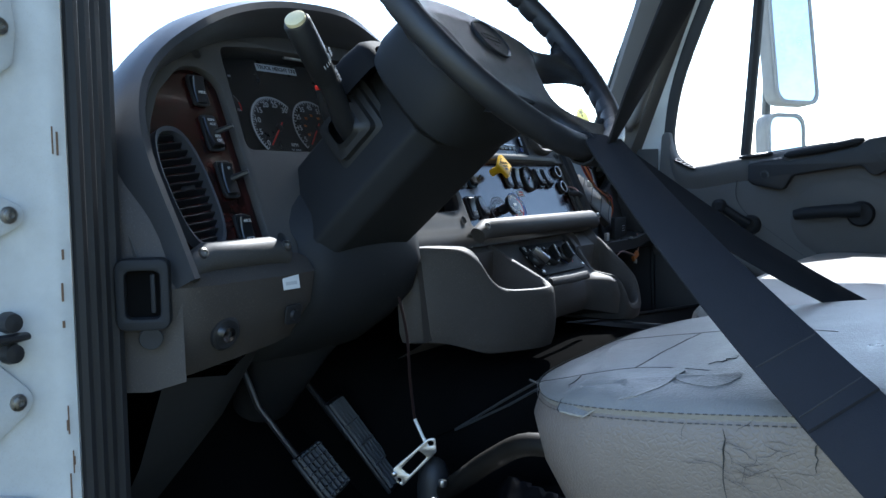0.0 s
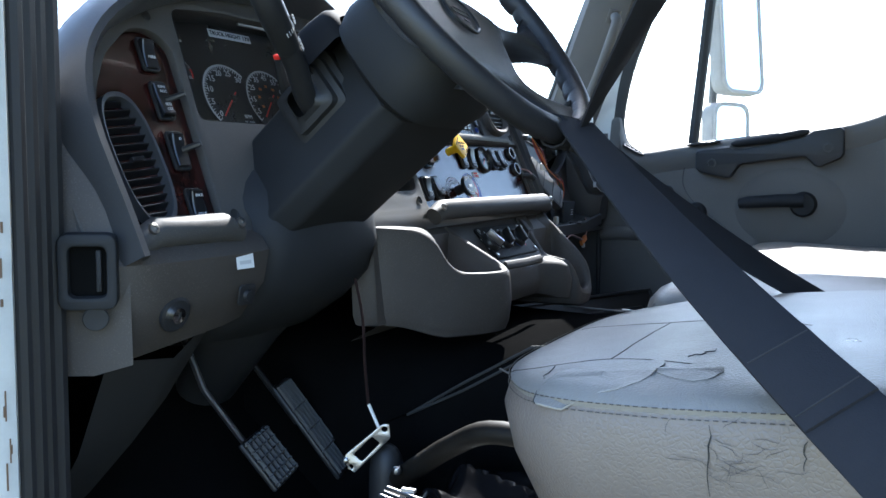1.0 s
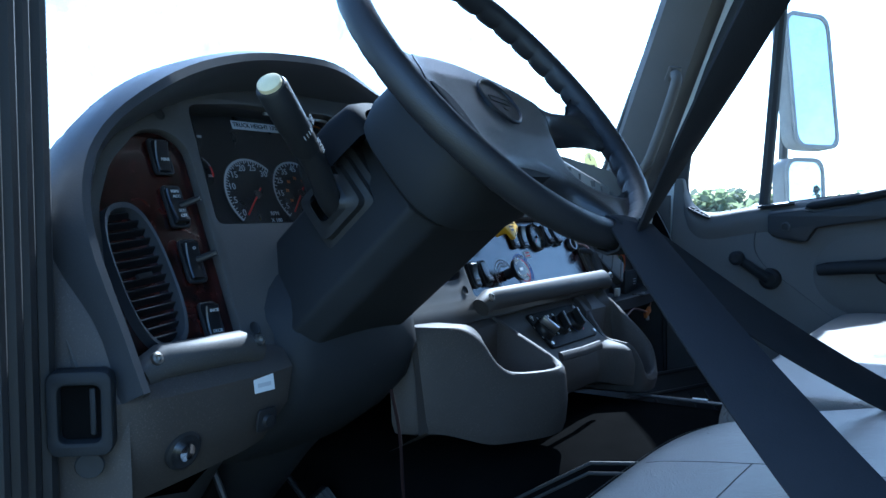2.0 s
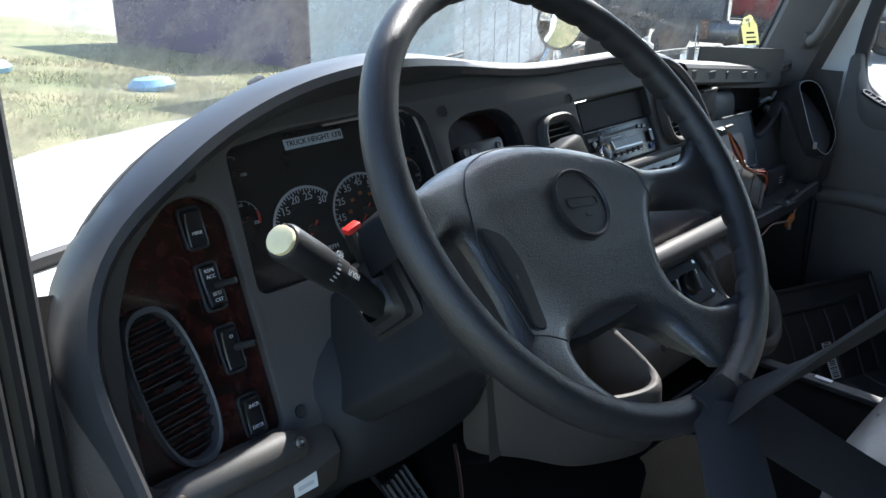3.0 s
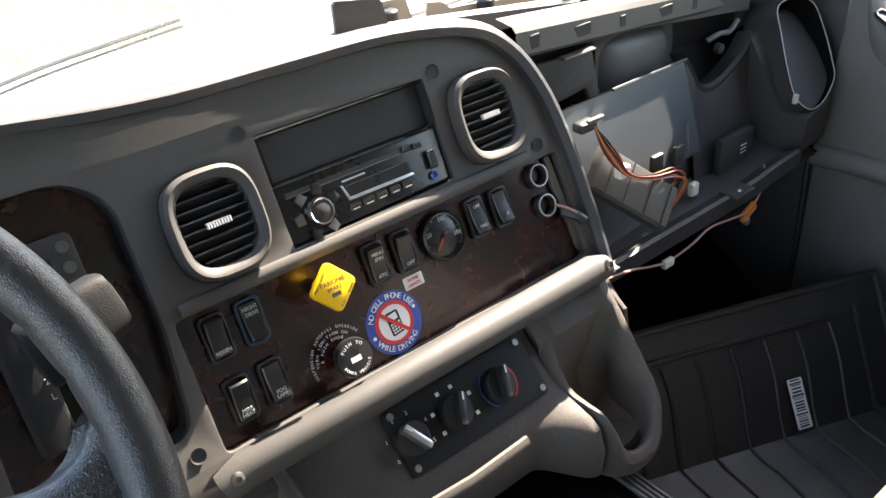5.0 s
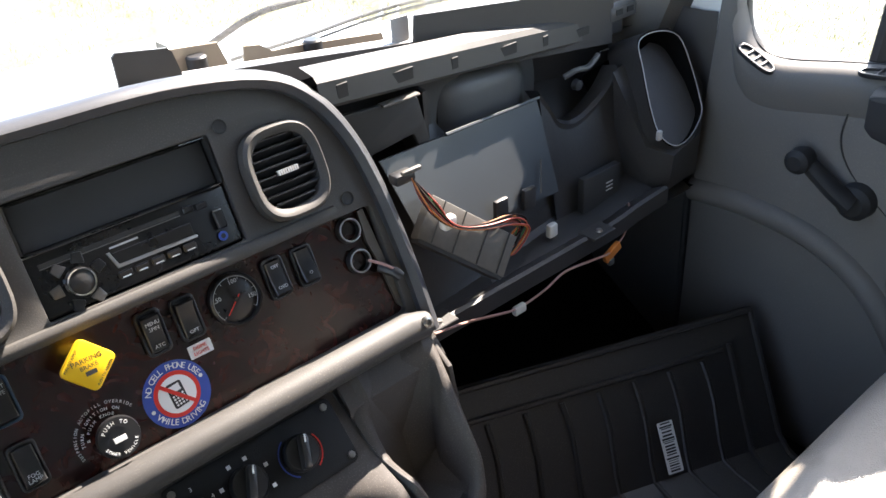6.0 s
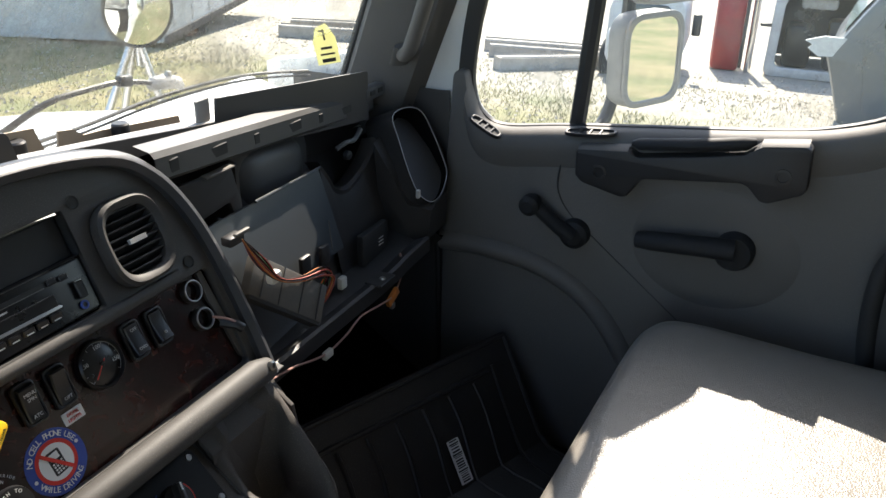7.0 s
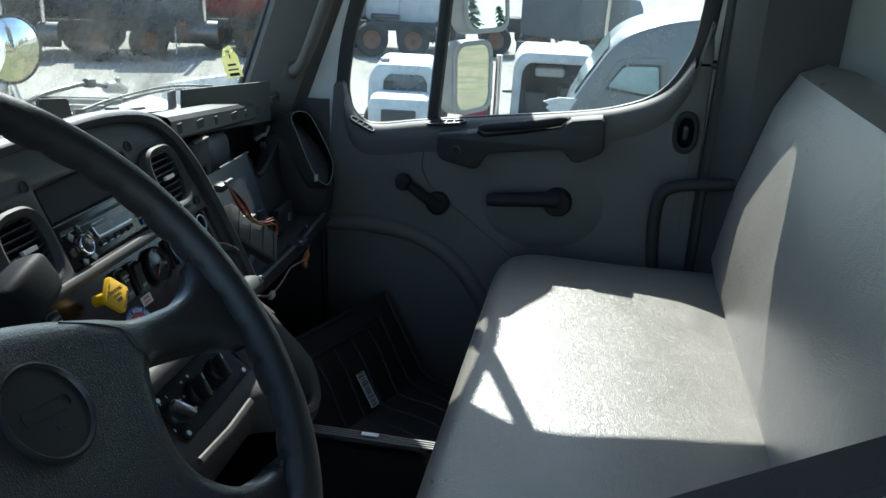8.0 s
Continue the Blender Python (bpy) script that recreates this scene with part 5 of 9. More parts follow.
    for u, a, col in ((-0.072, 30, DULLWHITE), (-0.016, -25, None), (0.042, -20, None)):
        k = part("knob", lathe([(0, 0.0035), (0.0185, 0.004), (0.0185, 0.010), (0.0165, 0.013), (0, 0.013)], 28), BLACK, h, "black rotary heater knob", m=T(u, 0, 0, 0, 0, a))
        part("grip", box((0, 0, 0.017), (0.0085, 0.034, 0.016), 0.003), BLACK if u > -0.06 else ALLOY, k)
        part("mark", box((0, 0.012, 0.0255), (0.0015, 0.008, 0.0006)), WHITE, k)
        ring = [[(q * math.cos(radians(t)), q * math.sin(radians(t)), 0.0046) for t in range(120, 241, 10)] for q in (0.0215, 0.023)]
        if u > 0.03:
            part("cold_arc", loft(ring), BLUE, h, m=T(u, 0, 0))
            ring = [[(q * math.cos(radians(t)), q * math.sin(radians(t)), 0.0046) for t in range(-60, 31, 10)] for q in (0.0215, 0.023)]
            part("hot_arc", loft(ring), RED, h, m=T(u, 0, 0))
        else:
            bm = bmesh.new()
            for t in (210, 160, 110, 70, 20, -30):
                if u < -0.05:
                    writing(str((210 - t) // 46), 0.006, T(u + 0.025 * math.cos(radians(t)), 0.025 * math.sin(radians(t)), 0.0045), bm=bm)
                else:
                    box((u + 0.025 * math.cos(radians(t)), 0.025 * math.sin(radians(t)), 0.0044), (0.004, 0.004, 0.0005), bm=bm)
            part("marks", bm, WHITE, h)


console()


# ---- driver's knee panel with ignition lock ----
def knee_panel():
    k = thing("knee_panel", "warm grey knee panel with ignition lock and recessed grip", "panel")
    rows = []
    for x, y0 in ((-0.838, 0.10), (-0.818, 0.058), (-0.795, 0.030), (-0.770, 0.004), (-0.755, -0.004), (-0.73, -0.006), (-0.66, -0.006), (-0.60, -0.004), (-0.565, 0.004), (-0.55, 0.03)):
        low = 0.358 + max(0, x + 0.74) * 0.10 + max(0, -0.77 - x) * 0.9
        rows.append([(x, y0 + 0.06, 0.50), (x, y0 + 0.012, 0.484), (x, y0, 0.468), (x, y0 + 0.008, 0.43), (x, y0 + 0.028, low + 0.03), (x, y0 + 0.045, low + 0.008), (x, y0 + 0.075, low), (x, y0 + 0.14, low + 0.01)])
    part("panel", loft(rows), KNEE, k)
    lock = part("ignition_lock", lathe([(0, 0), (0.0195, 0), (0.0192, 0.0035), (0.016, 0.005), (0.0105, 0.0035), (0, 0.0035)], 30), BLACK, k, "black ignition lock ring", m=T(-0.7055, 0.010, 0.412, 103, 0, 0))
    part("key_barrel", lathe([(0, 0.0035), (0.0088, 0.0035), (0.0084, 0.008), (0, 0.0088)], 22), CHROME, lock, "worn steel key barrel")
    part("key_slot", box((0, 0, 0.0092), (0.002, 0.008, 0.0006)), INK, lock)
    part("plug_hole", lathe([(0, 0), (0.012, 0), (0.011, 0.002), (0, 0.001)], 22), MATTBLACK, k, "dark round hole", m=T(-0.796, 0.016, 0.420, 97, 0, -38))
    b = part("button_base", plate([rect(-0.013, -0.012, 0.013, 0.012, 0.005)], 0, 0.003, 0.001), BLACK, k, "small black button", m=T(-0.606, 0.0035, 0.420, 100, 0, 0))
    part("button", lathe([(0, 0.003), (0.007, 0.003), (0.006, 0.007), (0, 0.007)], 16), BLACK, b)
    lb = part("key_label", plate([rect(-0.0135, -0.008, 0.0135, 0.008)], 0, 0.0005), PAPER, k, "small white printed label", m=T(-0.615, -0.0045, 0.459, 82, 0, 0))
    part("print_bar", box((0, -0.001, 0.0007), (0.018, 0.004, 0.0003)), DULLWHITE, lb)
    # recessed grip at the outer end
    fr = plate([rect(-0.026, -0.036, 0.026, 0.036, 0.011, 6), rect(-0.0165, -0.024, 0.0165, 0.024, 0.007, 6)], -0.012, 0.009, 0.003)
    f = part("grip_frame", fr, SHROUD, k, "black recessed grip", m=T(-0.799, 0.021, 0.465, 92, 0, -46))
    part("grip_well", plate([rect(-0.018, -0.026, 0.018, 0.026, 0.007)], -0.012, -0.003), TUNNEL, f)
    part("grip_bar", box((0.009, 0, -0.001), (0.005, 0.040, 0.004), 0.0015), SHROUD, f)
    # side cheek up to the hood of the dash
    rows = [[(-0.762, 0.006, 0.37), (-0.785, 0.034, 0.36), (-0.806, 0.062, 0.36), (-0.83, 0.12, 0.37)], [(-0.766, 0.004, 0.478), (-0.786, 0.026, 0.49), (-0.807, 0.058, 0.49), (-0.83, 0.12, 0.49)],
            [(-0.778, 0.034, 0.54), (-0.792, 0.046, 0.54), (-0.808, 0.066, 0.54), (-0.83, 0.13, 0.54)], [(-0.778, 0.078, 0.61), (-0.792, 0.084, 0.61), (-0.808, 0.10, 0.61), (-0.83, 0.15, 0.61)],
            [(-0.770, 0.105, 0.67), (-0.788, 0.115, 0.67), (-0.808, 0.13, 0.67), (-0.83, 0.19, 0.67)]]
    part("side_cheek", loft(rows), KNEE, k, "grey side cheek of the dash")
    # lower duct and loose cables
    part("lower_shield", loft([[(-0.74, 0.07, 0.36), (-0.66, 0.06, 0.35), (-0.58, 0.07, 0.39)], [(-0.74, 0.12, 0.25), (-0.66, 0.13, 0.24), (-0.58, 0.16, 0.27)], [(-0.735, 0.20, 0.14), (-0.66, 0.21, 0.16), (-0.58, 0.24, 0.2)]]), MATTBLACK, k, "dark foam duct")
    bm = bmesh.new()
    for i in range(3):
        tube(sweep([(-0.855 - 0.004 * i, 0.07, 0.37), (-0.87, 0.08 + 0.01 * i, 0.31), (-0.862 - 0.006 * i, 0.10, 0.26)], 4), 0.003, 6, bm=bm)
    part("cables", bm, COPPER, k, "red and brown loose cables")


knee_panel()


# ---- steering column, wheel and stalk ----
WC = Vector((-0.4471, -0.1838, 0.7581))
WN = Vector((-0.001, -0.7641, 0.6451)).normalized()
WU = Vector((1.0, -0.0008, 0.0006)).normalized()
WV = WN.cross(WU)
WHEEL = Matrix((( WU.x, WV.x, WN.x, WC.x), (WU.y, WV.y, WN.y, WC.y), (WU.z, WV.z, WN.z, WC.z), (0, 0, 0, 1)))


def edge_distance(pts, edges):
    """Distance of each point to the nearest of the edges."""
    p = np.array([(q[0], q[1]) for q in pts])
    best = np.full(len(p), 9.0)
    for a, b in edges:
        a, b = np.array(a), np.array(b)
        d = b - a
        t = np.clip(((p - a) @ d) / max(d @ d, 1e-12), 0, 1)
        best = np.minimum(best, np.hypot(*(p - a - t[:, None] * d).T))
    return best


def steering_wheel():
    w = thing("steering_wheel", "black four-spoke truck steering wheel with grained pad", "steering wheel", WHEEL)
    R = 0.197
    rows = []
    n = 504
    for k in range(n):
        a = 2 * math.pi * k / n
        notch = (1 - abs(math.sin(a * 21))) ** 2
        ring = []
        for j in range(18):
            b = 2 * math.pi * j / 18
            q = 0.0137 - 0.0026 * notch * max(0, -0.8 * math.sin(b) - 0.6 * math.cos(b)) ** 1.5  # finger grips on the far inner side
            ring.append(((R + q * math.cos(b)) * math.cos(a), (R + q * math.cos(b)) * math.sin(a), q * 1.1 * math.sin(b)))
        rows.append(ring)
    rows.append(rows[0])
    bm = loft(rows, True)
    bmesh.ops.remove_doubles(bm, verts=bm.verts[:], dist=1e-5)
    part("rim", bm, RIMLEATHER, w, "black grained wheel rim")
    # hub pad and its four spokes, one moulding running into the rim
    top = [(-0.192, 0.047), (-0.178, 0.038), (-0.160, 0.0395), (-0.140, 0.046), (-0.115, 0.053), (-0.085, 0.0595), (-0.053, 0.062), (-0.018, 0.059), (0.014, 0.0505), (0.049, 0.0368), (0.085, 0.0185), (0.110, 0.004), (0.135, -0.0045), (0.158, -0.009), (0.174, -0.004), (0.190, 0.010)]
    right = [(0.192, -0.04), (0.182, -0.072), (0.168, -0.066), (0.152, -0.050), (0.125, -0.036), (0.103, -0.033), (0.090, -0.040), (0.076, -0.060), (0.068, -0.085), (0.068, -0.108), (0.076, -0.128), (0.092, -0.140), (0.112, -0.143), (0.130, -0.142)]
    below = [(0.120, -0.152), (0.080, -0.175), (0.046, -0.188), (0.036, -0.170), (0.032, -0.150), (0.027, -0.133), (0.012, -0.119), (-0.018, -0.108), (-0.050, -0.104), (-0.080, -0.105), (-0.094, -0.110), (-0.100, -0.124), (-0.094, -0.142), (-0.080, -0.162), (-0.068, -0.178)]
    left = [(-0.100, -0.165), (-0.130, -0.142), (-0.158, -0.110), (-0.146, -0.090), (-0.140, -0.060), (-0.139, -0.030), (-0.142, -0.008), (-0.152, 0.001), (-0.168, -0.003), (-0.182, -0.012), (-0.193, -0.020)]
    flat = [(p.x, p.y) for p in sweep([(a, b, 0) for a, b in top + right + below + left], 6, True)]
    m = len(flat)
    free = [(flat[k], flat[(k + 1) % m]) for k in range(m) if min(math.hypot(*flat[k]), math.hypot(*flat[(k + 1) % m])) < 0.181]
    ring_edges = [(flat[k], flat[(k + 1) % m]) for k in range(m)]

    def heights(pts):
        out = []
        for q, d in zip(pts, edge_distance(pts, free)):
            r = math.hypot(q[0], q[1])
            out_k = ease((r - 0.10) / 0.085)
            roll = 0.021 * (1 - 0.5 * out_k)
            x = min(1.0, d / roll)
            out.append(-0.012 + 0.010 * out_k - roll * (1 - math.sqrt(1 - (1 - x) ** 2)) - max(0.0, q[1] - 0.015) * 0.16 * (1 - out_k) - max(0.0, -0.055 - q[1]) * 0.10 * (1 - out_k))
        return out

    def inside(q):
        hit = False
        for (x0, y0), (x1, y1) in ring_edges:
            if (y0 > q[1]) != (y1 > q[1]) and q[0] < x0 + (q[1] - y0) * (x1 - x0) / (y1 - y0):
                hit = not hit
        return hit
    inner = []
    for inset in (0.0012, 0.003, 0.006, 0.010, 0.015):
        ring = []
        for k in range(m):
            d = Vector(flat[(k + 1) % m]) - Vector(flat[k - 1])
            ring.append(tuple(Vector(flat[k]) + Vector((d.y, -d.x)).normalized() * inset))
        inner += [q for q, e in zip(ring, edge_distance(ring, ring_edges)) if e > inset * 0.85]
    grid = [(a * 0.0046 + 0.0011, b * 0.0046 + 0.0007) for a in range(-43, 43) for b in range(-42, 16)]
    inner += [q for q, e in zip(grid, edge_distance(grid, ring_edges)) if e > 0.017]
    inner = [q for q in inner if inside(q)]
    tri = delaunay_2d_cdt([Vector(q) for q in flat + inner], [(k, (k + 1) % m) for k in range(m)], [], 1, 1e-6)
    zs = heights([(q.x, q.y) for q in tri[0]])
    bm = bmesh.new()
    vs = [bm.verts.new((q.x, q.y, z)) for q, z in zip(tri[0], zs)]
    for f in tri[2]:
        bm.faces.new([vs[k] for k in f])
    for f in bm.faces:
        f.normal_update()
        if f.normal.z < 0:
            f.normal_flip()
    tree = BVHTree.FromBMesh(bm)
    edge_z = heights(flat)
    loft([[(q[0], q[1], z) for q, z in zip(flat, edge_z)], [(q[0] * 0.995, q[1] * 0.995, z - 0.006 * k) for q, z, k in ((q, z, ease((0.19 - math.hypot(*q)) / 0.05)) for q, z in zip(flat, edge_z))],
          [(q[0] * 0.97, q[1] * 0.97, z - 0.018 * k) for q, z, k in ((q, z, ease((0.19 - math.hypot(*q)) / 0.05)) for q, z in zip(flat, edge_z))]], True, bm=bm)
    bmesh.ops.remove_doubles(bm, verts=bm.verts[:], dist=0.0001)
    part("pad", bm, PAD, w, "black grained horn pad and spokes", sharp=60)

    def on_pad(x, y, lift=0.0):
        hit = tree.ray_cast(Vector((x, y, 0.2)), Vector((0, 0, -1)))[0]
        return (x, y, (hit.z if hit else -0.012) + lift)
    for pts in (((0.012, 0.044), (-0.033, 0.0555), (-0.065, 0.0565), (-0.094, 0.049), (-0.111, 0.038), (-0.123, 0.023), (-0.131, 0.003)), ((0.055, 0.0265), (0.076, 0.010), (0.087, -0.002), (0.0875, -0.0167), (0.092, -0.030)),
                ((-0.131, 0.003), (-0.134, -0.030), (-0.132, -0.060), (-0.135, -0.088)), ((-0.135, -0.088), (-0.118, -0.094), (-0.101, -0.103))):
        part("seam", tube([on_pad(q.x, q.y) for q in sweep([(a, b, 0) for a, b in pts], 8)], 0.0008, 6), BLACK, w)
    # smooth blank panel let into the lower left spoke
    pan = rounded([(-0.128, 0.000), (-0.107, -0.012), (-0.102, -0.036), (-0.115, -0.090), (-0.129, -0.086), (-0.127, -0.050)], 0.008, 6)
    c = (sum(q[0] for q in pan) / len(pan), sum(q[1] for q in pan) / len(pan))
    part("blank_panel", loft([[on_pad(c[0] + (q[0] - c[0]) * k, c[1] + (q[1] - c[1]) * k, lift) for q in pan] for k, lift in ((1.0, 0.0002), (0.97, 0.0016), (0.7, 0.002), (0.4, 0.002), (0.05, 0.002))], True), SHROUD, w, "smooth charcoal blank panel")
    part("back_shell", loft([[(x, y, h) for x, y in oval(-0.036, -0.033, a, b, 3.2, 48)] for a, b, h in ((0.092, 0.074, -0.020), (0.098, 0.080, -0.040), (0.100, 0.082, -0.075), (0.094, 0.077, -0.098), (0.080, 0.064, -0.108), (0.03, 0.03, -0.110))], True, True), SHROUD, w, "black moulded back shell")
    hb = part("horn_badge", lathe([(0.0312, -0.002), (0.0308, 0.0022), (0.0293, 0.003), (0.0281, 0.002), (0.0275, 0.0009), (0, 0.0012)], 44), BLACK, w, "round black badge with a raised blank emblem", m=T(-0.005, -0.011, -0.0118, 0, 0, -9))
    part("emblem", plate([rect(-0.0185, -0.0035, 0.0185, 0.0055, 0.004), rect(-0.0175, -0.0025, 0.0175, 0.0045, 0.0032)], 0.001, 0.0018), BLACK, hb)
    part("emblem", box((0.002, -0.011, 0.0014), (0.007, 0.003, 0.0006), 0.0002, 1), BLACK, hb)


def steering_column():
    c = thing("steering_column", "dark grey plastic steering column shroud", "steering column")
    ax = -WN
    rows = []
    box_section = [(-0.066, 0.046), (0.050, 0.046), (0.078, -0.078), (0.062, -0.092), (-0.086, -0.092), (-0.110, -0.070)]
    for s, k in ((0.106, 0.93), (0.112, 1.0), (0.20, 1.0), (0.30, 0.99), (0.36, 0.94)):
        cc = WC + ax * s
        rows.append([tuple(cc + WU * x * k + WV * y * k) for x, y in rounded(box_section, 0.007)])
    part("shroud", loft(rows, True, True), SHROUD, c, "charcoal column shroud")
    part("neck", tube([tuple(WC + ax * 0.03), tuple(WC + ax * 0.10)], 0.045, 20), BLACK, c)
    # grey cap over the column, behind the wheel
    rows = []
    for s, half, h in ((0.096, 0.098, 0.052), (0.099, 0.106, 0.063), (0.106, 0.111, 0.068), (0.13, 0.114, 0.0715), (0.150, 0.115, 0.0715), (0.157, 0.111, 0.068), (0.160, 0.104, 0.058), (0.160, 0.09, 0.02)):
        cc = WC + ax * s
        rows.append([tuple(cc + WU * (-0.0095 + half * math.copysign(abs(math.cos(t)) ** 0.35, math.cos(t))) + WV * max(0.018, h * math.sin(t) ** 0.35)) for t in [math.pi * (0.005 + 0.99 * k / 28) for k in range(29)]])
    part("upper_cover", loft(rows), GREYCOVER, c, "grey column top cover")
    # broad black surround between the knee panels
    rows = []
    for i in range(15):
        x = -0.566 + 0.242 * i / 14
        k = math.sin(math.pi * i / 14)
        y = 0.03 - 0.04 * k ** 0.4
        rows.append([(x, y + 0.06, 0.545 + 0.03 * k), (x, y + 0.02, 0.525 + 0.03 * k), (x, y, 0.50 + 0.015 * k), (x, y - 0.006, 0.465), (x, y + 0.01, 0.42), (x, y + 0.05, 0.38), (x, y + 0.11, 0.34), (x, y + 0.16, 0.33)])
    part("surround", loft(rows), SHROUD, c, "broad black panel under the column")
    # lower boot down to the floor
    low = [(-0.445, 0.06, 0.50), (-0.445, 0.10, 0.44), (-0.44, 0.17, 0.34), (-0.43, 0.24, 0.24)]
    part("lower_cover", tube(low, [0.115, 0.10, 0.07, 0.05], 20, 0.75), BLACK, c, "black lower column cover")
    part("tab_post", tube([(-0.538, 0.012, 0.690), (-0.525, 0.016, 0.668), (-0.50, 0.022, 0.640)], [0.006, 0.008, 0.010], 10), BLACK, c)
    part("hazard_tab", box((0, 0, 0), (0.017, 0.010, 0.006), 0.0015, m=T(-0.537, 0.010, 0.693, 0, -18, 0)), RED, c, "red hazard tab")
    part("screw_pit", lathe([(0, 0), (0.006, 0), (0.005, 0.002), (0, 0.001)], 12, look(WC + ax * 0.2 - WV * 0.09, WC + ax * 0.2)), MATTBLACK, c)


def stalk():
    s = thing("turn_signal_stalk", "black indicator stalk with worn ivory end button", "stalk")
    tip, base = Vector((-0.679, -0.081, 0.743)), Vector((-0.545, -0.045, 0.635))
    d = (base - tip).normalized()
    elbow = tip + d * 0.085
    ring, mid = [], WC - WN * 0.188 + WV * 0.004
    for out, a, b in ((0.070, 0.047, 0.040), (0.084, 0.047, 0.040), (0.086, 0.040, 0.034), (0.094, 0.040, 0.034), (0.096, 0.033, 0.028), (0.104, 0.032, 0.027), (0.106, 0.022, 0.020), (0.112, 0.017, 0.016)):
        ring.append([tuple(mid - WU * out - WN * x + WV * y) for x, y in rect(-a, -b, a, b, 0.010, 4)])
    part("boot", loft(ring, True), RUBBER, s, "stepped rubber boot")
    part("arm", tube(sweep([tuple(elbow), tuple(elbow + d * 0.03), tuple(base - d * 0.02 + Vector((0, 0.004, -0.004))), tuple(base + d * 0.02)], 4), 0.0125, 14), BLACK, s)
    part("grip", tube([tuple(tip + d * 0.003), tuple(tip + d * 0.006), tuple(tip + d * 0.05), tuple(tip + d * 0.055), tuple(tip + d * 0.085), tuple(elbow + d * 0.004)], [0.0132, 0.0148, 0.0148, 0.0142, 0.0136, 0.0125], 22), BLACK, s, "black twist grip")
    part("end_button", tube([tuple(tip - d * 0.002), tuple(tip - d * 0.001), tuple(tip + d * 0.006)], [0.0095, 0.0112, 0.0112], 22), IVORY, s, "worn ivory end button")
    side = Vector((0.0, -1, 0.35)).normalized()
    side = (side - d * side.dot(d)).normalized()
    bm = bmesh.new()
    rt = d
    upv = side.cross(rt)
    base_m = Matrix(((rt.x, -upv.x, side.x, 0), (rt.y, -upv.y, side.y, 0), (rt.z, -upv.z, side.z, 0), (0, 0, 0, 1)))
    for i in range(7):
        a = radians(-45 + i * 14)
        q = tip + d * 0.062 + (side * math.cos(a) + upv * math.sin(a)) * 0.0147
        box((0, 0, 0), (0.0045, 0.0014, 0.0006), m=Matrix.Translation(q) @ Matrix.Rotation(0, 4, "Z") @ base_m @ Matrix.Rotation(-a, 4, "X"), bm=bm)
    for txt, t, off in (("OFF", 0.058, 0.010), ("FLASH", 0.085, 0.002)):
        q = tip + d * t + side * 0.0143 - upv * off * -1
        writing(txt, 0.0065, Matrix.Translation(q + side * 0.0008) @ base_m, bm=bm)
    part("lettering", bm, DULLWHITE, s)


steering_wheel()
steering_column()
stalk()


# ---- seats ----
def cushion(x0, x1, y0, y1, z0, z1, crown=0.02, edge=0.045, p=12):
    """A padded block: full, rounded edges, slightly crowned top."""
    rows = []
    def ring(inset, z, bow):
        pts = []
        a, b = (x1 - x0) / 2 - inset, (y1 - y0) / 2 - inset
        cx, cy = (x0 + x1) / 2, (y0 + y1) / 2
        for x, y in oval(cx, cy, a, b, p, 72):
            k = 1 - max(abs(x - cx) / max(a, 1e-6), abs(y - cy) / max(b, 1e-6)) ** 2
            pts.append((x, y, z + bow * k + 0.003 * noise.noise((x * 9, y * 9, z * 9))))
        return pts
    h = z1 - z0
    rows.append(ring(0.015, z0, 0))
    rows.append(ring(0.0, z0 + h * 0.25, 0))
    rows.append(ring(-0.006, z0 + h * 0.55, 0))
    for t in (0, 25, 50, 70, 90):
        a = radians(t)
        rows.append(ring(edge * (1 - math.cos(a)), z1 - edge + edge * math.sin(a), 0))
    for k in (1.6, 2.4, 3.4, 4.6):
        rows.append(ring(edge * k, z1 + crown * (1 - 1 / k) * 0.7, 0))
    return loft(rows, True, True)


def drape(bm):
    """A function that drops a point onto the mesh from above."""
    tree = BVHTree.FromBMesh(bm)
    def down(x, y, lift=0.0):
        hit, nrm, k, dist = tree.ray_cast(Vector((x, y, 2.0)), Vector((0, 0, -1)))
        return Vector((x, y, (hit.z if hit else 0.39) + lift))
    return down


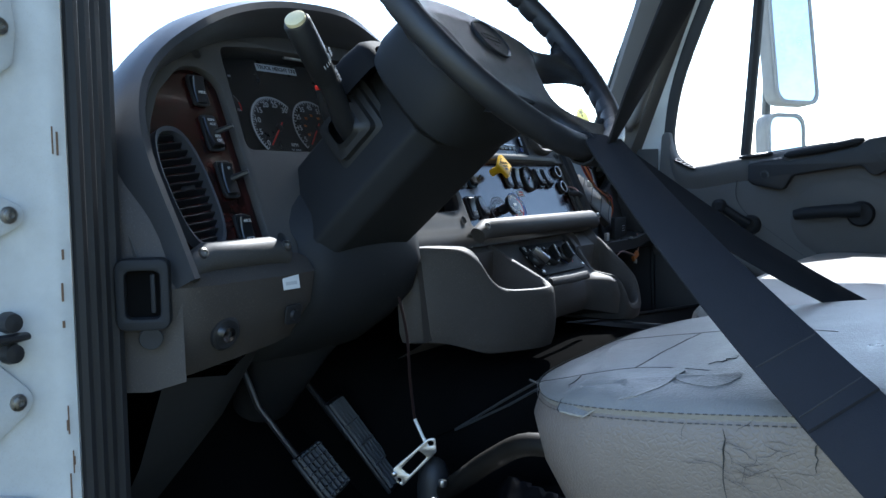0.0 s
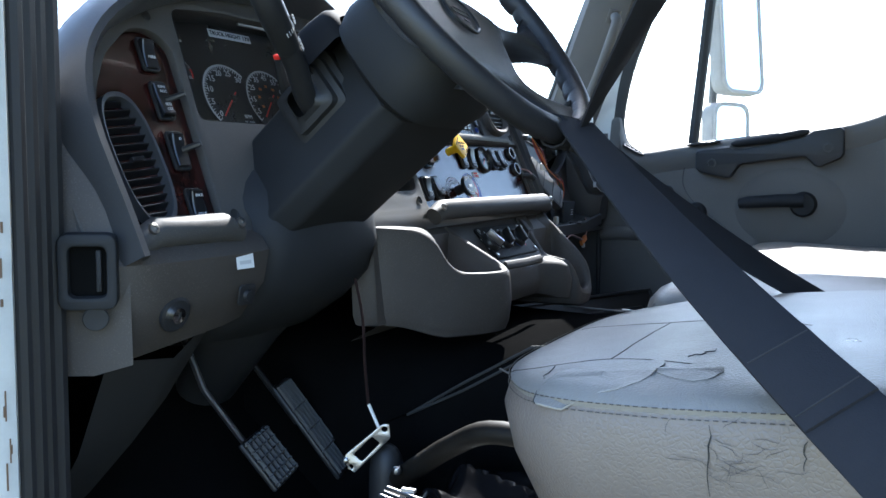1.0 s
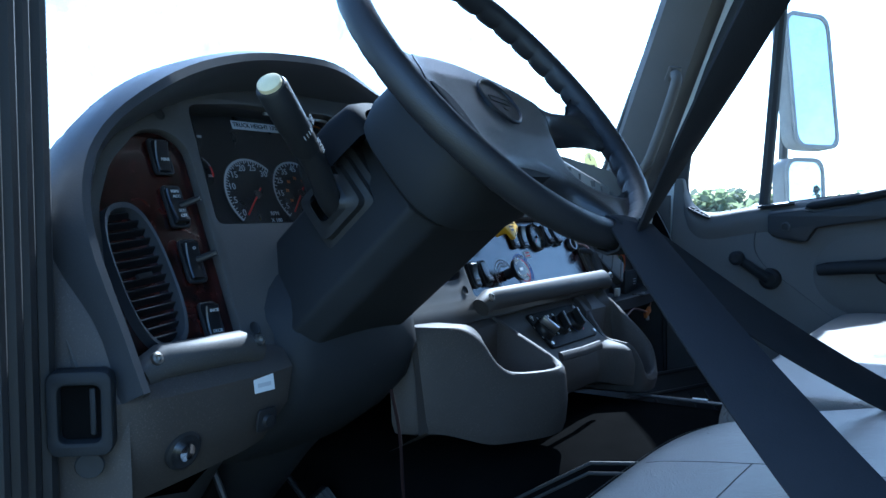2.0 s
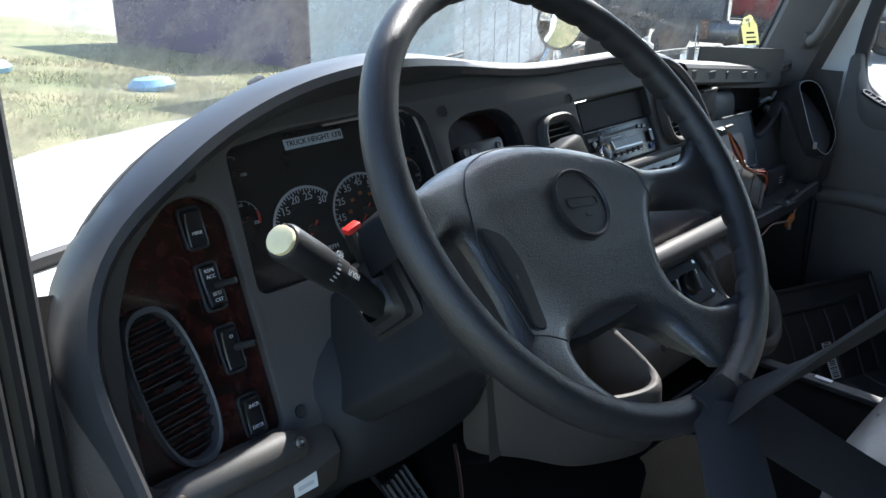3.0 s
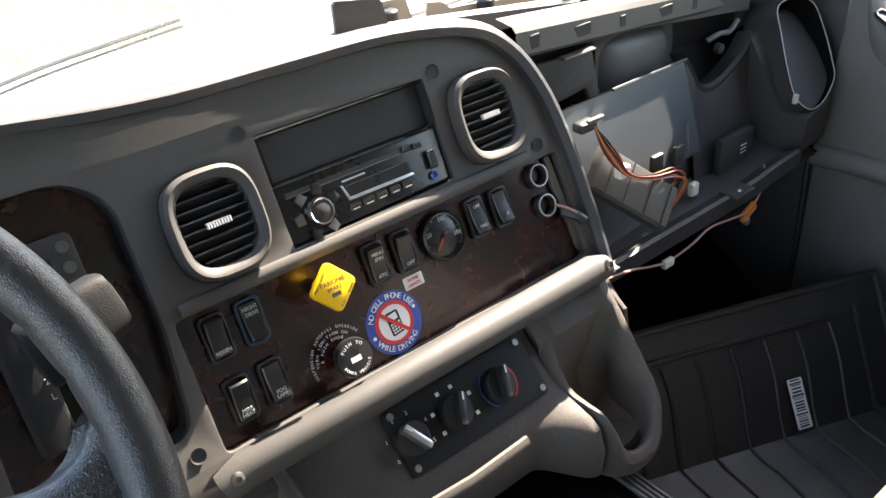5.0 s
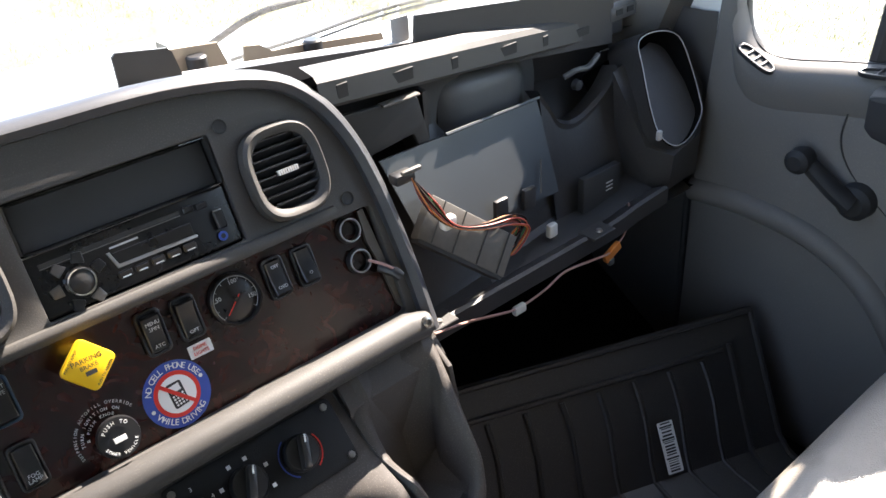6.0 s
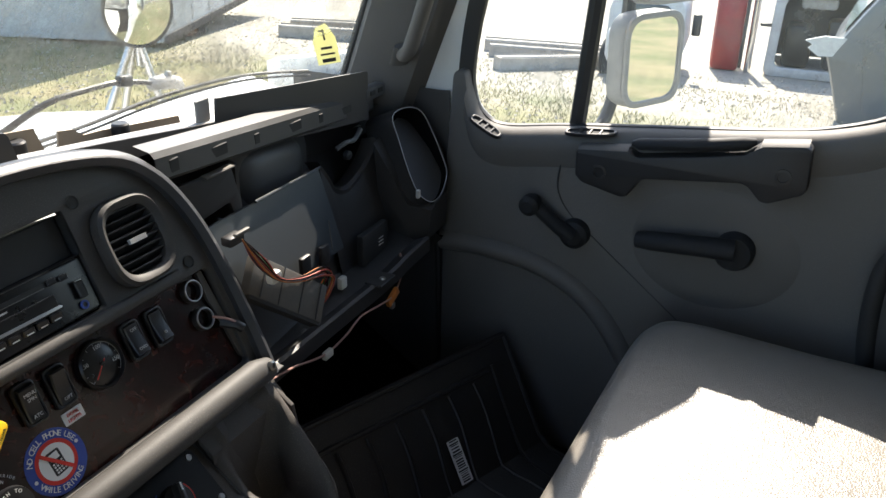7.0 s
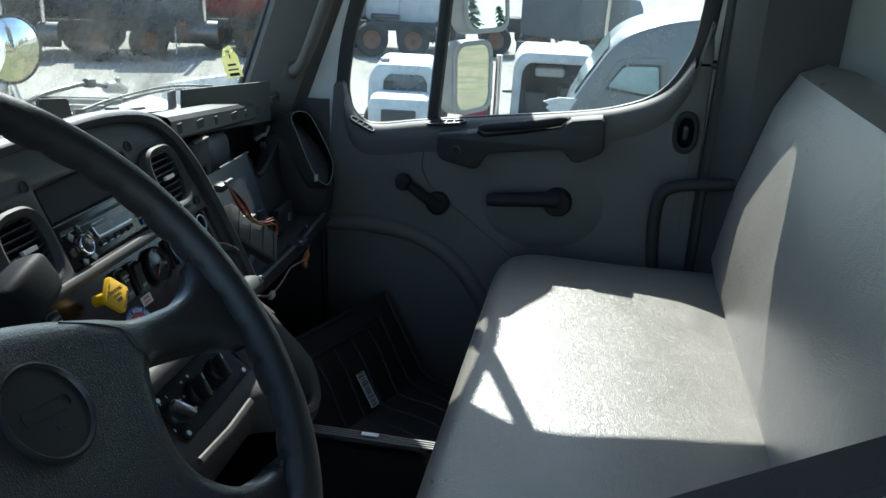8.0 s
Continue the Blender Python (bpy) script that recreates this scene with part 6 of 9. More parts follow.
def driver_seat():
    s = thing("driver_seat", "worn grey vinyl driver's seat with cracked front edge", "seat")
    cx, cy = -0.476, -0.60
    def ring(inset, z, drop, p=3.6):
        pts = []
        a, b = 0.280 - inset, 0.272 - inset
        for x, y in oval(cx, cy, a, b, p, 96):
            front = max(0.0, (y - (cy + 0.12)) / 0.16) ** 2
            soft = 0.004 * noise.noise((x * 7, y * 7, 1.3)) + 0.0015 * noise.noise((x * 24, y * 24, z * 9))
            rise = max(0.0, -0.39 - y) * 0.12
            pts.append((x, y, z - drop * 0.010 * front + soft * drop + (rise if z > 0.36 else 0)))
        return pts
    rows = [ring(0.10, 0.175, 0), ring(0.065, 0.225, 0), ring(0.030, 0.28, 0), ring(0.008, 0.33, 0), ring(0.0, 0.368, 0), ring(0.005, 0.3885, 0.2), ring(0.004, 0.393, 0.3), ring(0.008, 0.398, 0.6), ring(0.018, 0.403, 0.9),
            ring(0.034, 0.407, 1), ring(0.054, 0.4095, 1), ring(0.08, 0.4115, 1), ring(0.11, 0.413, 1), ring(0.15, 0.415, 1), ring(0.19, 0.416, 1), ring(0.23, 0.417, 1), ring(0.262, 0.417, 1)]
    bm = loft(rows[5:], True, True)
    down = drape(bm)
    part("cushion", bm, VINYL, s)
    part("cushion_side", loft(rows[:6], True), VINYLSIDE, s, "worn vinyl side, darker and browner than the top")
    line = [Vector(q) for q in ring(0.0042, 0.3895, 0.2)]
    bm = bmesh.new()
    for i in range(len(line)):
        a, b = line[i], line[(i + 1) % len(line)]
        n = max(1, int((b - a).length / 0.0055))
        for k in range(n):
            p, q = a.lerp(b, (k + 0.15) / n), a.lerp(b, (k + 0.72) / n)
            out = Vector((p.x - cx, p.y - cy, 0)).normalized() * 0.0018
            for dz in (-0.0032, 0.0036):
                rod(p + out + Vector((0, 0, dz)), q + out + Vector((0, 0, dz)), 0.00045, n=4, bm=bm)
    part("stitching", bm, THREAD, s)
    # sewn seams on the top panels
    for pts in (((-0.648, -0.335), (-0.668, -0.367), (-0.664, -0.405), (-0.661, -0.441), (-0.674, -0.49), (-0.690, -0.528)), ((-0.661, -0.441), (-0.58, -0.444), (-0.488, -0.446)), ((-0.462, -0.345), (-0.473, -0.399), (-0.488, -0.446), (-0.517, -0.506), (-0.545, -0.58)), ((-0.712, -0.565), (-0.68, -0.566), (-0.60, -0.572))):
        line = [tuple(down(q.x, q.y, -0.0004)) for q in sweep([(a, b, 0) for a, b in pts], 8)]
        part("seam", tube(line, 0.0009, 6), THREAD, s)
    # torn flaps lifting off the front edge, with the dark backing under them
    rng = random.Random(4)
    for pts, lift in ((((-0.733, -0.405), (-0.696, -0.412), (-0.690, -0.445), (-0.677, -0.486), (-0.705, -0.489), (-0.736, -0.47)), 0.003), (((-0.703, -0.488), (-0.694, -0.505), (-0.684, -0.527), (-0.703, -0.537), (-0.722, -0.52)), 0.0035)):
        c = (sum(q[0] for q in pts) / len(pts), sum(q[1] for q in pts) / len(pts))
        edge = []
        for q in sweep([(a, b, 0) for a, b in pts], 5, True):
            inner = 1 if q.x > c[0] else 0.15
            edge.append(Vector((q.x + rng.uniform(-0.0006, 0.0006), q.y + rng.uniform(-0.0006, 0.0006), down(q.x, q.y).z + 0.0004 + lift * 0.6 * inner)))
        midp = down(c[0], c[1], 0.002)
        under = [e + Vector((0, 0, -0.0014)) for e in edge]
        part("torn_flap", loft([[e.lerp(midp, 0.98) for e in edge], [e.lerp(midp, 0.5) for e in edge], edge, under, [e.lerp(midp, 0.5) + Vector((0, 0, -0.0012)) for e in edge]], True), VINYL, s, "torn curling piece of vinyl")
        back = [e + (e - midp) * 0.03 + Vector((0.0012, 0, -lift * (0.8 if e.x > c[0] else 0.1) - 0.0002)) for e in edge]
        part("torn_backing", loft([[e.lerp(midp, 0.9) for e in back], back], True), INK, s, "dark backing under the tear")
    # fine splits
    for x0, y0, x1, y1 in ((-0.70, -0.40, -0.665, -0.395), (-0.66, -0.505, -0.64, -0.52)):
        pts = [tuple(down(x0 + (x1 - x0) * k / 6 + rng.uniform(-0.003, 0.003), y0 + (y1 - y0) * k / 6 + rng.uniform(-0.003, 0.003), 0.0002)) for k in range(7)]
        part("crack", tube(pts, [0.0002, 0.0004, 0.0006, 0.0005, 0.0006, 0.0004, 0.0002], 5), INK, s, "fine split in the vinyl")
    for k0, y0, L in ((0, -0.541, 0.05), (1, -0.60, 0.02)):
        pts = []
        for k in range(8):
            z = 0.402 - L * k / 7
            ins = 0.0 if z > 0.368 else 0.008 * (0.368 - z) / 0.038 - 0.0005
            y = y0 + rng.uniform(-0.0015, 0.0015)
            yy = abs((y - cy) / (0.272 - ins))
            pts.append((cx - (0.280 - ins) * (1 - yy ** 3.6) ** (1 / 3.6) - 0.0002, y, z))
        part("crack", tube(pts, [0.0002, 0.0004, 0.0006, 0.0005, 0.0004, 0.0004, 0.0003, 0.0002], 5), INK, s)
    # fine wrinkles spreading from the split
    bm = bmesh.new()
    for k in range(26):
        y, z = -0.541 + rng.gauss(-0.014, 0.018), 0.378 + rng.gauss(0, 0.010)
        turn, line = rng.gauss(0.25, 0.6), []
        for q in range(5):
            ins = 0.008 * max(0, (0.368 - z) / 0.038) - 0.0002
            yy = abs((y - cy) / (0.272 - ins))
            line.append((cx - (0.280 - ins) * (1 - yy ** 3.6) ** (1 / 3.6), y, z))
            y, z = y - 0.005 * math.cos(turn), z + 0.0035 * math.sin(turn)
            turn += rng.gauss(0, 0.35)
        tube(line, [0.00005, 0.00016, 0.0002, 0.00015, 0.00005], 4, bm=bm)
    part("wrinkles", bm, THREAD, s, "fine dark wrinkles round the split", kind="stuff")
    m = T(-0.485, -0.86, 0.40, 12, 0, 0)
    part("backrest", cushion(-0.265, 0.265, -0.09, 0.03, -0.02, 0.52, 0.0, 0.04), VINYL, s, m=m)
    part("base", box((-0.47, -0.62, 0.10), (0.36, 0.34, 0.20), 0.02), BLACK, s, "black seat pedestal")


def bench_seat():
    s = thing("passenger_bench", "grey vinyl two-person passenger bench with high backrest", "bench seat")
    part("cushion", cushion(-0.135, 0.848, -0.82, -0.303, 0.16, 0.400, 0.010, 0.045), VINYL, s)
    rows = []
    for z, y, t in ((-0.02, 0.0, 0.05), (0.05, 0.015, 0.07), (0.20, 0.012, 0.075), (0.36, 0.0, 0.07), (0.43, -0.006, 0.055), (0.455, -0.02, 0.03)):
        rows.append([(x, y + yy, z) for x, yy in oval(0.355, 0, 0.49 - (0.0 if z < 0.4 else (z - 0.4) * 0.5), t, 9, 56)])
    part("backrest", loft(rows, True, True), VINYL, s, m=T(0, -0.797, 0.37, 9.5, 0, 0))
    part("base", box((0.36, -0.58, 0.07), (0.90, 0.40, 0.17), 0.02), BLACK, s, "black bench base")


driver_seat()
bench_seat()


def belts():
    b = Vector((-0.450, -0.322, 0.606))
    s = thing("seat_belt", "dark grey seat belt looped over the steering wheel rim", "seat belt")
    ring = Vector((-0.88, -0.864, 1.28))
    def run(p, q, sag, n0, n1, k=10):
        p, q = Vector(p), Vector(q)
        pts = [p.lerp(q, t / k) - Vector((0, 0, sag * math.sin(math.pi * t / k))) for t in range(k + 1)]
        return pts, [Vector(n0).lerp(Vector(n1), t / k) for t in range(k + 1)]
    pts, nn = run(b + Vector((0.01, 0.0, -0.005)), ring, -0.003, (-0.3, -0.8, 0.5), (-0.30, 0.15, -2.1))
    part("shoulder_strap", strap(pts, nn, 0.048), BELT, s)
    pts, nn = run(b + Vector((-0.012, -0.004, 0.014)), (-0.845, -0.66, 0.415), 0.01, (-0.35, -0.5, 0.8), (-0.75, 0.2, 0.65))
    lap = part("lap_strap", strap(pts, nn, 0.048), BELT, s)
    pts2, nn2 = run(pts[0].lerp(pts[-1], 0.74) + Vector((0, 0, -0.0075)), pts[0].lerp(pts[-1], 0.885) + Vector((0, 0, -0.0032)), 0.0008, nn[0].lerp(nn[-1], 0.74), nn[0].lerp(nn[-1], 0.885))
    part("overlap", strap([p + n.normalized() * 0.0022 for p, n in zip(pts2, nn2)], nn2, 0.0475, 0.0018), BELT, lap, "doubled, sewn piece of webbing")
    for k in (1, 8):
        across = (pts2[1] - pts2[0]).cross(nn2[k]).normalized()
        part("stitch_row", tube([tuple(pts2[k] + nn2[k].normalized() * 0.0036 + across * 0.022 * q + (pts2[k + 1] - pts2[k]) * 0.25 * (q + 1)) for q in (-1, -0.5, 0, 0.5, 1)], 0.0006, 5), INK, lap, "row of black stitches")
    a = radians(-92)
    loop, nn = [], []
    for k in range(9):
        t = radians(-150 + k * 37)
        cc = WHEEL @ Vector((0.197 * math.cos(a), 0.197 * math.sin(a), 0))
        o = (WHEEL.to_3x3() @ Vector((math.cos(a) * math.cos(t), math.sin(a) * math.cos(t), math.sin(t))))
        loop.append(cc + o * 0.0175)
        nn.append(o)
    part("loop", strap(loop, nn, 0.046), BELT, s)
    pts, nn = run(b + Vector((0.02, 0.004, 0.0)), (-0.165, -0.60, 0.385), 0.012, (-0.6, -0.6, 0.55), (-0.5, -0.2, 0.8))
    part("buckle_strap", strap(pts, nn, 0.046), BELT, s)
    p = Vector((-0.553, -0.428, 0.545))
    part("latch_stud", lathe([(0, 0), (0.006, 0), (0.005, 0.004), (0, 0.004)], 12, Matrix.Translation(p) @ look((0, 0, 0), (0.5, 0.5, -0.8))), BLACK, s)
    k = thing("seat_belt_buckle", "black plastic seat belt buckle between the seats", "buckle")
    part("housing", box((0, 0, 0), (0.045, 0.075, 0.022), 0.007, m=T(-0.165, -0.62, 0.36, 20, 0, 25)), BLACK, k)
    part("button", box((0, 0.03, 0.006), (0.028, 0.012, 0.012), 0.003, m=T(-0.165, -0.62, 0.36, 20, 0, 25)), RED, k)
    d = thing("seat_belt_guide", "black seat belt guide loop on the door pillar", "belt guide")
    part("loop", tube([tuple(ring + Vector((0.0, 0.03 * math.cos(t), 0.016 * math.sin(t)))) for t in [2 * math.pi * i / 16 for i in range(17)]], 0.005, 8), BLACK, d)
    part("bolt_cover", lathe([(0, 0), (0.022, 0), (0.02, 0.01), (0, 0.012)], 18, T(-0.92, -0.864, 1.315, 0, 90, 0)), BLACK, d)


belts()


# ---- floor: tunnel, mats, pedals, lever ----
def floor_things():
    prof = [(-0.30, 0.0), (-0.285, 0.16), (-0.24, 0.25), (-0.17, 0.288), (0.0, 0.295), (0.18, 0.292), (0.232, 0.285), (0.24, 0.25), (0.25, 0.0)]
    rows = [[(x, y, z if y > -0.5 else z * 0.9) for x, z in prof] for y in (-1.0, -0.6, -0.3, 0.0, 0.30, 0.42)]
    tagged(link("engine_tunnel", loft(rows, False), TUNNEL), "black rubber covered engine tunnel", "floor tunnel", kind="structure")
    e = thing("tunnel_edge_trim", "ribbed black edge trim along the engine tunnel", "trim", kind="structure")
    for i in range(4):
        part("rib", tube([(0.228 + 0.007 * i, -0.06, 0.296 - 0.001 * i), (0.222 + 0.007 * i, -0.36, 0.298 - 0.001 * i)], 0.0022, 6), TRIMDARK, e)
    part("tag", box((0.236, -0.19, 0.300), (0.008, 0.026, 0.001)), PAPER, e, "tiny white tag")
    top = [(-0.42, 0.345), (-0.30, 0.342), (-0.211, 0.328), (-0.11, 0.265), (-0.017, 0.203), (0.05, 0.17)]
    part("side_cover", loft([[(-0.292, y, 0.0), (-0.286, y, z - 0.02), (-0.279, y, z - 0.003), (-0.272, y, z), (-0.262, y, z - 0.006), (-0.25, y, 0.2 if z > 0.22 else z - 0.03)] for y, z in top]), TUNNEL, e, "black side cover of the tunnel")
    for dz in (0.0, 0.011):
        part("rib", tube([(-0.287 + 0.5 * dz, -0.40, 0.332 + dz), (-0.287 + 0.5 * dz, -0.30, 0.329 + dz), (-0.287 + 0.5 * dz, -0.211, 0.315 + dz), (-0.287 + 0.5 * dz, -0.11, 0.252 + dz), (-0.284, -0.017, 0.201)], 0.0022, 6), TRIMDARK, e, "raised edge of the tunnel cover")
    m = thing("passenger_floor_mat", "black ribbed rubber floor mat in the passenger footwell", "floor mat")
    e1, e2 = Vector((0.93, -0.37, 0)).normalized(), Vector((0.245, 0.503, 0.829)).normalized()
    nrm = e1.cross(e2).normalized()
    e2 = nrm.cross(e1)
    MM = Matrix(((e1.x, e2.x, nrm.x, 0.675), (e1.y, e2.y, nrm.y, -0.0635), (e1.z, e2.z, nrm.z, 0.1125), (0, 0, 0, 1)))
    def bend(u, v):
        """Leaning toe board above, curling flat towards the seat."""
        k = max(0, -v - 0.05)
        return MM @ Vector((u, v, 0)) + (Vector((0, -0.35, 0.75)) * k if k else Vector((0, 0, 0)))
    us = [-0.36 + 0.05 * i for i in range(12)]
    vs_ = [0.165 - 0.03 * i for i in range(14)]
    rows = [[tuple(bend(u, v)) for v in vs_] for u in us]
    rows += [[tuple(bend(u, v) - nrm * 0.01) for v in vs_] for u in us[::-1]]
    part("sheet", loft(rows), MAT, m)
    for i in range(7):
        u = -0.26 + 0.058 * i
        part("rib", tube([tuple(bend(u + 0.004 * math.sin(k), v) + nrm * 0.001) for k, v in enumerate(vs_[2:])], 0.0045, 6, 0.6), MAT, m)
    for a, b in (((-0.355, 0.16), (0.188, 0.16)), ((-0.30, 0.115), (0.125, 0.115)), ((0.137, 0.12), (0.125, -0.20)), ((0.186, 0.16), (0.180, -0.22))):
        part("border", tube([tuple(bend(a[0] + (b[0] - a[0]) * t / 10, a[1] + (b[1] - a[1]) * t / 10) + nrm * 0.003) for t in range(11)], 0.0045, 6), MAT, m)
    lm = MM @ Matrix.Translation((0.0, 0, 0.0075))
    lb = part("barcode_label", plate([rect(-0.0125, -0.038, 0.0125, 0.038, 0.002)], 0, 0.0008), PAPER, m, "white barcode label", m=lm)
    rng = random.Random(2)
    y = -0.034
    while y < 0.038:
        h = rng.uniform(0.0008, 0.0028)
        part("print_bar", box((0, y, 0.001), (rng.choice((0.016, 0.016, 0.02)), h, 0.0003)), INK, lb)
        y += h + rng.uniform(0.001, 0.003)
    for nm, (x, y, z), s, tilt, turn, lab in (("brake_pedal", (-0.455, 0.10, 0.165), (0.085, 0.078), 50, 20, "worn black brake pedal with a square grid tread"), ("accelerator_pedal", (-0.318, 0.134, 0.165), (0.062, 0.17), 52, 20, "black ribbed accelerator pedal")):
        p = thing(nm, lab, "pedal")
        mm = T(x, y, z, tilt, 0, turn)
        pad = part("pad", box((0, 0, 0), (s[0], s[1], 0.008), 0.003), BLACK, p, m=mm)
        nx, ny = (6, 6) if "brake" in nm else (5, 9)
        for i in range(nx):
            part("tread_rib", box(((i + 0.5) / nx * s[0] - s[0] / 2, 0, 0.006), (0.003, s[1] * 0.94, 0.006), 0.001, 1), TREAD, pad)
        for j in range(ny):
            if nx == 6 or j in (2, 4, 6):
                part("tread_rib", box((0, (j + 0.5) / ny * s[1] - s[1] / 2, 0.006), (s[0] * 0.94, 0.003, 0.0055), 0.001, 1), TREAD, pad)
        part("arm", tube([tuple(mm @ Vector((-0.01, 0.02, -0.01))), (x - 0.06, y + 0.06, z + 0.10), (x - 0.065, y + 0.12, z + 0.22)], 0.009, 8, 0.5), ALLOY if "brake" in nm else BLACK, p, "steel pedal arm")
    h = thing("air_brake_lever", "bare metal slotted lever over a dark boot on the cab floor", "lever")
    mm = Matrix(((0.55, 0, -0.835, -0.425), (-0.835, 0, -0.55, -0.05), (0, 1, 0, 0.2), (0, 0, 0, 1)))  # plate seen square on from the doorway
    rim = rounded([(0.0125, 0.030), (0.0217, 0.0305), (0.0235, 0.012), (0.015, 0.003), (-0.0237, -0.0355), (-0.0365, -0.022), (-0.0355, -0.011)], 0.003)
    slot = rounded([(-0.001, 0.0142), (0.0105, 0.0047), (-0.0137, -0.0202), (-0.0247, -0.0104)], 0.0035)
    part("bracket", plate([rim, slot, oval(0.0155, 0.0235, 0.0042, 0.0036, 2, 12), oval(-0.0278, -0.0268, 0.0034, 0.0034, 2, 12)], -0.002, 0.002, 0.0006), ALLOY, h, m=mm)
    part("pin", lathe([(0, -0.004), (0.0038, -0.004), (0.0038, 0.005), (0.002, 0.006), (0, 0.006)], 12), SCREW, h, m=mm @ Matrix.Translation((-0.0345, -0.018, 0)))
    part("rod", rod((-0.4205, -0.056, 0.226), (-0.428, -0.045, 0.257), 0.0022), WHITE, h, "pale rod end")
    part("cable", tube(sweep([(-0.428, -0.045, 0.256), (-0.430, -0.040, 0.31), (-0.430, -0.036, 0.37), (-0.425, -0.02, 0.42)], 4), 0.0022, 6), CABLE, h, "dull red cable")
    part("boot", lathe([(0, 0), (0.024, 0), (0.0235, 0.13), (0.021, 0.148), (0.015, 0.160), (0.007, 0.166), (0, 0.167)], 22, T(-0.398, -0.055, 0.03)), RUBBER, h, "dark rubber dome")
    t = thing("cross_tube", "brown-black steel tube running in under the driver's seat", "tube")
    part("tube_body", tube(sweep([(-0.415, -0.085, 0.160), (-0.440, -0.135, 0.198), (-0.460, -0.185, 0.235), (-0.478, -0.245, 0.268), (-0.485, -0.33, 0.272)], 5), 0.0135, 16), DULLBROWN, t)
    part("end_ball", lathe([(0, -0.006), (0.005, -0.004), (0.006, 0), (0.005, 0.004), (0, 0.006)], 12, T(-0.452, -0.105, 0.187)), ALLOY, t, "bright ball end")
    # moulded cover in front of the seat pedestal, ridged and dished
    c = thing("seat_base_cover", "glossy black moulded cover in front of the seat base", "cover")
    rows = []
    for i in range(31):
        x = -0.540 + 0.24 * i / 30
        row = [(x, -0.345, 0.0)]
        for j in range(25):
            y = -0.345 + 0.22 * j / 24
            k = (x + 0.40) - 0.35 * (y + 0.24)
            z = 0.172 + 0.014 * math.exp(-((k + 0.005) / 0.012) ** 2) + 0.011 * math.exp(-((k + 0.092) / 0.013) ** 2) - 0.016 * math.exp(-((k + 0.05) / 0.024) ** 2) - 0.012 * math.exp(-((k - 0.045) / 0.022) ** 2)
            z += 0.012 * math.exp(-((y + 0.315) / 0.03) ** 2) - 0.05 * max(0, (y + 0.165) / 0.04) ** 2 - 0.04 * max(0, (x + 0.33) / 0.03) ** 2
            row.append((x, y, z))
        rows.append(row + [(x, -0.12, 0.0)])
    part("cover_shell", loft(rows), COVERBLACK, c)
    part("cover_side", loft([[(-0.540, -0.345, 0.0), (-0.540, -0.125, 0.0)], [(-0.540, -0.345, 0.17), (-0.540, -0.125, 0.14)]]), COVERBLACK, c)
    r = thing("sill_rail", "bright ribbed metal rail beside the seat base cover", "rail")
    for k, w in ((0, 0.0022), (1, 0.0012), (2, 0.0018)):
        part("rib", tube([(-0.512 - 0.0055 * k, -0.130 + 0.002 * k, 0.1905 - 0.003 * k), (-0.525 - 0.0055 * k, -0.20, 0.1895 - 0.003 * k), (-0.545 - 0.0055 * k, -0.30, 0.188 - 0.003 * k)], w, 6), ALLOY, r, "bright rib")
    part("web", loft([[(x0, y, z), (x0 - 0.016, y, z - 0.008), (x0 - 0.018, y, 0.0)] for x0, y, z in ((-0.508, -0.128, 0.1885), (-0.521, -0.20, 0.1875), (-0.541, -0.30, 0.186))]), BLACK, r)
    part("clip", box((0, 0, 0), (0.006, 0.018, 0.005), 0.001, 1, m=T(-0.5135, -0.160, 0.1935, 0, 0, 10)), ALLOY, r, "small bright clip")
    d = thing("red_crate", "dull red plastic crate standing on the cab floor", "crate")
    wall = [(-0.52, -0.125), (-0.52, 0.01), (-0.43, 0.01), (-0.43, -0.08)]
    out = rounded(wall, 0.012)
    inn = offset_poly(out, -0.004)
    part("crate_body", plate([out, inn], 0.0, 0.115, 0.001), DULLRED, d)
    part("crate_floor", plate([inn], 0.002, 0.006), DULLRED, d)
    part("crate_lip", plate([offset_poly(out, 0.004), out], 0.108, 0.116, 0.001), DULLRED, d)
    b = thing("water_bottle", "clear plastic bottle with blue label lying in the footwell", "bottle", T(0.305, -0.30, 0.20, 70, 0, 25))
    part("bottle_body", lathe([(0, -0.07), (0.029, -0.068), (0.031, -0.06), (0.029, -0.04), (0.031, -0.03), (0.031, 0.02), (0.026, 0.05), (0.013, 0.075), (0.013, 0.085), (0, 0.085)], 24), LENS, b)
    part("bottle_label", lathe([(0.0315, -0.025), (0.032, -0.02), (0.032, 0.015), (0.0315, 0.02)], 24), BLUE, b)
    part("cap", lathe([(0, 0.084), (0.0145, 0.084), (0.0145, 0.1), (0, 0.101)], 20), WHITE, b)


floor_things()


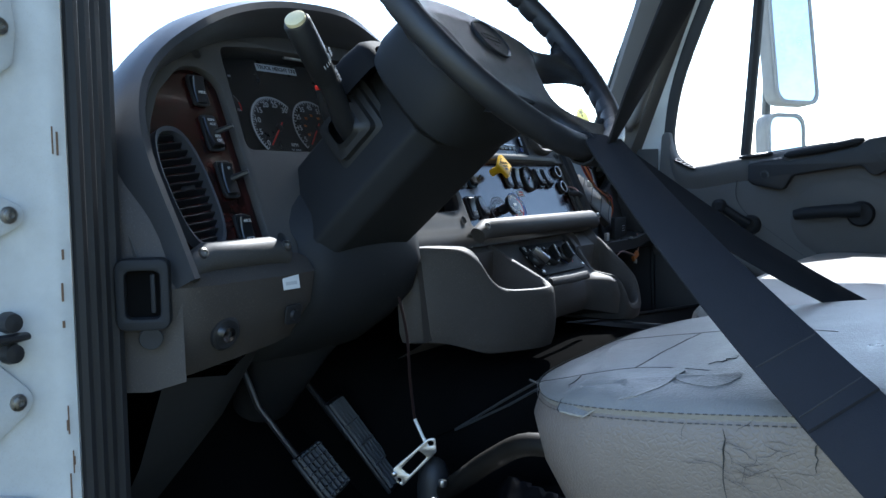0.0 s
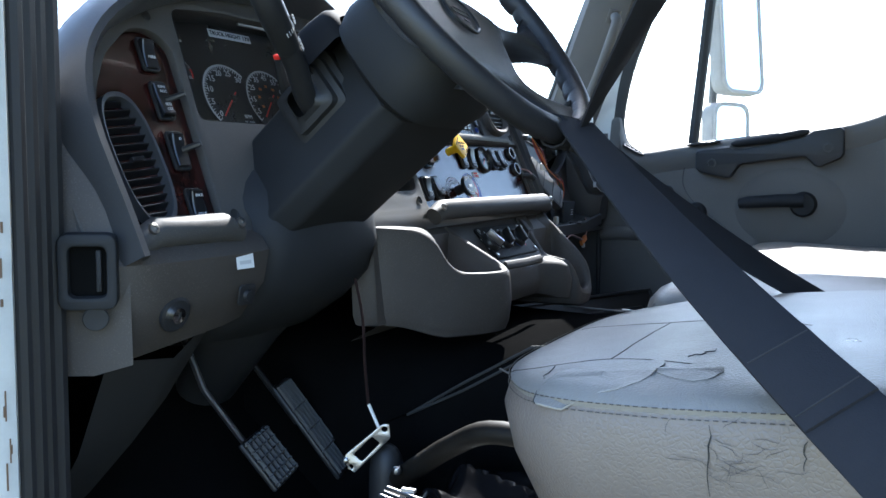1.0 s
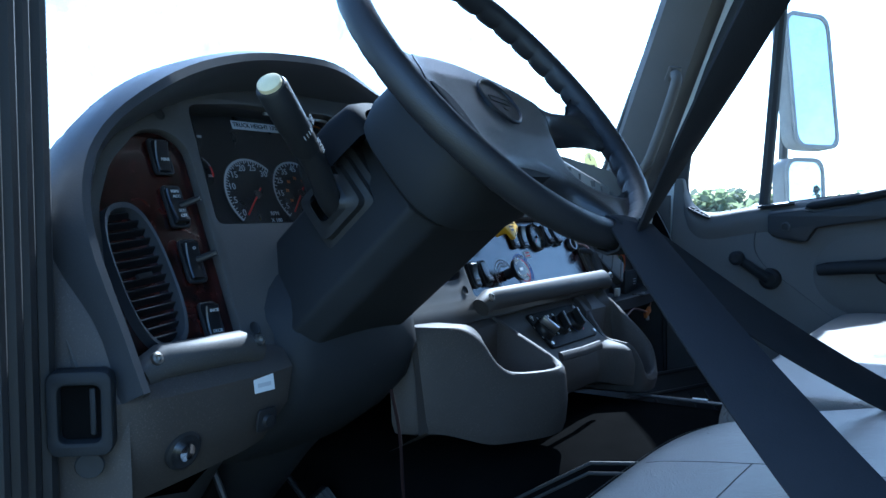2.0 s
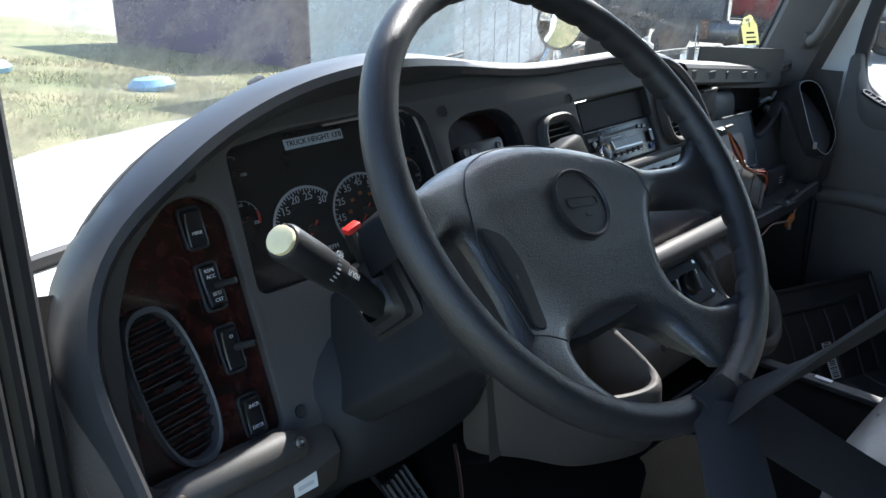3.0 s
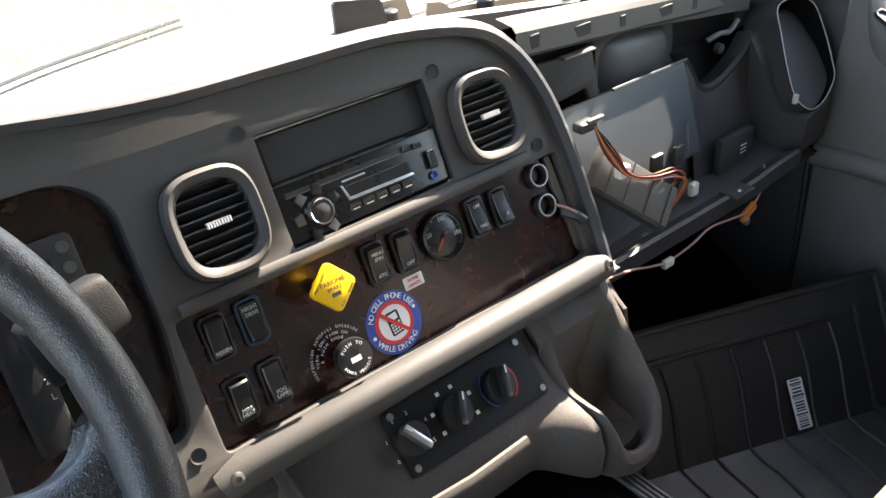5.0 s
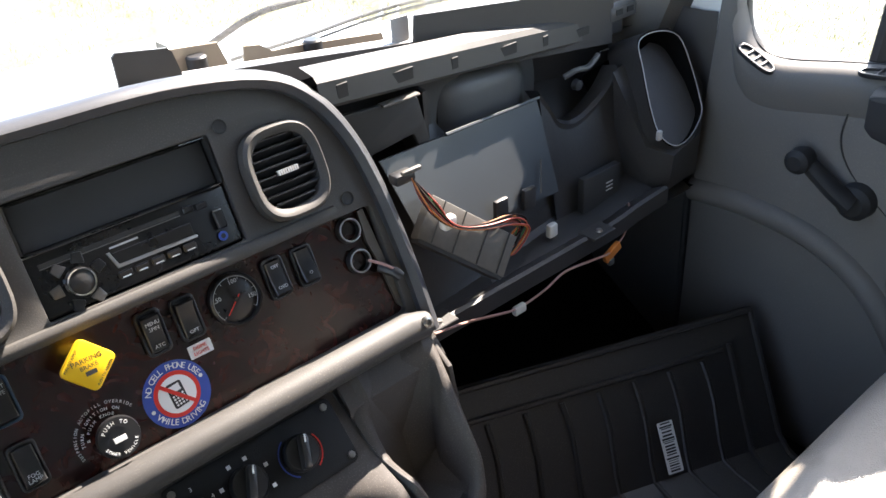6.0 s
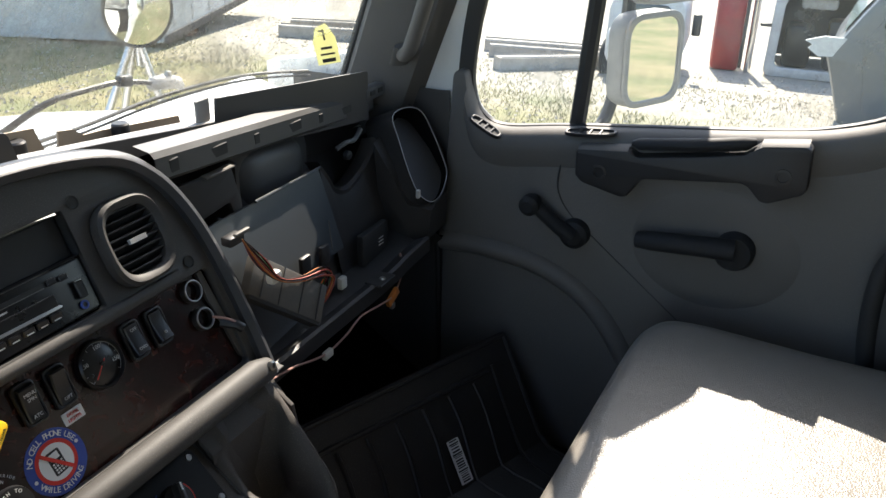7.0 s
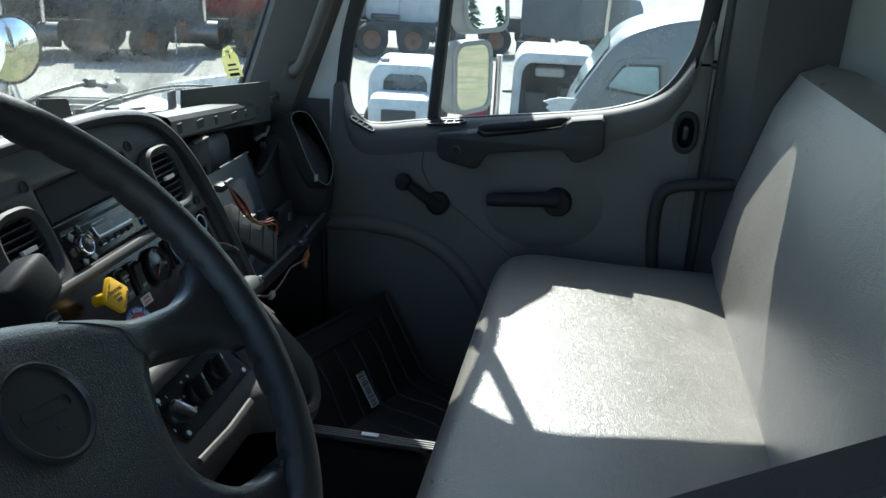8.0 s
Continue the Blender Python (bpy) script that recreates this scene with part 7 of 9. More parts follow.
# ---- stripped passenger side of the dashboard ----
def carrier():
    c = thing("dash_carrier", "stripped dark plastic dash carrier, its cover removed", "dashboard carrier")
    # slotted top rail, falling towards the door
    def rail(x):
        t = (x - 0.29) / 0.56
        return 0.125 + 0.075 * t, 0.728 - 0.075 * t
    rows = []
    for k in range(24):
        x = 0.285 + 0.572 * k / 23
        y, z = rail(x)
        rows.append([(x, y + 0.03, z + 0.018), (x, y + 0.006, z + 0.014), (x, y, z + 0.008), (x, y - 0.002, z - 0.016), (x, y + 0.003, z - 0.021)])
    part("rail", loft(rows), STEELBLUE_PLASTIC, c, "slotted grey mounting rail")
    for x, w, h in ((0.315, 0.014, 0.018), (0.40, 0.032, 0.016), (0.487, 0.010, 0.016), (0.585, 0.032, 0.016), (0.665, 0.010, 0.016), (0.75, 0.03, 0.014)):
        y, z = rail(x)
        part("slot", box((x, y - 0.0012, z - 0.004), (w, 0.0024, h * 0.85), 0.0004, 1), INK, c, "open slot")
    part("rail_end", box((0.835, 0.19, 0.672), (0.06, 0.02, 0.022), 0.005), STEELBLUE_PLASTIC, c)
    for dx in (-0.012, 0.012):
        part("slot", box((0.835 + dx, 0.1795, 0.674), (0.014, 0.002, 0.008), 0.0004, 1), INK, c)
    # top deck to the windscreen
    rows = []
    for k in range(20):
        x = 0.27 + 0.63 * k / 19
        y, z = rail(min(max(x, 0.285), 0.857))
        rows.append([(x, y + 0.010, z + 0.013), (x, y + 0.024, z + 0.004), (x, y + 0.05, z - 0.012), (x, y + 0.10, z - 0.03), (x, screen_y(x, 0.66) - 0.01, min(z - 0.04, 0.655))])
    part("deck", loft(rows), VISOR, c, "charcoal deck under the windscreen")
    # back shell of the cavity
    rows = []
    for k in range(30):
        x = 0.30 + 0.60 * k / 29
        y, z = rail(min(x, 0.857))
        dip = 0.02 * math.exp(-((x - 0.50) / 0.10) ** 2) - 0.015 * math.exp(-((x - 0.72) / 0.05) ** 2)
        rows.append([(x, y + 0.01, z - 0.02), (x, y + 0.055 - dip, z - 0.03), (x, y + 0.06 - dip, z - 0.09), (x, y + 0.012, z - 0.14), (x, y - 0.012, z - 0.19), (x, y - 0.03, 0.43), (x, 0.105, 0.410), (x, 0.085, 0.40)])
    part("back_shell", loft(rows), CARRIER, c)
    # humped cover in the middle; its lighter grey stands in for sky light
    rows = []
    for x, h in ((0.484, 0.0), (0.489, 0.5), (0.505, 0.85), (0.54, 1.0), (0.60, 1.0), (0.635, 0.92), (0.655, 0.7), (0.668, 0.35), (0.685, 0.1), (0.71, 0.0)):
        y, z = rail(x)
        rows.append([(x, y + 0.062, z - 0.035), (x, y + 0.058 - 0.012 * h, z - 0.034 - 0.02 * (1 - h)), (x, y + 0.056 - 0.026 * h, z - 0.040 - 0.025 * (1 - h)), (x, y + 0.056 - 0.034 * h, z - 0.058 - 0.02 * (1 - h)), (x, y + 0.056 - 0.036 * h, z - 0.10 - 0.01 * (1 - h)), (x, y + 0.05 - 0.026 * h, z - 0.15)])
    part("hump", loft([[q for q in sweep(r, 3)] for r in rows]), DUCTLIT, c, "rounded duct cover, lightened for sky light")
    top = sweep([(0.650, 0.168, 0.610), (0.668, 0.166, 0.585), (0.685, 0.165, 0.560), (0.715, 0.166, 0.548), (0.750, 0.168, 0.553), (0.785, 0.166, 0.575), (0.805, 0.162, 0.605)], 4)
    part("lower_body", loft([[p + Vector((0, 0.030, -0.006)) for p in top], [p + Vector((0, 0.006, 0.0)) for p in top], [p + Vector((0, 0.0, -0.004)) for p in top], [p + Vector((0, 0.002, -0.012)) for p in top],
                             [Vector((p.x, 0.148, 0.49)) for p in top], [Vector((p.x, 0.136, 0.425)) for p in top]]), CARRIER, c, "moulded carrier body with a dipped ledge")
    part("flap_bracket", tube(sweep([(0.70, 0.172, 0.615), (0.72, 0.165, 0.622), (0.745, 0.168, 0.618), (0.77, 0.172, 0.628)], 4), 0.004, 8), DUCTLIT, c, "small duct bracket")
    part("flap_knob", lathe([(0, 0), (0.008, 0), (0.007, 0.008), (0, 0.009)], 14, T(0.716, 0.166, 0.602, 90, 0, 0)), BLACK, c)
    sp = part("duct_flap", plate([rounded([(0.315, 0.690), (0.417, 0.682), (0.424, 0.655), (0.434, 0.607), (0.420, 0.609), (0.408, 0.640), (0.315, 0.630)], 0.004)], 0.135, 0.142, 0.0015, m=XZ), MATTBLACK, c, "dark duct flap")
    # paler strip: the light on the flap's top lip put into colour
    part("lip", box((0.392, 0.136, 0.6855), (0.052, 0.012, 0.003), 0.001, 1), PCB, sp, "flap lip, lit edge painted pale")
    part("side", plate([[(0.14, 0.682), (0.19, 0.69), (0.19, 0.60), (0.14, 0.607)]], 0.428, 0.434, m=YZ), CARRIER, sp)
    # trough along the lower edge
    rows = []
    for k in range(16):
        x = 0.34 + 0.465 * k / 15
        z = 0.425 + 0.03 * max(0, (x - 0.70) / 0.2)
        y = 0.085 if x < 0.75 else 0.085 - (x - 0.75) * 0.1
        rows.append([(x, y + 0.07, z + 0.004), (x, y + 0.01, z - 0.006), (x, y - 0.012, z + 0.006), (x, y - 0.018, z + 0.004), (x, y - 0.018, z - 0.02), (x, y + 0.03, z - 0.03)])
    part("lower_trough", loft(rows), CARRIER, c)
    for x in (0.37, 0.66):
        br = part("foot", box((x, 0.072, 0.430), (0.045, 0.03, 0.004), 0.001, 1), CARRIER, c)
        part("screw", lathe([(0, 0), (0.005, 0), (0.004, 0.003), (0, 0.003)], 12), SCREW, br, m=T(x, 0.068, 0.432))
    part("clip", box((0.613, 0.112, 0.436), (0.016, 0.010, 0.02), 0.003), IVORYDULL, c, "off-white plastic clip")
    part("clip", box((0.491, 0.10, 0.416), (0.014, 0.010, 0.008), 0.002), DARKALLOY, c, "tarnished spring clip")
    part("dark_socket", box((0.730, 0.128, 0.448), (0.080, 0.012, 0.062), 0.002), MATTBLACK, c)
    for i in range(3):
        part("print_bar", box((0.745, 0.1212, 0.445 + 0.006 * i), (0.014, 0.001, 0.0015)), DULLWHITE, c)
    # open oval duct at the door end
    lip = sweep([(0.822, 0.142, 0.640), (0.812, 0.125, 0.606), (0.803, 0.102, 0.560), (0.802, 0.085, 0.527), (0.812, 0.073, 0.509), (0.830, 0.067, 0.502), (0.858, 0.067, 0.508), (0.888, 0.073, 0.530), (0.893, 0.082, 0.552), (0.897, 0.105, 0.595), (0.895, 0.128, 0.632), (0.862, 0.140, 0.645)], 4, True)
    mid = sum(lip, Vector()) / len(lip)
    out = [p + (p - mid).normalized() * 0.003 for p in lip]
    part("duct", loft([[mid + (p - mid) * 1.06 + Vector((0.004, 0.05, -0.03)) for p in out], out], True), CARRIER, c, "open oval air duct")
    # thin lip, paler than the duct round its whole mouth
    part("duct_lip", tube([tuple(p) for p in lip] + [tuple(lip[0])], 0.0009, 6), ALLOYDULL, c, "thin pale duct lip")
    # near-black throat: the dark inside the duct is put into its colour
    part("duct_throat", loft([lip, [mid + (p - mid) * 0.92 + Vector((0.004, 0.05, -0.03)) for p in lip], [mid + (p - mid) * 0.8 + Vector((0.006, 0.15, -0.09)) for p in lip], [mid + (p - mid) * 0.02 + Vector((0.006, 0.155, -0.092)) for p in lip]], True), TUNNEL, c)
    part("clip", box((0.801, 0.082, 0.522), (0.008, 0.006, 0.014), 0.001, 1), DULLWHITE_EDGE, c, "small bright clip")
    part("duct_body", loft([[(0.79, 0.16, 0.60), (0.797, 0.10, 0.50), (0.82, 0.068, 0.488), (0.89, 0.072, 0.50), (0.925, 0.10, 0.56), (0.93, 0.17, 0.63)],
                            [(0.792, 0.155, 0.52), (0.80, 0.10, 0.46), (0.825, 0.073, 0.455), (0.89, 0.074, 0.46), (0.925, 0.10, 0.48), (0.93, 0.165, 0.52)],
                            [(0.80, 0.15, 0.45), (0.81, 0.10, 0.43), (0.83, 0.080, 0.425), (0.90, 0.080, 0.43), (0.93, 0.10, 0.45), (0.93, 0.16, 0.47)]], True, True), CARRIER, c)
    # open tray left on the deck: a dark front wall with a long dip, the lit back wall and posts behind it
    tray = thing("dash_tray", "dark grey open plastic tray lying on the dash top", "tray")
    def wall(outline, back, thick):
        """An upright plate that follows the tray's line across the dash."""
        bm = plate([outline], 0.0, thick)
        for v in bm.verts:
            x, z, d = v.co
            v.co = (x, back - 0.0525 * x + d, z)
        bmesh.ops.recalc_face_normals(bm, faces=bm.faces[:])
        return bm
    front = [(0.128, 0.712), (0.128, 0.784), (0.132, 0.788), (0.181, 0.7808), (0.185, 0.776), (0.191, 0.749), (0.300, 0.737), (0.470, 0.7165), (0.4735, 0.747), (0.808, 0.7125), (0.812, 0.709), (0.812, 0.632), (0.474, 0.668), (0.300, 0.692)]
    part("front_wall", wall(front, 0.2245, 0.004), TRIMDARK, tray)
    part("end_return", loft([[(0.182, 0.219, z), (0.186, 0.226, z), (0.186, 0.255, z)] for z in (0.735, 0.765, 0.779)]), TRIMDARK, tray)
    part("end_tab", box((0.460, 0.213, 0.732), (0.026, 0.003, 0.030), 0.001, 1), ALLOYDULL, tray, "folded light end tab")
    part("ledge", loft([[(x, 0.2285 - 0.0525 * x, z), (x, 0.2285 - 0.0525 * x + w_, z + 0.001), (x, 0.2285 - 0.0525 * x + w_, z - 0.004)] for x, z, w_ in ((0.191, 0.749, 0.012), (0.300, 0.737, 0.014), (0.470, 0.7165, 0.022))]), ALLOYDULL, tray, "pale tray ledge")
    rear = [(0.205, 0.720), (0.205, 0.758), (0.263, 0.7525), (0.272, 0.724), (0.290, 0.724), (0.2925, 0.741), (0.312, 0.738), (0.326, 0.7275), (0.350, 0.7265), (0.474, 0.7135), (0.478, 0.698), (0.480, 0.680), (0.290, 0.700)]
    part("back_wall", wall(rear, 0.294, 0.003), TAN, tray, "tan cut-off back wall")
    part("tray_floor", loft([[(x, 0.226 - 0.0525 * x, z), (x, 0.294 - 0.0525 * x, z - 0.006)] for x, z in ((0.130, 0.735), (0.300, 0.716), (0.474, 0.694), (0.810, 0.660))]), TRIMDARK, tray)
    for x, z0, z1 in ((0.234, 0.715, 0.747), (0.374, 0.700, 0.731)):
        part("post", lathe([(0.0115, 0), (0.0112, z1 - z0 - 0.002), (0.009, z1 - z0), (0, z1 - z0)], 18, T(x, 0.288 - 0.0525 * x, z0)), BLACK, tray)
    # sheet metal plate in the opening
    p = thing("metal_cover_plate", "blue grey sheet metal plate hung in the dash opening", "metal plate")
    quad = [Vector((0.345, 0.118, 0.633)), Vector((0.639, 0.165, 0.604)), Vector((0.637, 0.122, 0.483)), Vector((0.375, 0.085, 0.525))]
    q = quad
    top = [[tuple(q[0].lerp(q[1], t / 6).lerp(q[3].lerp(q[2], t / 6), k / 5)) for t in range(7)] for k in range(6)]
    bot = [[tuple(Vector(v) + Vector((0, 0.003, 0))) for v in row] for row in top[::-1]]
    part("plate", loft(top + bot + [top[0]]), STEELBLUE, p)
    part("folded_edge", tube([tuple(q[0].lerp(q[1], 0.36) + Vector((0, -0.004, 0.003))), tuple(q[1] + Vector((0, -0.004, 0.003)))], 0.0022, 6), STEELBLUE, p)
    for a in (0.5, 0.72):
        o = q[3].lerp(q[2], a)
        part("tab", box(tuple(o + Vector((0, -0.004, 0.012))), (0.022, 0.008, 0.03), 0.003), CARRIER, p)
    part("scratch", rod(q[3].lerp(q[2], 0.85) + Vector((-0.006, -0.004, 0.012)), q[3].lerp(q[2], 0.9) + Vector((0, 0.012, 0.05)), 0.0012), PCB, p, "bent edge")
    # control module with harness
    e = thing("control_module", "dusty metal control module with a loose wiring harness", "control module")
    mm = Matrix.Translation((0.415, 0.065, 0.53)) @ Matrix.Rotation(radians(-24), 4, "Z") @ Matrix.Rotation(radians(38), 4, "Y") @ Matrix.Rotation(radians(-30), 4, "X")
    case = part("case", box((0, 0, 0), (0.125, 0.018, 0.052), 0.002, m=None), PCB, e, m=mm)
    for k in (-0.045, -0.015, 0.02, 0.05):
        part("seam", box((k, -0.0105, 0), (0.0012, 0.001, 0.05)), INK, case)
    part("underside", box((0, 0.0, -0.027), (0.12, 0.016, 0.006)), MATTBLACK, case)
    cn = part("connector", box((0.345, 0.080, 0.628), (0.026, 0.016, 0.012), 0.003, m=None), BLACK, e, "black multi-pin connector")
    part("connector", box((0.350, 0.070, 0.637), (0.026, 0.006, 0.005), 0.002), PCB, e, "dusty connector shell")
    part("plug", box((0.383, 0.055, 0.567), (0.018, 0.012, 0.015), 0.003, m=None), IVORYDULL, e, "off-white plug")
    rng = random.Random(7)
    for i in range(12):
        j = Vector((rng.uniform(-1, 1), rng.uniform(-1, 1), rng.uniform(-1, 1))) * 0.006
        pts = [Vector((0.35, 0.07, 0.628)), Vector((0.362, 0.055, 0.598)) + j, Vector((0.385, 0.048, 0.565)) + j * 0.3, Vector((0.425, 0.045, 0.548)) + j * 0.5, Vector((0.475, 0.05, 0.535)) + j, Vector((0.500 + 0.004 * (i % 4), 0.06, 0.510)) + j, Vector((0.485, 0.062, 0.490)) + j * 1.6, Vector((0.462, 0.066, 0.492)) + j]
        part("wire", tube(sweep([tuple(v) for v in pts], 4), 0.0011, 5), (CABLE, COPPER, INK, COPPER, WIREG, WIREO)[i % 6], e)
    w = thing("loose_cable", "thin pink-brown cable with white and orange connectors", "cable")
    pts = [(0.33, 0.03, 0.455), (0.40, 0.050, 0.425), (0.46, 0.062, 0.398), (0.502, 0.068, 0.384), (0.545, 0.064, 0.392), (0.585, 0.064, 0.402), (0.645, 0.066, 0.392), (0.693, 0.070, 0.385), (0.735, 0.078, 0.408), (0.742, 0.086, 0.435)]
    for k in (0, 1):
        part("wire", tube(sweep([(x, y - 0.003 * k, z + 0.003 * k) for x, y, z in pts], 5), 0.0015, 6), WIREP if k else INK, w)
    part("connector", box((0.502, 0.066, 0.384), (0.020, 0.008, 0.012), 0.002), IVORYDULL, w, "off-white inline connector")
    part("connector", box((0, 0, 0), (0.034, 0.008, 0.014), 0.002, m=T(0.690, 0.068, 0.385, 0, -25, 0)), WIREO, w, "orange tape tag")
    part("tip", box((0.686, 0.066, 0.372), (0.01, 0.006, 0.01), 0.001), ALLOY, w)


# Carrier plastic lightened in place of sky light through the windscreen.
DUCTLIT = mat("sky_lightened_duct_plastic", (0.062, 0.061, 0.06), 0.5, grain=0.003, bump=0.12, vary=0.25, size=0.08)
STEELBLUE_PLASTIC = mat("grey_rail_plastic", (0.060, 0.059, 0.058), 0.45, vary=0.2, size=0.06)
IVORYDULL = mat("off_white_plastic", (0.6, 0.58, 0.52), 0.5, vary=0.08, size=0.02)
DULLWHITE_EDGE = mat("pale_worn_plastic", (0.42, 0.40, 0.37), 0.5, vary=0.15, size=0.02)
ALLOYDULL = mat("light_grey_plastic", (0.33, 0.32, 0.31), 0.5, vary=0.12, size=0.05)
TAN = mat("tan_plastic", (0.42, 0.33, 0.24), 0.6, vary=0.1, size=0.05)
carrier()


# ---- outside: hood, wipers, mirrors ----
def hood():
    h = thing("truck_hood", "white painted truck hood in full sun", "truck hood")
    rows = []
    for y, z, half in ((0.47, 0.648, 0.81), (0.54, 0.65, 0.79), (0.63, 0.648, 0.72), (0.72, 0.643, 0.68), (0.84, 0.618, 0.67), (1.0, 0.555, 0.65), (1.4, 0.38, 0.60), (1.9, 0.18, 0.55), (2.15, 0.0, 0.52), (2.2, -0.4, 0.50)):
        rows.append([(half * s, y, z - 0.045 * abs(s) ** 4 - (0.5 if abs(s) > 1.01 else 0)) for s in (-1.1, -1.02, -1, -0.9, -0.7, -0.4, 0, 0.4, 0.7, 0.9, 1, 1.02, 1.1)])
    part("panel", loft(rows), HOODWHITE, h)
    for s in (-1, 1):
        arch = []
        for k in range(9):
            a = math.pi * k / 8
            y, z = 1.2 + 0.62 * math.cos(a), -0.30 + 0.50 * math.sin(a)
            arch.append([(s * 0.48, y, z + 0.02), (s * 0.62, y, z), (s * 1.0, y, z), (s * 1.2, y, z - 0.02), (s * 1.23, y, z - 0.06)])
        part("fender", loft(arch), HOODWHITE, h, "rounded white fender")
    tagged(link("cowl", loft([[(x, screen_y(x, 0.60) - 0.06, 0.585), (x, screen_y(x, 0.60), 0.598), (x, 0.47, 0.640), (x, 0.50, 0.645)] for x in [-0.9 + 0.1 * i for i in range(19)]]), BODYWHITE), "white cowl panel below the windscreen", "trim", kind="structure")


hood()


def wiper(arm, blade, knuckle, pivot, turn):
    """A jointed arm from its pivot cover to a long blade, all lying on the glass."""
    w = thing("windscreen_wiper", "black windscreen wiper resting on the glass", "wiper", group="windscreen wipers")
    part("arm", tube(sweep(arm, 5), [0.0055 - 0.002 * min(1, k / (5 * len(arm) - 5)) for k in range(len(sweep(arm, 5)))], 8), BLACK, w)
    part("knuckle", box((0, 0, 0), (0.024, 0.014, 0.016), 0.004, m=T(*knuckle, 0, turn, 0)), BLACK, w)
    bl = part("blade", tube(sweep(blade, 5), 0.0038, 8, 0.7), TRIMDARK, w, "grey blade holder")
    part("rubber", tube(sweep([(x, y - 0.004, z - 0.007) for x, y, z in blade], 5), 0.0028, 6, 0.6), RUBBER, bl)
    cap = part("pivot_cover", tube([(-0.032, 0, -0.004), (-0.024, 0, 0), (0.0, 0, 0.003), (0.022, 0, 0), (0.032, 0, -0.006)], [0.006, 0.012, 0.015, 0.012, 0.006], 14, 0.8), ALLOYDULL, w, "pale pivot cover", m=T(*pivot, 0, turn, 0))
    part("nut", lathe([(0, 0), (0.006, 0), (0.005, 0.006), (0, 0.007)], 10, T(0, -0.004, 0.012)), SCREW, cap)


def wipers():
    wiper([(-0.54, 0.396, 0.675), (-0.50, 0.39, 0.70), (-0.452, 0.39, 0.722), (-0.375, 0.387, 0.755), (-0.315, 0.393, 0.757), (-0.246, 0.402, 0.749), (-0.217, 0.414, 0.734)],
          [(-0.36, 0.412, 0.705), (-0.295, 0.412, 0.713), (-0.217, 0.414, 0.724), (-0.154, 0.414, 0.733), (-0.09, 0.413, 0.742), (0.048, 0.409, 0.755)], (-0.375, 0.387, 0.757), (-0.217, 0.416, 0.733), -20)
    wiper([(0.18, 0.43, 0.66), (0.25, 0.425, 0.682), (0.312, 0.412, 0.709), (0.372, 0.395, 0.736), (0.43, 0.385, 0.742), (0.49, 0.378, 0.741), (0.558, 0.374, 0.722)],
          [(0.34, 0.415, 0.683), (0.393, 0.412, 0.685), (0.449, 0.407, 0.688), (0.549, 0.392, 0.699), (0.646, 0.372, 0.704), (0.733, 0.352, 0.702), (0.846, 0.325, 0.687)], (0.49, 0.378, 0.742), (0.565, 0.376, 0.722), 10)


wipers()


MIRRORGREY = mat("mid_grey_mirror_plastic", (0.15, 0.155, 0.16), 0.5, vary=0.15, size=0.06)


def door_mirror():
    m = thing("door_mirror", "grey framed truck door mirror with two glasses", "mirror")
    yaw = -28
    for z0, z1, nm, hw in ((0.785, 1.165, "upper", 0.091), (0.585, 0.765, "lower", 0.080)):
        mm = Matrix.Translation((1.30, -0.16 if nm == "lower" else -0.172, (z0 + z1) / 2)) @ Matrix.Rotation(radians(yaw), 4, "Z") @ Matrix.Rotation(radians(87 if nm == "lower" else 83), 4, "X")
        hh = (z1 - z0) / 2
        body = part("housing", plate([rect(-hw, -hh, hw, hh, 0.045)], -0.045, 0.0, 0.01), MIRRORGREY, m, "grey mirror shell", m=mm)
        part("bezel", plate([rect(-hw, -hh, hw, hh, 0.045, 8), rect(-hw + 0.011, -hh + 0.012, hw - 0.011, hh - 0.012, 0.038, 8)], 0.0, 0.008, 0.002), MIRRORGREY, body)
        part("mirror_glass", plate([rect(-hw + 0.009, -hh + 0.01, hw - 0.009, hh - 0.01, 0.038, 8)], 0.002, 0.004), MIRROR, body, "silvered mirror glass")
    part("bracket", tube(sweep([(1.02, -0.02, 0.50), (1.20, -0.06, 0.52), (1.30, -0.09, 0.58), (1.32, -0.10, 0.9), (1.30, -0.08, 1.24), (1.02, -0.05, 1.28)], 5), 0.013, 10), BLACK, m)


door_mirror()


def hood_mirror():
    m = thing("hood_mirror", "round convex hood mirror on bright tripod arms", "mirror")
    c = Vector((1.108, 0.981, 0.687))
    face = look(c, c + Vector((-0.32, -0.95, -0.02)))
    face = face @ Matrix.Rotation(radians(180), 4, "X")
    sh = part("shell", lathe([(0, -0.04), (0.045, -0.036), (0.078, -0.016), (0.087, 0.0), (0.083, 0.003), (0.079, 0.0)], 32, face), BLACK, m)
    part("mirror_glass", lathe([(0, 0.018), (0.03, 0.0155), (0.056, 0.009), (0.079, 0.001)], 36, face), MIRROR, m, "convex mirror glass")
    for foot in ((1.09, 1.14, 0.195), (0.92, 1.10, 0.195), (1.17, 0.92, 0.185)):
        part("arm", rod(tuple(c + Vector((0, 0.02, -0.05))), foot, 0.009), ALLOY, m, "bright tube arm")
    part("stem", rod(tuple(c + Vector((0.005, 0.02, 0))), tuple(c + Vector((0, 0.02, -0.13))), 0.007), ALLOY, m)


hood_mirror()


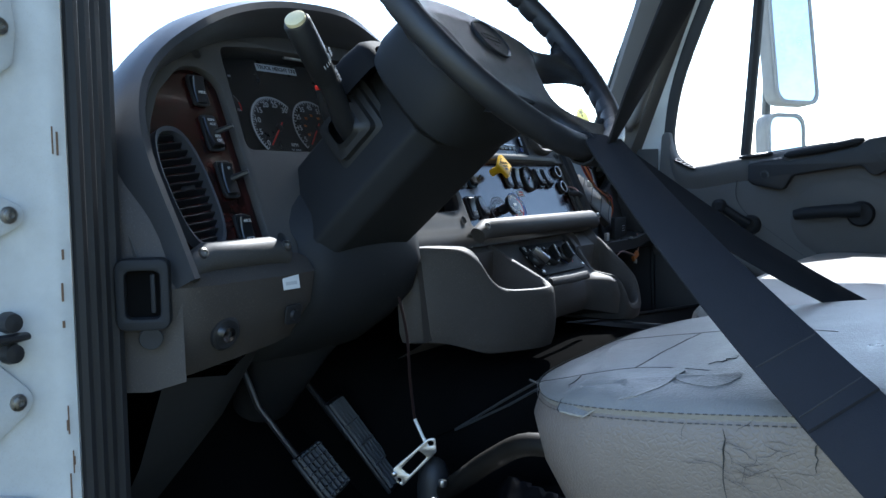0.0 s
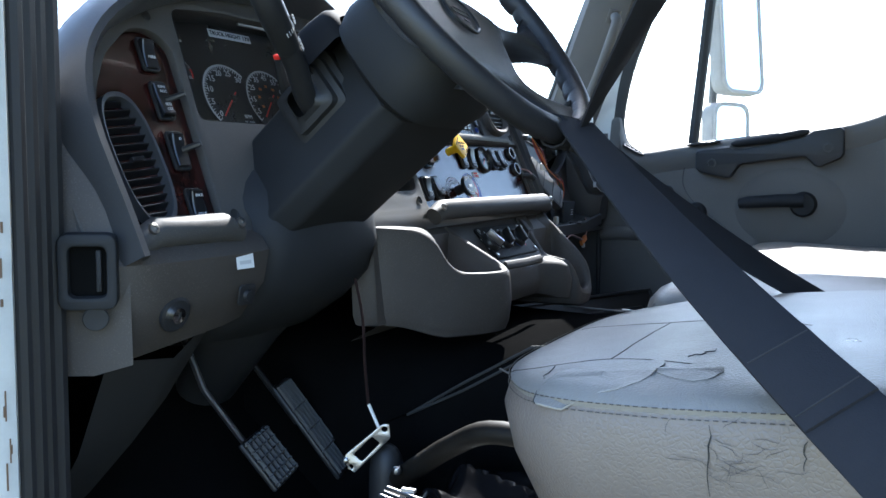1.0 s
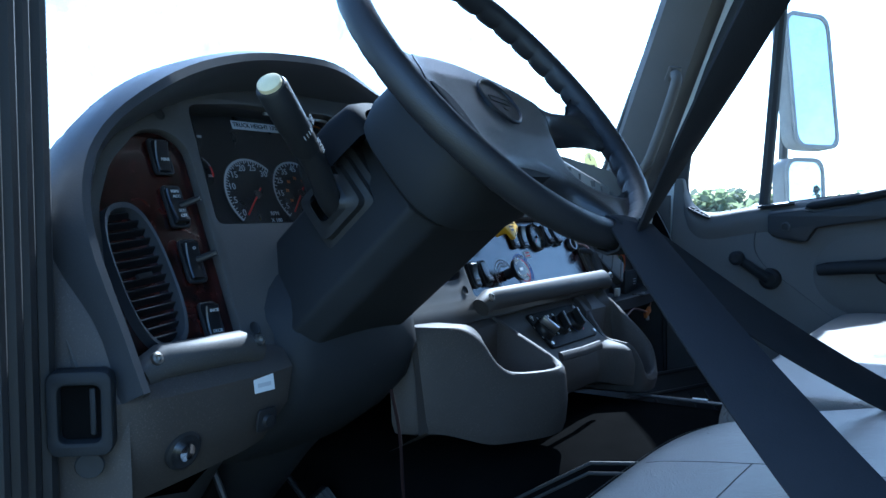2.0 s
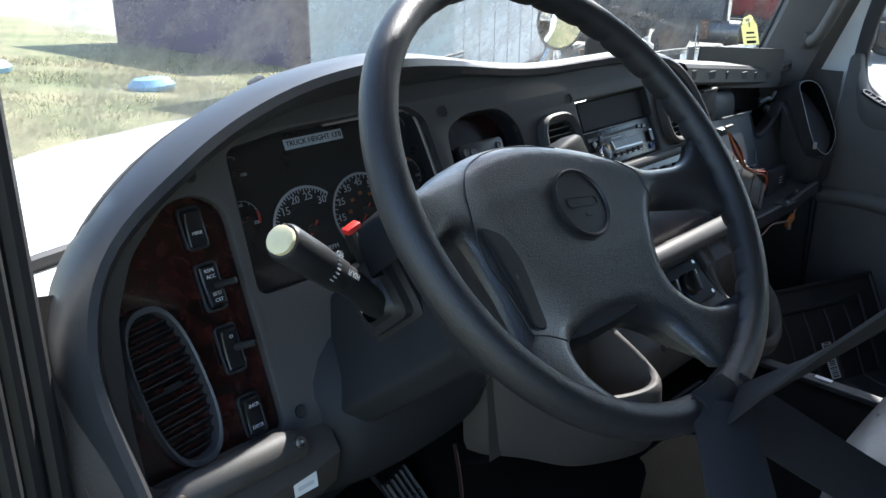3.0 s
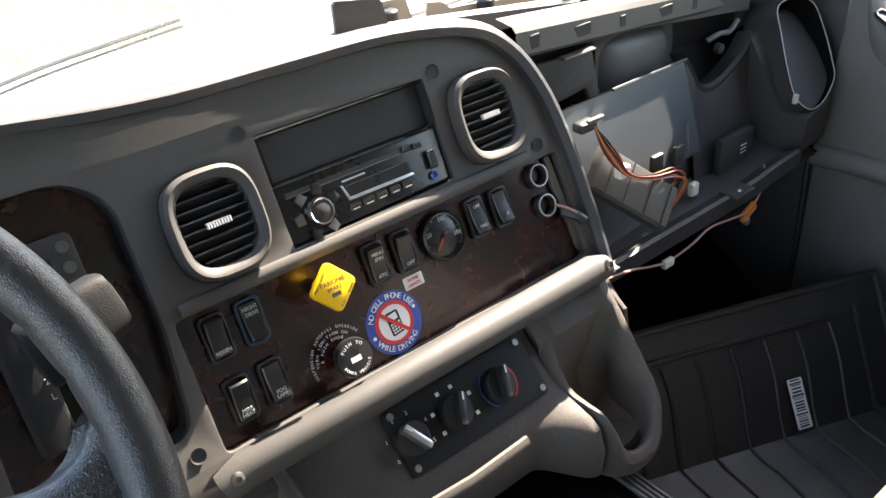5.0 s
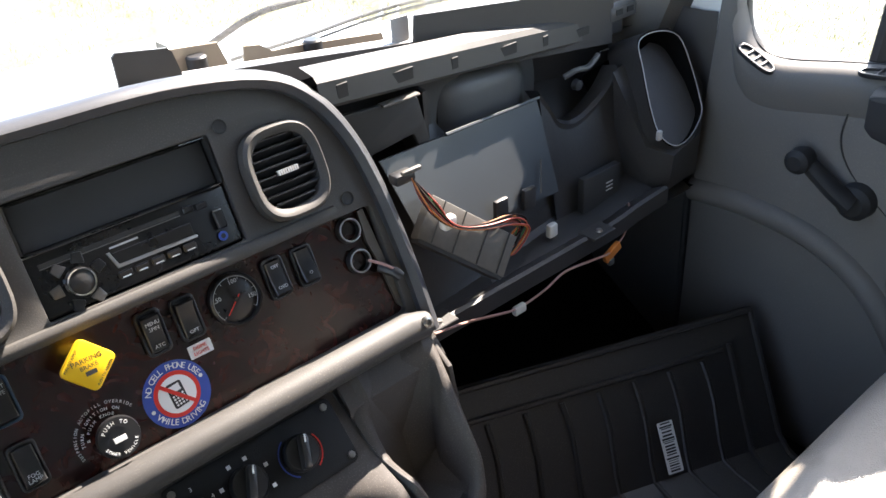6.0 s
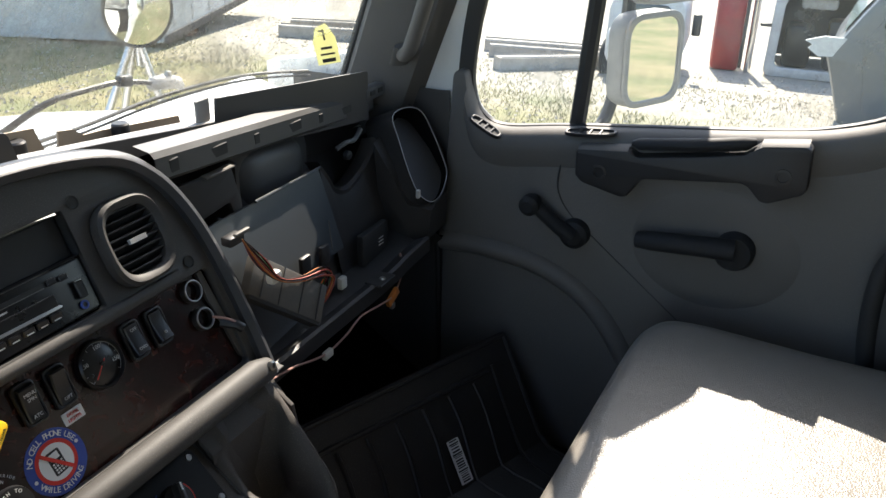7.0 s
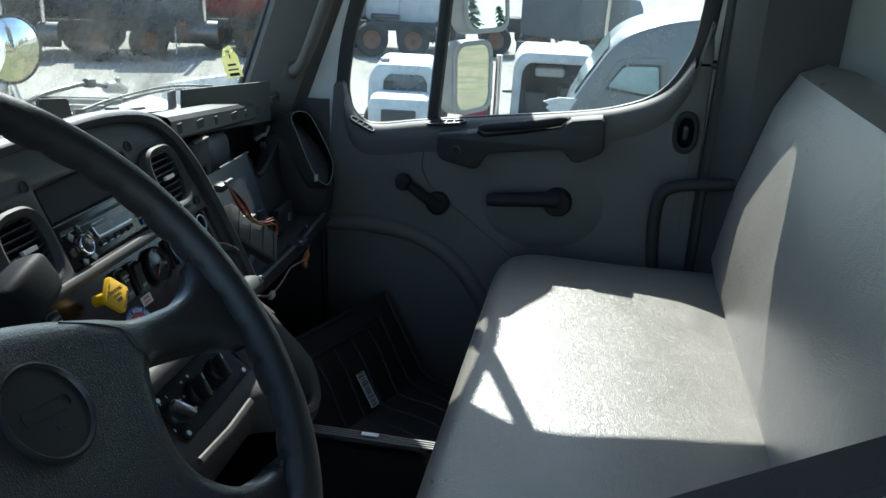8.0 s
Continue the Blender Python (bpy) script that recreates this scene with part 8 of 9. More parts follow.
def inspection_tag():
    t = thing("windscreen_tag", "yellow inspection tag stuck inside the windscreen", "sticker")
    y = screen_y(0.822, 0.735) - 0.014
    mm = Matrix.Translation((0.822, y, 0.741)) @ Matrix.Rotation(radians(-22), 4, "Z") @ Matrix.Rotation(radians(90 - 21), 4, "X")
    part("card", plate([[(-0.022, -0.03), (0.022, -0.03), (0.022, 0.012), (0.008, 0.036), (-0.012, 0.03), (-0.022, 0.01)]], 0, 0.001), YELLOWCARD, t, m=mm)
    bm = box((0.0, 0.018, 0.0014), (0.003, 0.018, 0.0004))
    box((-0.004, 0.024, 0.0014), (0.008, 0.003, 0.0004), bm=bm)
    box((0.0, -0.004, 0.0014), (0.022, 0.004, 0.0004), bm=bm)
    box((0.0, -0.014, 0.0014), (0.028, 0.003, 0.0004), bm=bm)
    box((0.0, -0.024, 0.0014), (0.026, 0.006, 0.0004), bm=bm)
    part("print", bm, INK, t, m=mm)


YELLOWCARD = mat("yellow_card", (0.80, 0.76, 0.30), 0.6, vary=0.06, size=0.02)
card_nodes = YELLOWCARD.node_tree
through_card = card_nodes.nodes.new("ShaderNodeBsdfTranslucent")
through_card.inputs[0].default_value = (0.90, 0.88, 0.58, 1)
card_mix = card_nodes.nodes.new("ShaderNodeMixShader")
card_mix.inputs[0].default_value = 0.75
card_nodes.links.new(card_nodes.nodes["Principled BSDF"].outputs[0], card_mix.inputs[1])
card_nodes.links.new(through_card.outputs[0], card_mix.inputs[2])
card_nodes.links.new(card_mix.outputs[0], card_nodes.nodes["Material Output"].inputs[0])
inspection_tag()


# ---- the yard: parked trucks, timber, trees ----
PAINTSILVER = mat("silver_truck_paint", (0.115, 0.125, 0.135), 0.45, metal=0.3, vary=0.1, size=0.5, coat=0.3)
PAINTWHITE = mat("dusty_white_truck_paint", (0.50, 0.51, 0.51), 0.5, vary=0.25, size=0.4)
PAINTRED = mat("red_truck_paint", (0.33, 0.03, 0.03), 0.5, vary=0.2, size=0.3)
PAINTBLUE = mat("slate_blue_truck_paint", (0.065, 0.074, 0.09), 0.55, vary=0.3, size=0.3)
PURPLE = mat("faded_purple_sheet", (0.10, 0.07, 0.13), 0.6, vary=0.2, size=0.8)
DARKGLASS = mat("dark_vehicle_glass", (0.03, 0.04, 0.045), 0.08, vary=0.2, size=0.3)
# Pale base colour stands in for sky reflected in the panes.
PALEGLASS = mat("sky_painted_vehicle_glass", (0.25, 0.33, 0.33), 0.06, vary=0.15, size=0.4)
TYRE = mat("tyre_rubber", (0.02, 0.02, 0.02), 0.8, vary=0.3, size=0.1)
CHASSIS = mat("rusty_chassis_steel", (0.05, 0.045, 0.042), 0.7, vary=0.4, size=0.15)
RUST = mat("rusted_steel", (0.16, 0.08, 0.045), 0.8, vary=0.3, size=0.1)
TIMBER = mat("weathered_timber", (0.42, 0.38, 0.33), 0.85, grain=0.01, bump=0.5, vary=0.25, size=0.2, random_hue=0.15)
LEAF = mat("green_leaves", (0.15, 0.17, 0.085), 0.7, vary=0.45, size=0.6)
leaf_nodes = LEAF.node_tree
through_leaf = leaf_nodes.nodes.new("ShaderNodeBsdfTranslucent")
through_leaf.inputs[0].default_value = (0.38, 0.42, 0.20, 1)
leaf_mix = leaf_nodes.nodes.new("ShaderNodeMixShader")
leaf_nodes.links.new(leaf_nodes.nodes["Principled BSDF"].outputs[0], leaf_mix.inputs[1])
leaf_nodes.links.new(through_leaf.outputs[0], leaf_mix.inputs[2])
leaf_nodes.links.new(leaf_mix.outputs[0], leaf_nodes.nodes["Material Output"].inputs[0])
CONIFER = mat("dark_conifer_needles", (0.022, 0.035, 0.016), 0.8, vary=0.4, size=1.0)
TARP = mat("pale_blue_tarp", (0.25, 0.42, 0.55), 0.5, vary=0.2, size=0.3)


def yard(x):
    return GROUND - 0.09 * min(max(x - 2, 0), 16)


def wheel(parent, x, y, z, r=0.5, w=0.28, along="x"):
    prof = [(r * 0.55, -w * 0.42), (r * 0.6, -w * 0.5), (r * 0.9, -w * 0.5), (r, -w * 0.36), (r, w * 0.36), (r * 0.9, w * 0.5), (r * 0.6, w * 0.5), (r * 0.55, w * 0.42)]
    m = Matrix.Translation((x, y, z)) @ (Matrix.Rotation(radians(90), 4, "Y") if along == "x" else Matrix.Rotation(radians(90), 4, "X"))
    t = part("tyre", lathe(prof, 24, m), TYRE, parent)
    part("rim", lathe([(0.04, -w * 0.3), (r * 0.3, -w * 0.28), (r * 0.55, -w * 0.44), (r * 0.57, 0), (r * 0.55, w * 0.44), (r * 0.3, w * 0.28), (0.04, w * 0.3)], 20, m), RUST, t)


def box_truck():
    t = thing("box_truck", "white box truck body with a red diamond placard", "truck")
    a, b = Vector((8.3, 8.1, 0)), Vector((12.85, 9.85, 0))
    d = (b - a).normalized()
    n = Vector((-d.y, d.x, 0))
    z0, z1 = -1.55, 2.2
    far = 2.5
    mm = Matrix(((d.x, n.x, 0, a.x), (d.y, n.y, 0, a.y), (0, 0, 1, 0), (0, 0, 0, 1)))
    L = (b - a).length
    part("body", box((L / 2, far / 2, (z0 + z1) / 2), (L, far, z1 - z0), 0.05, m=mm), PAINTWHITE, t)
    part("lower_rail", box((L / 2, -0.012, z0 + 0.06), (L * 0.998, 0.03, 0.12), 0.01, m=mm), CHASSIS, t, "dark lower rail")
    part("corner_post", box((L - 0.02, -0.01, (z0 + z1) / 2), (0.09, 0.05, z1 - z0), 0.01, m=mm), CHASSIS, t, "dark corner post")
    for i in range(7):
        part("panel_joint", box((L * (i + 0.5) / 7, -0.004, (z0 + z1) / 2 + 0.05), (0.015, 0.012, z1 - z0 - 0.2), 0, m=mm), ALLOYDULL, t)
    dm = mm @ Matrix.Translation((L - 0.55, -0.02, -0.55)) @ Matrix.Rotation(radians(90), 4, "X") @ Matrix.Rotation(radians(45), 4, "Z")
    pl = part("placard", plate([rect(-0.13, -0.13, 0.13, 0.13)], 0, 0.01), PAINTRED, t, "red diamond placard", m=dm)
    part("print_bar", box((0, 0, 0.012), (0.16, 0.04, 0.003), m=Matrix.Rotation(radians(-45), 4, "Z")), WHITE, pl)
    wheel(t, *(mm @ Vector((1.2, 0.3, z0 - 0.12))), 0.45, 0.3, "y")


def purple_trailer():
    t = thing("purple_trailer", "faded purple trailer parked on the grass", "trailer")
    mm = T(9.8, 15.6, -0.65, 0, 0, 12)
    part("body", box((0, 0, 0.4), (3.2, 5.0, 2.9), 0.05, m=mm), PURPLE, t)
    for i in range(8):
        part("rib", box((-1.5 + i * 0.43, -2.52, 0.4), (0.05, 0.05, 2.8), 0.01, m=mm), PURPLE, t)
    part("frame", box((0, -2.3, -1.12), (3.0, 0.12, 0.14), 0.01, m=mm), CHASSIS, t)
    for s in (-1.2, 1.2):
        wheel(t, *(mm @ Vector((s, -1.6, -1.0))), 0.38, 0.25, "x")


def sleeper_cab():
    c = thing("stripped_sleeper_cab", "white stripped truck cab with an open windscreen frame", "truck cab")
    m0 = T(13.1, 0.15, -2.05, 0, 0, 5)
    out = rounded([(-0.72, 0.0), (0.72, 0.0), (0.70, 1.2), (0.58, 1.38), (-0.58, 1.38), (-0.70, 1.2)], 0.12)
    hole = rounded([(-0.58, 0.14), (0.58, 0.14), (0.56, 1.08), (0.46, 1.22), (-0.46, 1.22), (-0.56, 1.08)], 0.1)
    part("front_frame", plate([out, hole], -0.06, 0.02, 0.02, m=m0 @ YZ), PAINTWHITE, c)
    shell_rows = [[tuple(m0 @ Vector((x, y, z))) for y, z in out] for x in (0.0, 1.5)]
    part("shell", loft(shell_rows, True), PAINTWHITE, c)
    part("back_panel", box((1.5, 0, 0.7), (0.04, 1.4, 1.36), 0.02, m=m0), CHASSIS, c, "dark cab interior")
    part("seat_shape", box((0.7, -0.28, 0.4), (0.4, 0.4, 0.75), 0.08, m=m0), BLACK, c)
    part("seat_shape", box((0.7, 0.3, 0.35), (0.4, 0.4, 0.65), 0.08, m=m0), BLACK, c)
    part("torn_lining", box((0.5, 0.1, 1.02), (0.3, 0.5, 0.16), 0.05, m=m0), PAINTWHITE, c)
    for s in (-1, 1):
        part("mirror_stub", box((-0.1, s * 0.78, 0.75), (0.06, 0.16, 0.05), 0.015, m=m0), BLACK, c)


def aero_truck():
    c = thing("silver_aero_truck", "silver streamlined highway truck with a sloping nose", "truck")
    prof = sweep([(-0.10, -1.02, 0), (-0.18, -0.86, 0), (-0.42, -0.45, 0), (-0.70, -0.06, 0), (-1.1, 0.14, 0), (-1.6, 0.25, 0), (-2.4, 0.33, 0), (-3.4, 0.36, 0)], 5)
    out = [(p.x, p.y) for p in prof] + [(-3.4, -1.75), (-0.35, -1.75), (-0.2, -1.3)]
    part("body", plate([out], 9.75, 11.9, 0.08, m=YZ), PAINTSILVER, c)
    part("door", plate([rounded([(-0.58, -1.6), (-0.45, -0.85), (-0.72, -0.28), (-1.30, -0.22), (-1.36, -1.6)], 0.08)], 9.725, 9.752, 0.008, m=YZ), PAINTSILVER, c)
    part("door_window", plate([rounded([(-0.62, -0.62), (-0.80, -0.36), (-1.20, -0.34), (-1.24, -0.64), (-1.1, -0.68)], 0.05)], 9.712, 9.728, 0.004, m=YZ), PALEGLASS, c, "door window with pale sky painted in")
    part("window_seal", plate([rounded([(-0.58, -0.65), (-0.79, -0.33), (-1.23, -0.31), (-1.27, -0.66), (-1.1, -0.71)], 0.05), rounded([(-0.62, -0.62), (-0.80, -0.36), (-1.20, -0.34), (-1.24, -0.64), (-1.1, -0.68)], 0.05)], 9.715, 9.73, m=YZ), RUBBER, c)
    rows = [[(x, y, z) for y, z in ((-0.245, -0.77), (-0.42, -0.47), (-0.62, -0.17))] for x in (9.85, 10.5, 11.2, 11.8)]
    rows = [[(x, y + 0.03, z + 0.018) for x, y, z in r] for r in rows]
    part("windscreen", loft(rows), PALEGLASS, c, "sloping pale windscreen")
    part("badge_shape", box((9.715, -1.1, -0.82), (0.01, 0.22, 0.05), 0.004), CHASSIS, c)
    part("door_handle", box((9.71, -1.22, -0.95), (0.02, 0.1, 0.04), 0.008), BLACK, c)
    part("cowl_tatters", plate([[(-0.02, -1.02), (0.10, -0.94), (0.06, -0.9), (0.14, -0.86), (-0.05, -0.80), (-0.28, -0.80), (-0.22, -1.0)]], 9.76, 9.80, m=YZ), PAINTWHITE, c, "torn nose edge")
    for y in (-0.9, -2.6):
        wheel(c, 9.95, y, -1.62, 0.3, 0.28, "x")


def short_truck():
    c = thing("white_day_cab_truck", "white day cab truck seen beyond the mirror", "truck")
    m0 = T(11.6, 2.35, 0, 0, 0, 8)
    out = rounded([(-0.55, -1.65), (0.55, -1.65), (0.52, -0.98), (0.40, -0.80), (-0.40, -0.80), (-0.52, -0.98)], 0.09)
    part("cab", plate([out], 0.0, 1.3, 0.05, m=m0 @ YZ), PAINTWHITE, c)
    part("window", plate([rounded([(-0.36, -1.45), (0.30, -1.45), (0.30, -1.05), (0.22, -0.95), (-0.28, -0.95), (-0.36, -1.05)], 0.05)], -0.02, 0.004, 0.004, m=m0 @ YZ), DARKGLASS, c)
    part("hood", box((-0.35, 0.0, -1.42), (0.7, 0.9, 0.5), 0.12, m=m0), PAINTWHITE, c)
    part("grille", box((-0.71, 0, -1.5), (0.03, 0.5, 0.3), 0.02, m=m0), CHASSIS, c)
    part("roof_lamp", box((0.2, 0.3, -0.77), (0.1, 0.14, 0.06), 0.02, m=m0), ALLOYDULL, c)
    part("mirror", box((0.1, -0.68, -1.2), (0.08, 0.12, 0.3), 0.03, m=m0), BLACK, c)
    for s in (-0.4, 0.4):
        wheel(c, *(m0 @ Vector((-0.2, s, -1.68))), 0.28, 0.22, "y")
    r = thing("red_truck_panel", "red truck cab corner beside the white trucks", "truck cab")
    m1 = T(13.4, 1.5, -2.05, 0, 0, 10)
    part("panel", box((0, 0, 0.62), (0.9, 0.42, 1.25), 0.08, m=m1), PAINTRED, r)
    part("edge_trim", box((-0.46, -0.22, 0.62), (0.03, 0.05, 1.1), 0.01, m=m1), CHASSIS, r)
    part("exhaust", rod(m1 @ Vector((-0.4, -0.34, 0.0)), m1 @ Vector((-0.4, -0.34, 1.3)), 0.05), CHROME, r)


def conventional():
    c = thing("blue_conventional_truck", "slate blue long-nose truck with a bright upright grille", "truck")
    m0 = T(30.0, -1.3, -2.49, 0, 0, 62)
    part("hood", loft([[tuple(m0 @ Vector((x, y, z))) for x, y, z in ((-s, yy, 0.7), (-s, yy, h * 0.85), (-s * 0.75, yy, h), (s * 0.75, yy, h), (s, yy, h * 0.85), (s, yy, 0.7))] for yy, s, h in ((0, 0.62, 1.75), (0.9, 0.72, 1.85), (1.7, 0.85, 2.0))], True, True), PAINTBLUE, c)
    g = part("grille", box((0, -0.04, 1.2), (0.9, 0.06, 1.0), 0.03, m=m0), CHROME, c, "bright grille")
    for i in range(9):
        part("grille_bar", box((-0.4 + i * 0.1, -0.08, 1.2), (0.03, 0.02, 0.95), 0, m=m0), CHASSIS, g)
    part("bumper", box((0, -0.2, 0.55), (2.2, 0.2, 0.4), 0.05, m=m0), CHROME, c)
    part("cab", box((0, 2.5, 1.75), (2.0, 1.6, 2.0), 0.15, m=m0), PAINTBLUE, c)
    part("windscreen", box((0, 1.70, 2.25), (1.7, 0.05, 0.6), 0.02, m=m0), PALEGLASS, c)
    part("sleeper", box((0, 4.2, 1.9), (2.1, 1.8, 2.3), 0.15, m=m0), PAINTBLUE, c)
    for s in (-1, 1):
        part("fender", box((s * 0.95, 0.55, 1.0), (0.4, 1.3, 0.25), 0.1, m=m0), PAINTBLUE, c)
        wheel(c, *(m0 @ Vector((s * 0.95, 0.55, 0.5))), 0.5, 0.3, "x")
        part("stack", rod(m0 @ Vector((s * 1.05, 3.4, 0.8)), m0 @ Vector((s * 1.05, 3.4, 3.6)), 0.08), CHROME, c)


def tractor(x, y, yaw, paint, label):
    c = thing("parked_tractor", label, "truck", T(x, y, yard(x), 0, 0, yaw), group="row of parked tractors")
    for s in (-0.42, 0.42):
        part("frame_rail", box((s, 1.5, 0.85), (0.09, 6.4, 0.28), 0.01), CHASSIS, c)
    for yy in (-0.9, 0.35):
        for s in (-0.95, 0.95):
            wheel(c, s, yy, 0.5, 0.5, 0.55, "x")
        part("axle", rod((-0.9, yy, 0.5), (0.9, yy, 0.5), 0.09), CHASSIS, c)
    part("fifth_wheel", plate([rounded([(-0.45, -0.5), (-0.1, -0.5), (0, -0.1), (0.1, -0.5), (0.45, -0.5), (0.45, 0.4), (-0.45, 0.4)], 0.08)], 1.05, 1.15, 0.02), CHASSIS, c)
    part("rear_box", box((0, -1.75, 0.75), (0.95, 0.25, 0.5), 0.03), RUST, c, "rusty rear frame end")
    for s in (-1, 1):
        part("mud_flap", box((s * 0.95, -1.6, 0.55), (0.55, 0.02, 0.7)), BLACK if s > 0 else PAINTWHITE, c)
        part("fuel_tank", tube([(s * 0.95, 1.3, 0.65), (s * 0.95, 2.6, 0.65)], 0.32, 18), DARKALLOY, c)
        wheel(c, s * 0.98, 5.0, 0.5, 0.5, 0.3, "x")
    part("sleeper", box((0, 2.6, 2.0), (2.2, 1.7, 2.3), 0.15), paint, c)
    part("cab", box((0, 3.9, 1.85), (2.0, 1.2, 1.9), 0.15), paint, c)
    part("hood", box((0, 5.2, 1.45), (1.6, 1.6, 1.0), 0.2), paint, c)
    part("windscreen", box((0, 4.5, 2.3), (1.7, 0.06, 0.7), 0.02), DARKGLASS, c)
    for s in (-1, 1):
        part("side_window", box((s * 1.0, 3.9, 2.2), (0.03, 0.8, 0.6), 0.01), DARKGLASS, c)
        part("stack", rod((s * 0.95, 1.65, 0.8), (s * 0.95, 1.65, 3.5), 0.07), CHROME, c)


def timbers():
    rng = random.Random(3)
    for (x0, y0), (x1, y1) in (((11.3, 8.2), (12.4, 6.4)), ((10.6, 7.9), (11.5, 6.0)), ((11.9, 4.9), (12.6, 2.9)), ((11.4, 4.6), (12.0, 2.9)), ((10.3, 4.0), (11.6, 3.0))):
        t = thing("timber_beam", "weathered squared timber lying on the ground", "timber", group="timbers on the ground")
        m = look((x0, y0, yard(x0) + 0.09), (x1, y1, yard(x1) + 0.09))
        L = math.hypot(x1 - x0, y1 - y0)
        part("beam", box((0, 0, -L / 2), (0.2, 0.17, L), 0.02, m=m), TIMBER, t)


box_truck()
purple_trailer()
sleeper_cab()
aero_truck()
short_truck()
conventional()
tractor(21.0, 12.6, 25, CHASSIS, "dark semi tractor parked tail-on with a rusty frame")
tractor(23.6, 9.3, 20, PAINTBLUE, "dark blue semi tractor parked tail-on in the row")
tractor(25.6, 6.2, 14, PAINTRED, "red semi tractor parked tail-on in the row")
tractor(19.0, 16.2, 28, PAINTBLUE, "dark blue semi tractor parked tail-on in the row")
tractor(27.5, 2.6, 10, PAINTWHITE, "white semi tractor parked tail-on in the row")
timbers()


def clumps(name, label, spots, size, n, material, seed, tall=1.0):
    """Far growth: many small leaf cards gathered in uneven heads."""
    rng = random.Random(seed)
    vs, fs = [], []
    for x, y, z, h in spots:
        for _ in range(n):
            k = rng.random() ** 0.6
            a, b = rng.uniform(0, 2 * math.pi), rng.uniform(-0.3, 1)
            r = h * 0.55 * k * math.sqrt(max(0, 1 - b * b)) if b < 1 else 0
            c = Vector((x + r * math.cos(a) * 1.2, y + r * math.sin(a) * 1.2, z + h * 0.35 + h * 0.6 * b * k * tall))
            u = Vector((rng.uniform(-1, 1), rng.uniform(-1, 1), rng.uniform(-0.6, 0.6))).normalized() * size * rng.uniform(0.6, 1.3)
            w = u.cross(Vector((rng.uniform(-1, 1), rng.uniform(-1, 1), 1))).normalized() * size * rng.uniform(0.5, 1.0)
            i = len(vs)
            vs += [c - u, c - w * 0.6, c + u, c + w]
            fs.append((i, i + 1, i + 2, i + 3))
    me = bpy.data.meshes.new(name)
    me.from_pydata([tuple(v) for v in vs], [], fs)
    me.materials.append(material)
    tagged(new(name, me), label, "trees", kind="stuff")


rng = random.Random(11)
clumps("far_bushes", "green bushes and low trees along the far edge of the yard", [(rng.uniform(75, 110), y + rng.uniform(-3, 3), -2.4, rng.uniform(3.9, 5.0)) for y in range(-60, 92, 3)], 0.75, 420, LEAF, 5)


def conifers():
    r = random.Random(8)
    vs, fs = [], []
    for i in range(46):
        x, y, h = r.uniform(-12, 70), r.uniform(-105, -75), r.uniform(7, 14)
        for k in range(150):
            t = r.random()
            rad = (1 - t) * h * 0.2 * r.uniform(0.5, 1.1) + 0.1
            a = r.uniform(0, 6.283)
            c = Vector((x + rad * math.cos(a), y + rad * math.sin(a), -2 + h * (0.1 + 0.9 * t)))
            u = Vector((math.cos(a), math.sin(a), -0.5)) * 0.55
            w = Vector((-math.sin(a), math.cos(a), 0)) * 0.35
            j = len(vs)
            vs += [c - u, c - w, c + u, c + w]
            fs.append((j, j + 1, j + 2, j + 3))
    me = bpy.data.meshes.new("far_conifers")
    me.from_pydata([tuple(v) for v in vs], [], fs)
    me.materials.append(CONIFER)
    tagged(new("far_conifers", me), "dark conifers far behind the truck", "trees", kind="stuff")


conifers()


def grass():
    """Tufts on the verge beside the truck."""
    r = random.Random(21)
    vs, fs = [], []
    for _ in range(90000):
        x, y = (r.uniform(-3, 9), r.uniform(1.5, 15)) if r.random() < 0.7 else (r.uniform(3, 11), r.uniform(-5, 6))
        if noise.noise((x * 0.7, y * 0.7, 3)) < -0.25:
            continue
        z = yard(x)
        h = r.uniform(0.02, 0.08)
        a = r.uniform(0, 6.283)
        dx, dy = math.cos(a) * 0.005, math.sin(a) * 0.005
        lean = (r.uniform(-0.06, 0.06), r.uniform(-0.06, 0.06))
        j = len(vs)
        vs += [(x - dx, y - dy, z - 0.02), (x + dx, y + dy, z - 0.02), (x + lean[0], y + lean[1], z + h)]
        fs.append((j, j + 1, j + 2))
    me = bpy.data.meshes.new("grass")
    me.from_pydata(vs, [], fs)
    me.materials.append(mat("dry_grass_blades", (0.21, 0.20, 0.085), 0.8, vary=0.4, size=0.7))
    tagged(new("grass", me), "dry yellow-green grass tufts on the verge", "grass", kind="stuff")



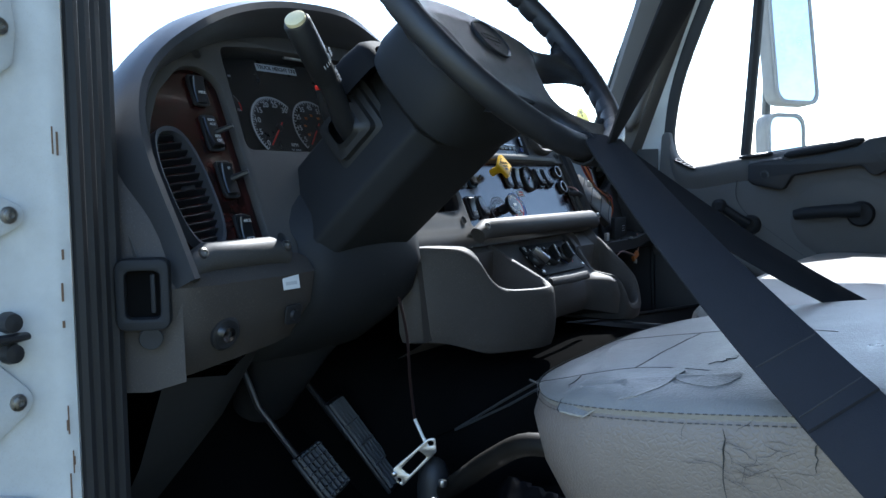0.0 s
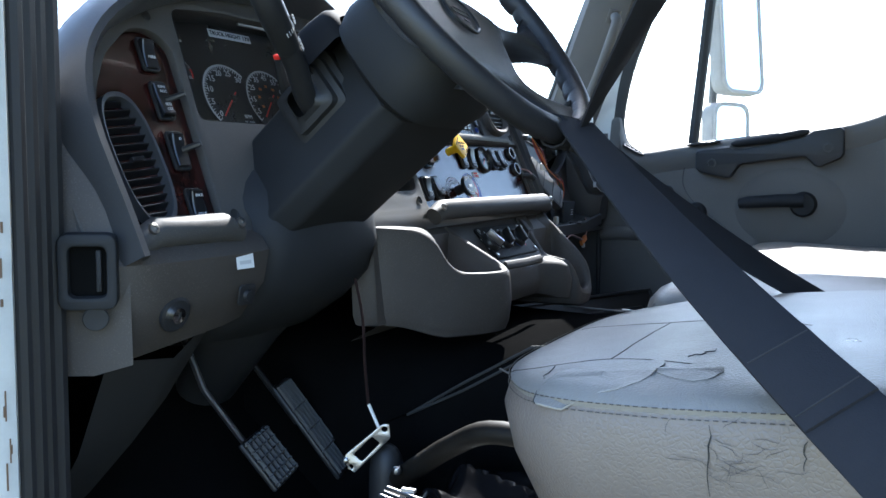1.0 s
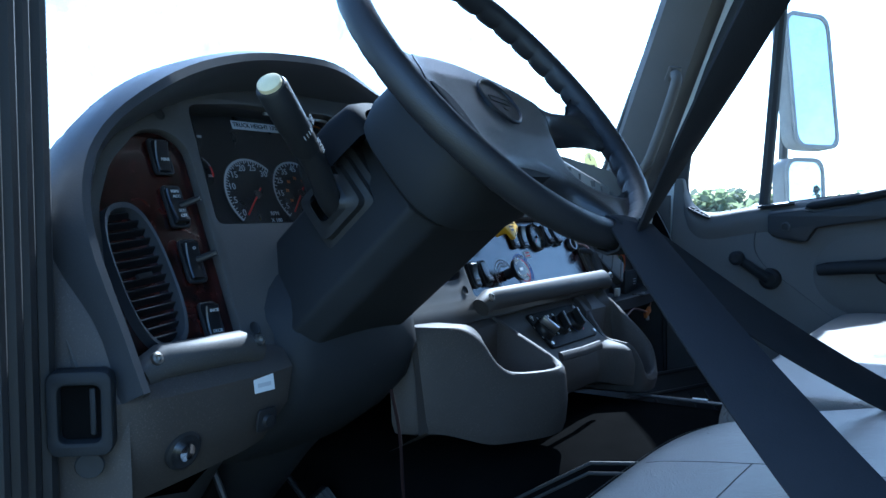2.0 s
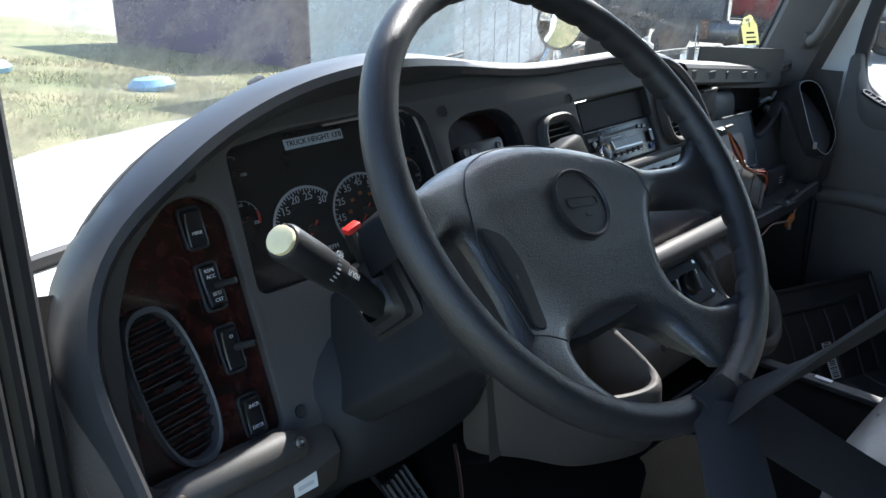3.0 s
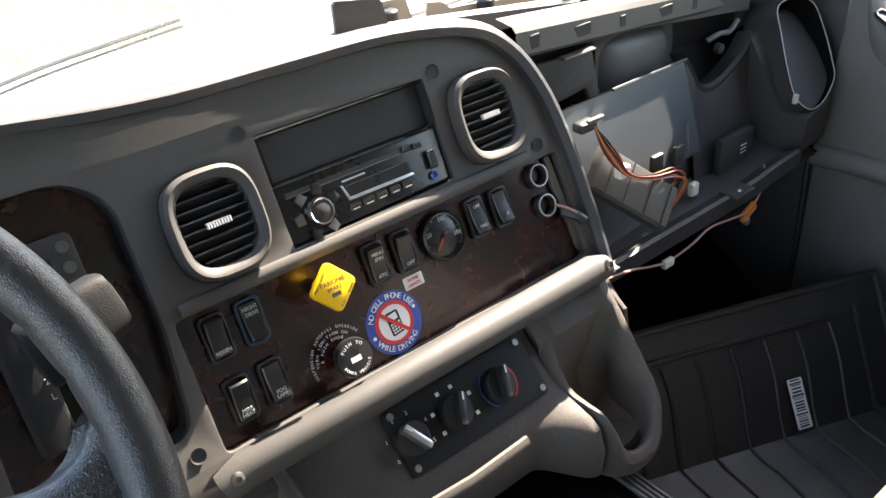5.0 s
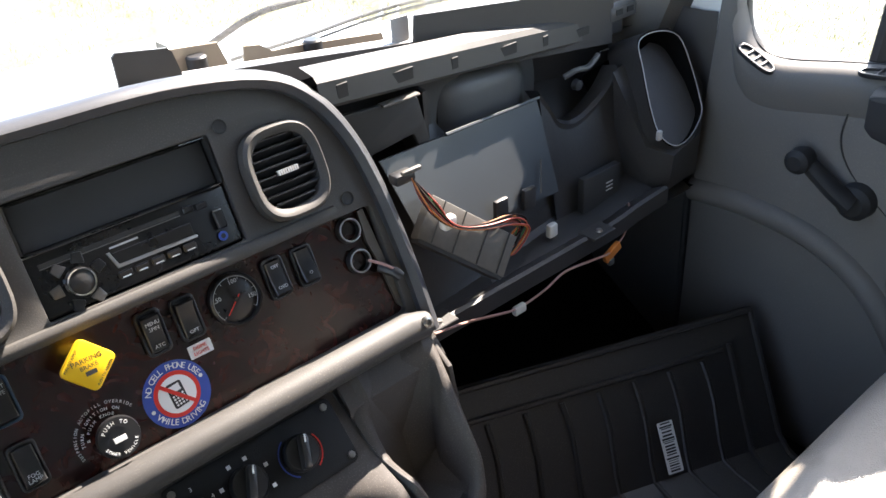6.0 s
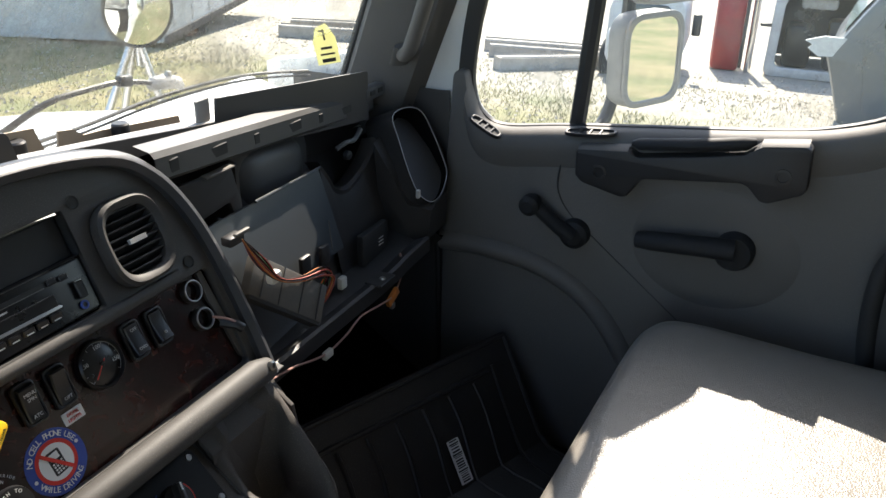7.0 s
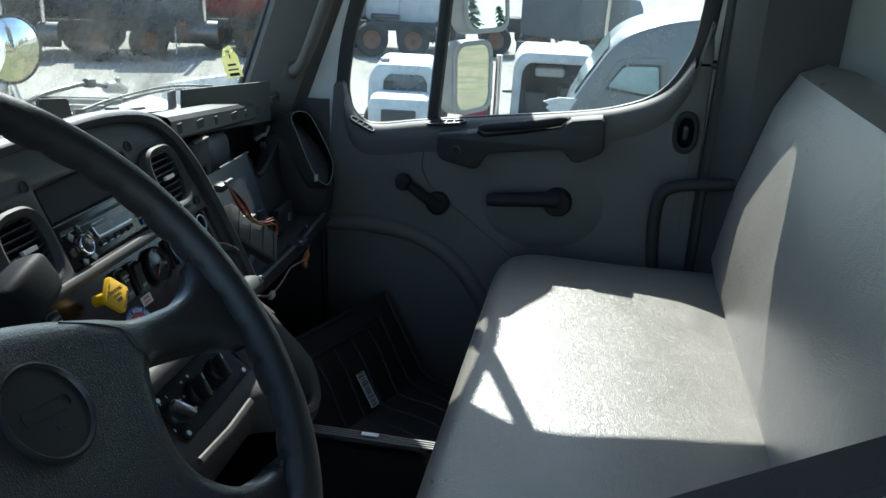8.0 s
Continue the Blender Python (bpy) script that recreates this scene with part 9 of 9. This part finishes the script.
def scatter_stones():
    """Loose gravel and broken bits between the verge and the yard."""
    r = random.Random(8)
    vs, fs = [], []
    for _ in range(14000):
        x, y = r.uniform(4.2, 12.5), r.uniform(-5, 12)
        if noise.noise((x * 0.5, y * 0.5, 9)) < -0.1 and r.random() < 0.7:
            continue
        s = r.uniform(0.006, 0.026)
        z = yard(x) + 0.04 * noise.noise((x * 0.35, y * 0.35, 0)) + s * 0.2
        j = len(vs)
        vs += [(x + s * r.uniform(0.6, 1.2), y, z), (x, y + s * r.uniform(0.6, 1.2), z), (x - s * r.uniform(0.6, 1.2), y, z), (x, y - s * r.uniform(0.6, 1.2), z), (x + s * 0.2, y - s * 0.1, z + s * r.uniform(0.3, 0.8))]
        fs += [(j, j + 1, j + 4), (j + 1, j + 2, j + 4), (j + 2, j + 3, j + 4), (j + 3, j, j + 4)]
    me = bpy.data.meshes.new("gravel")
    me.from_pydata(vs, [], fs)
    m = mat("loose_gravel", (0.3, 0.28, 0.25), 0.9, vary=0.3, size=0.4)
    nt = m.node_tree
    geo = nt.nodes.new("ShaderNodeNewGeometry")
    mix = nt.nodes.new("ShaderNodeMix")
    mix.data_type = "RGBA"
    mix.inputs["A"].default_value, mix.inputs["B"].default_value = (0.24, 0.20, 0.15, 1), (0.42, 0.39, 0.33, 1)
    nt.links.new(geo.outputs["Random Per Island"], mix.inputs["Factor"])
    nt.links.new(mix.outputs["Result"], nt.nodes["Principled BSDF"].inputs["Base Color"])
    me.materials.append(m)
    tagged(new("gravel", me), "loose pale and brown gravel on the ground", "gravel", kind="stuff")


grass()
scatter_stones()
for i, (x, y) in enumerate(((4.9, 10.9), (2.6, 12.5), (3.5, 13.2))):
    tagged(link("tarp_bundle", lathe([(0.28, 0), (0.3, 0.08), (0.22, 0.17), (0.0, 0.2)], 14, T(x, y, yard(x) - 0.02) @ Matrix.Diagonal((1.2, 0.8, 1, 1))), TARP), "pale blue tarpaulin bundle lying on the grass", "tarpaulin", group="tarpaulin bundles")
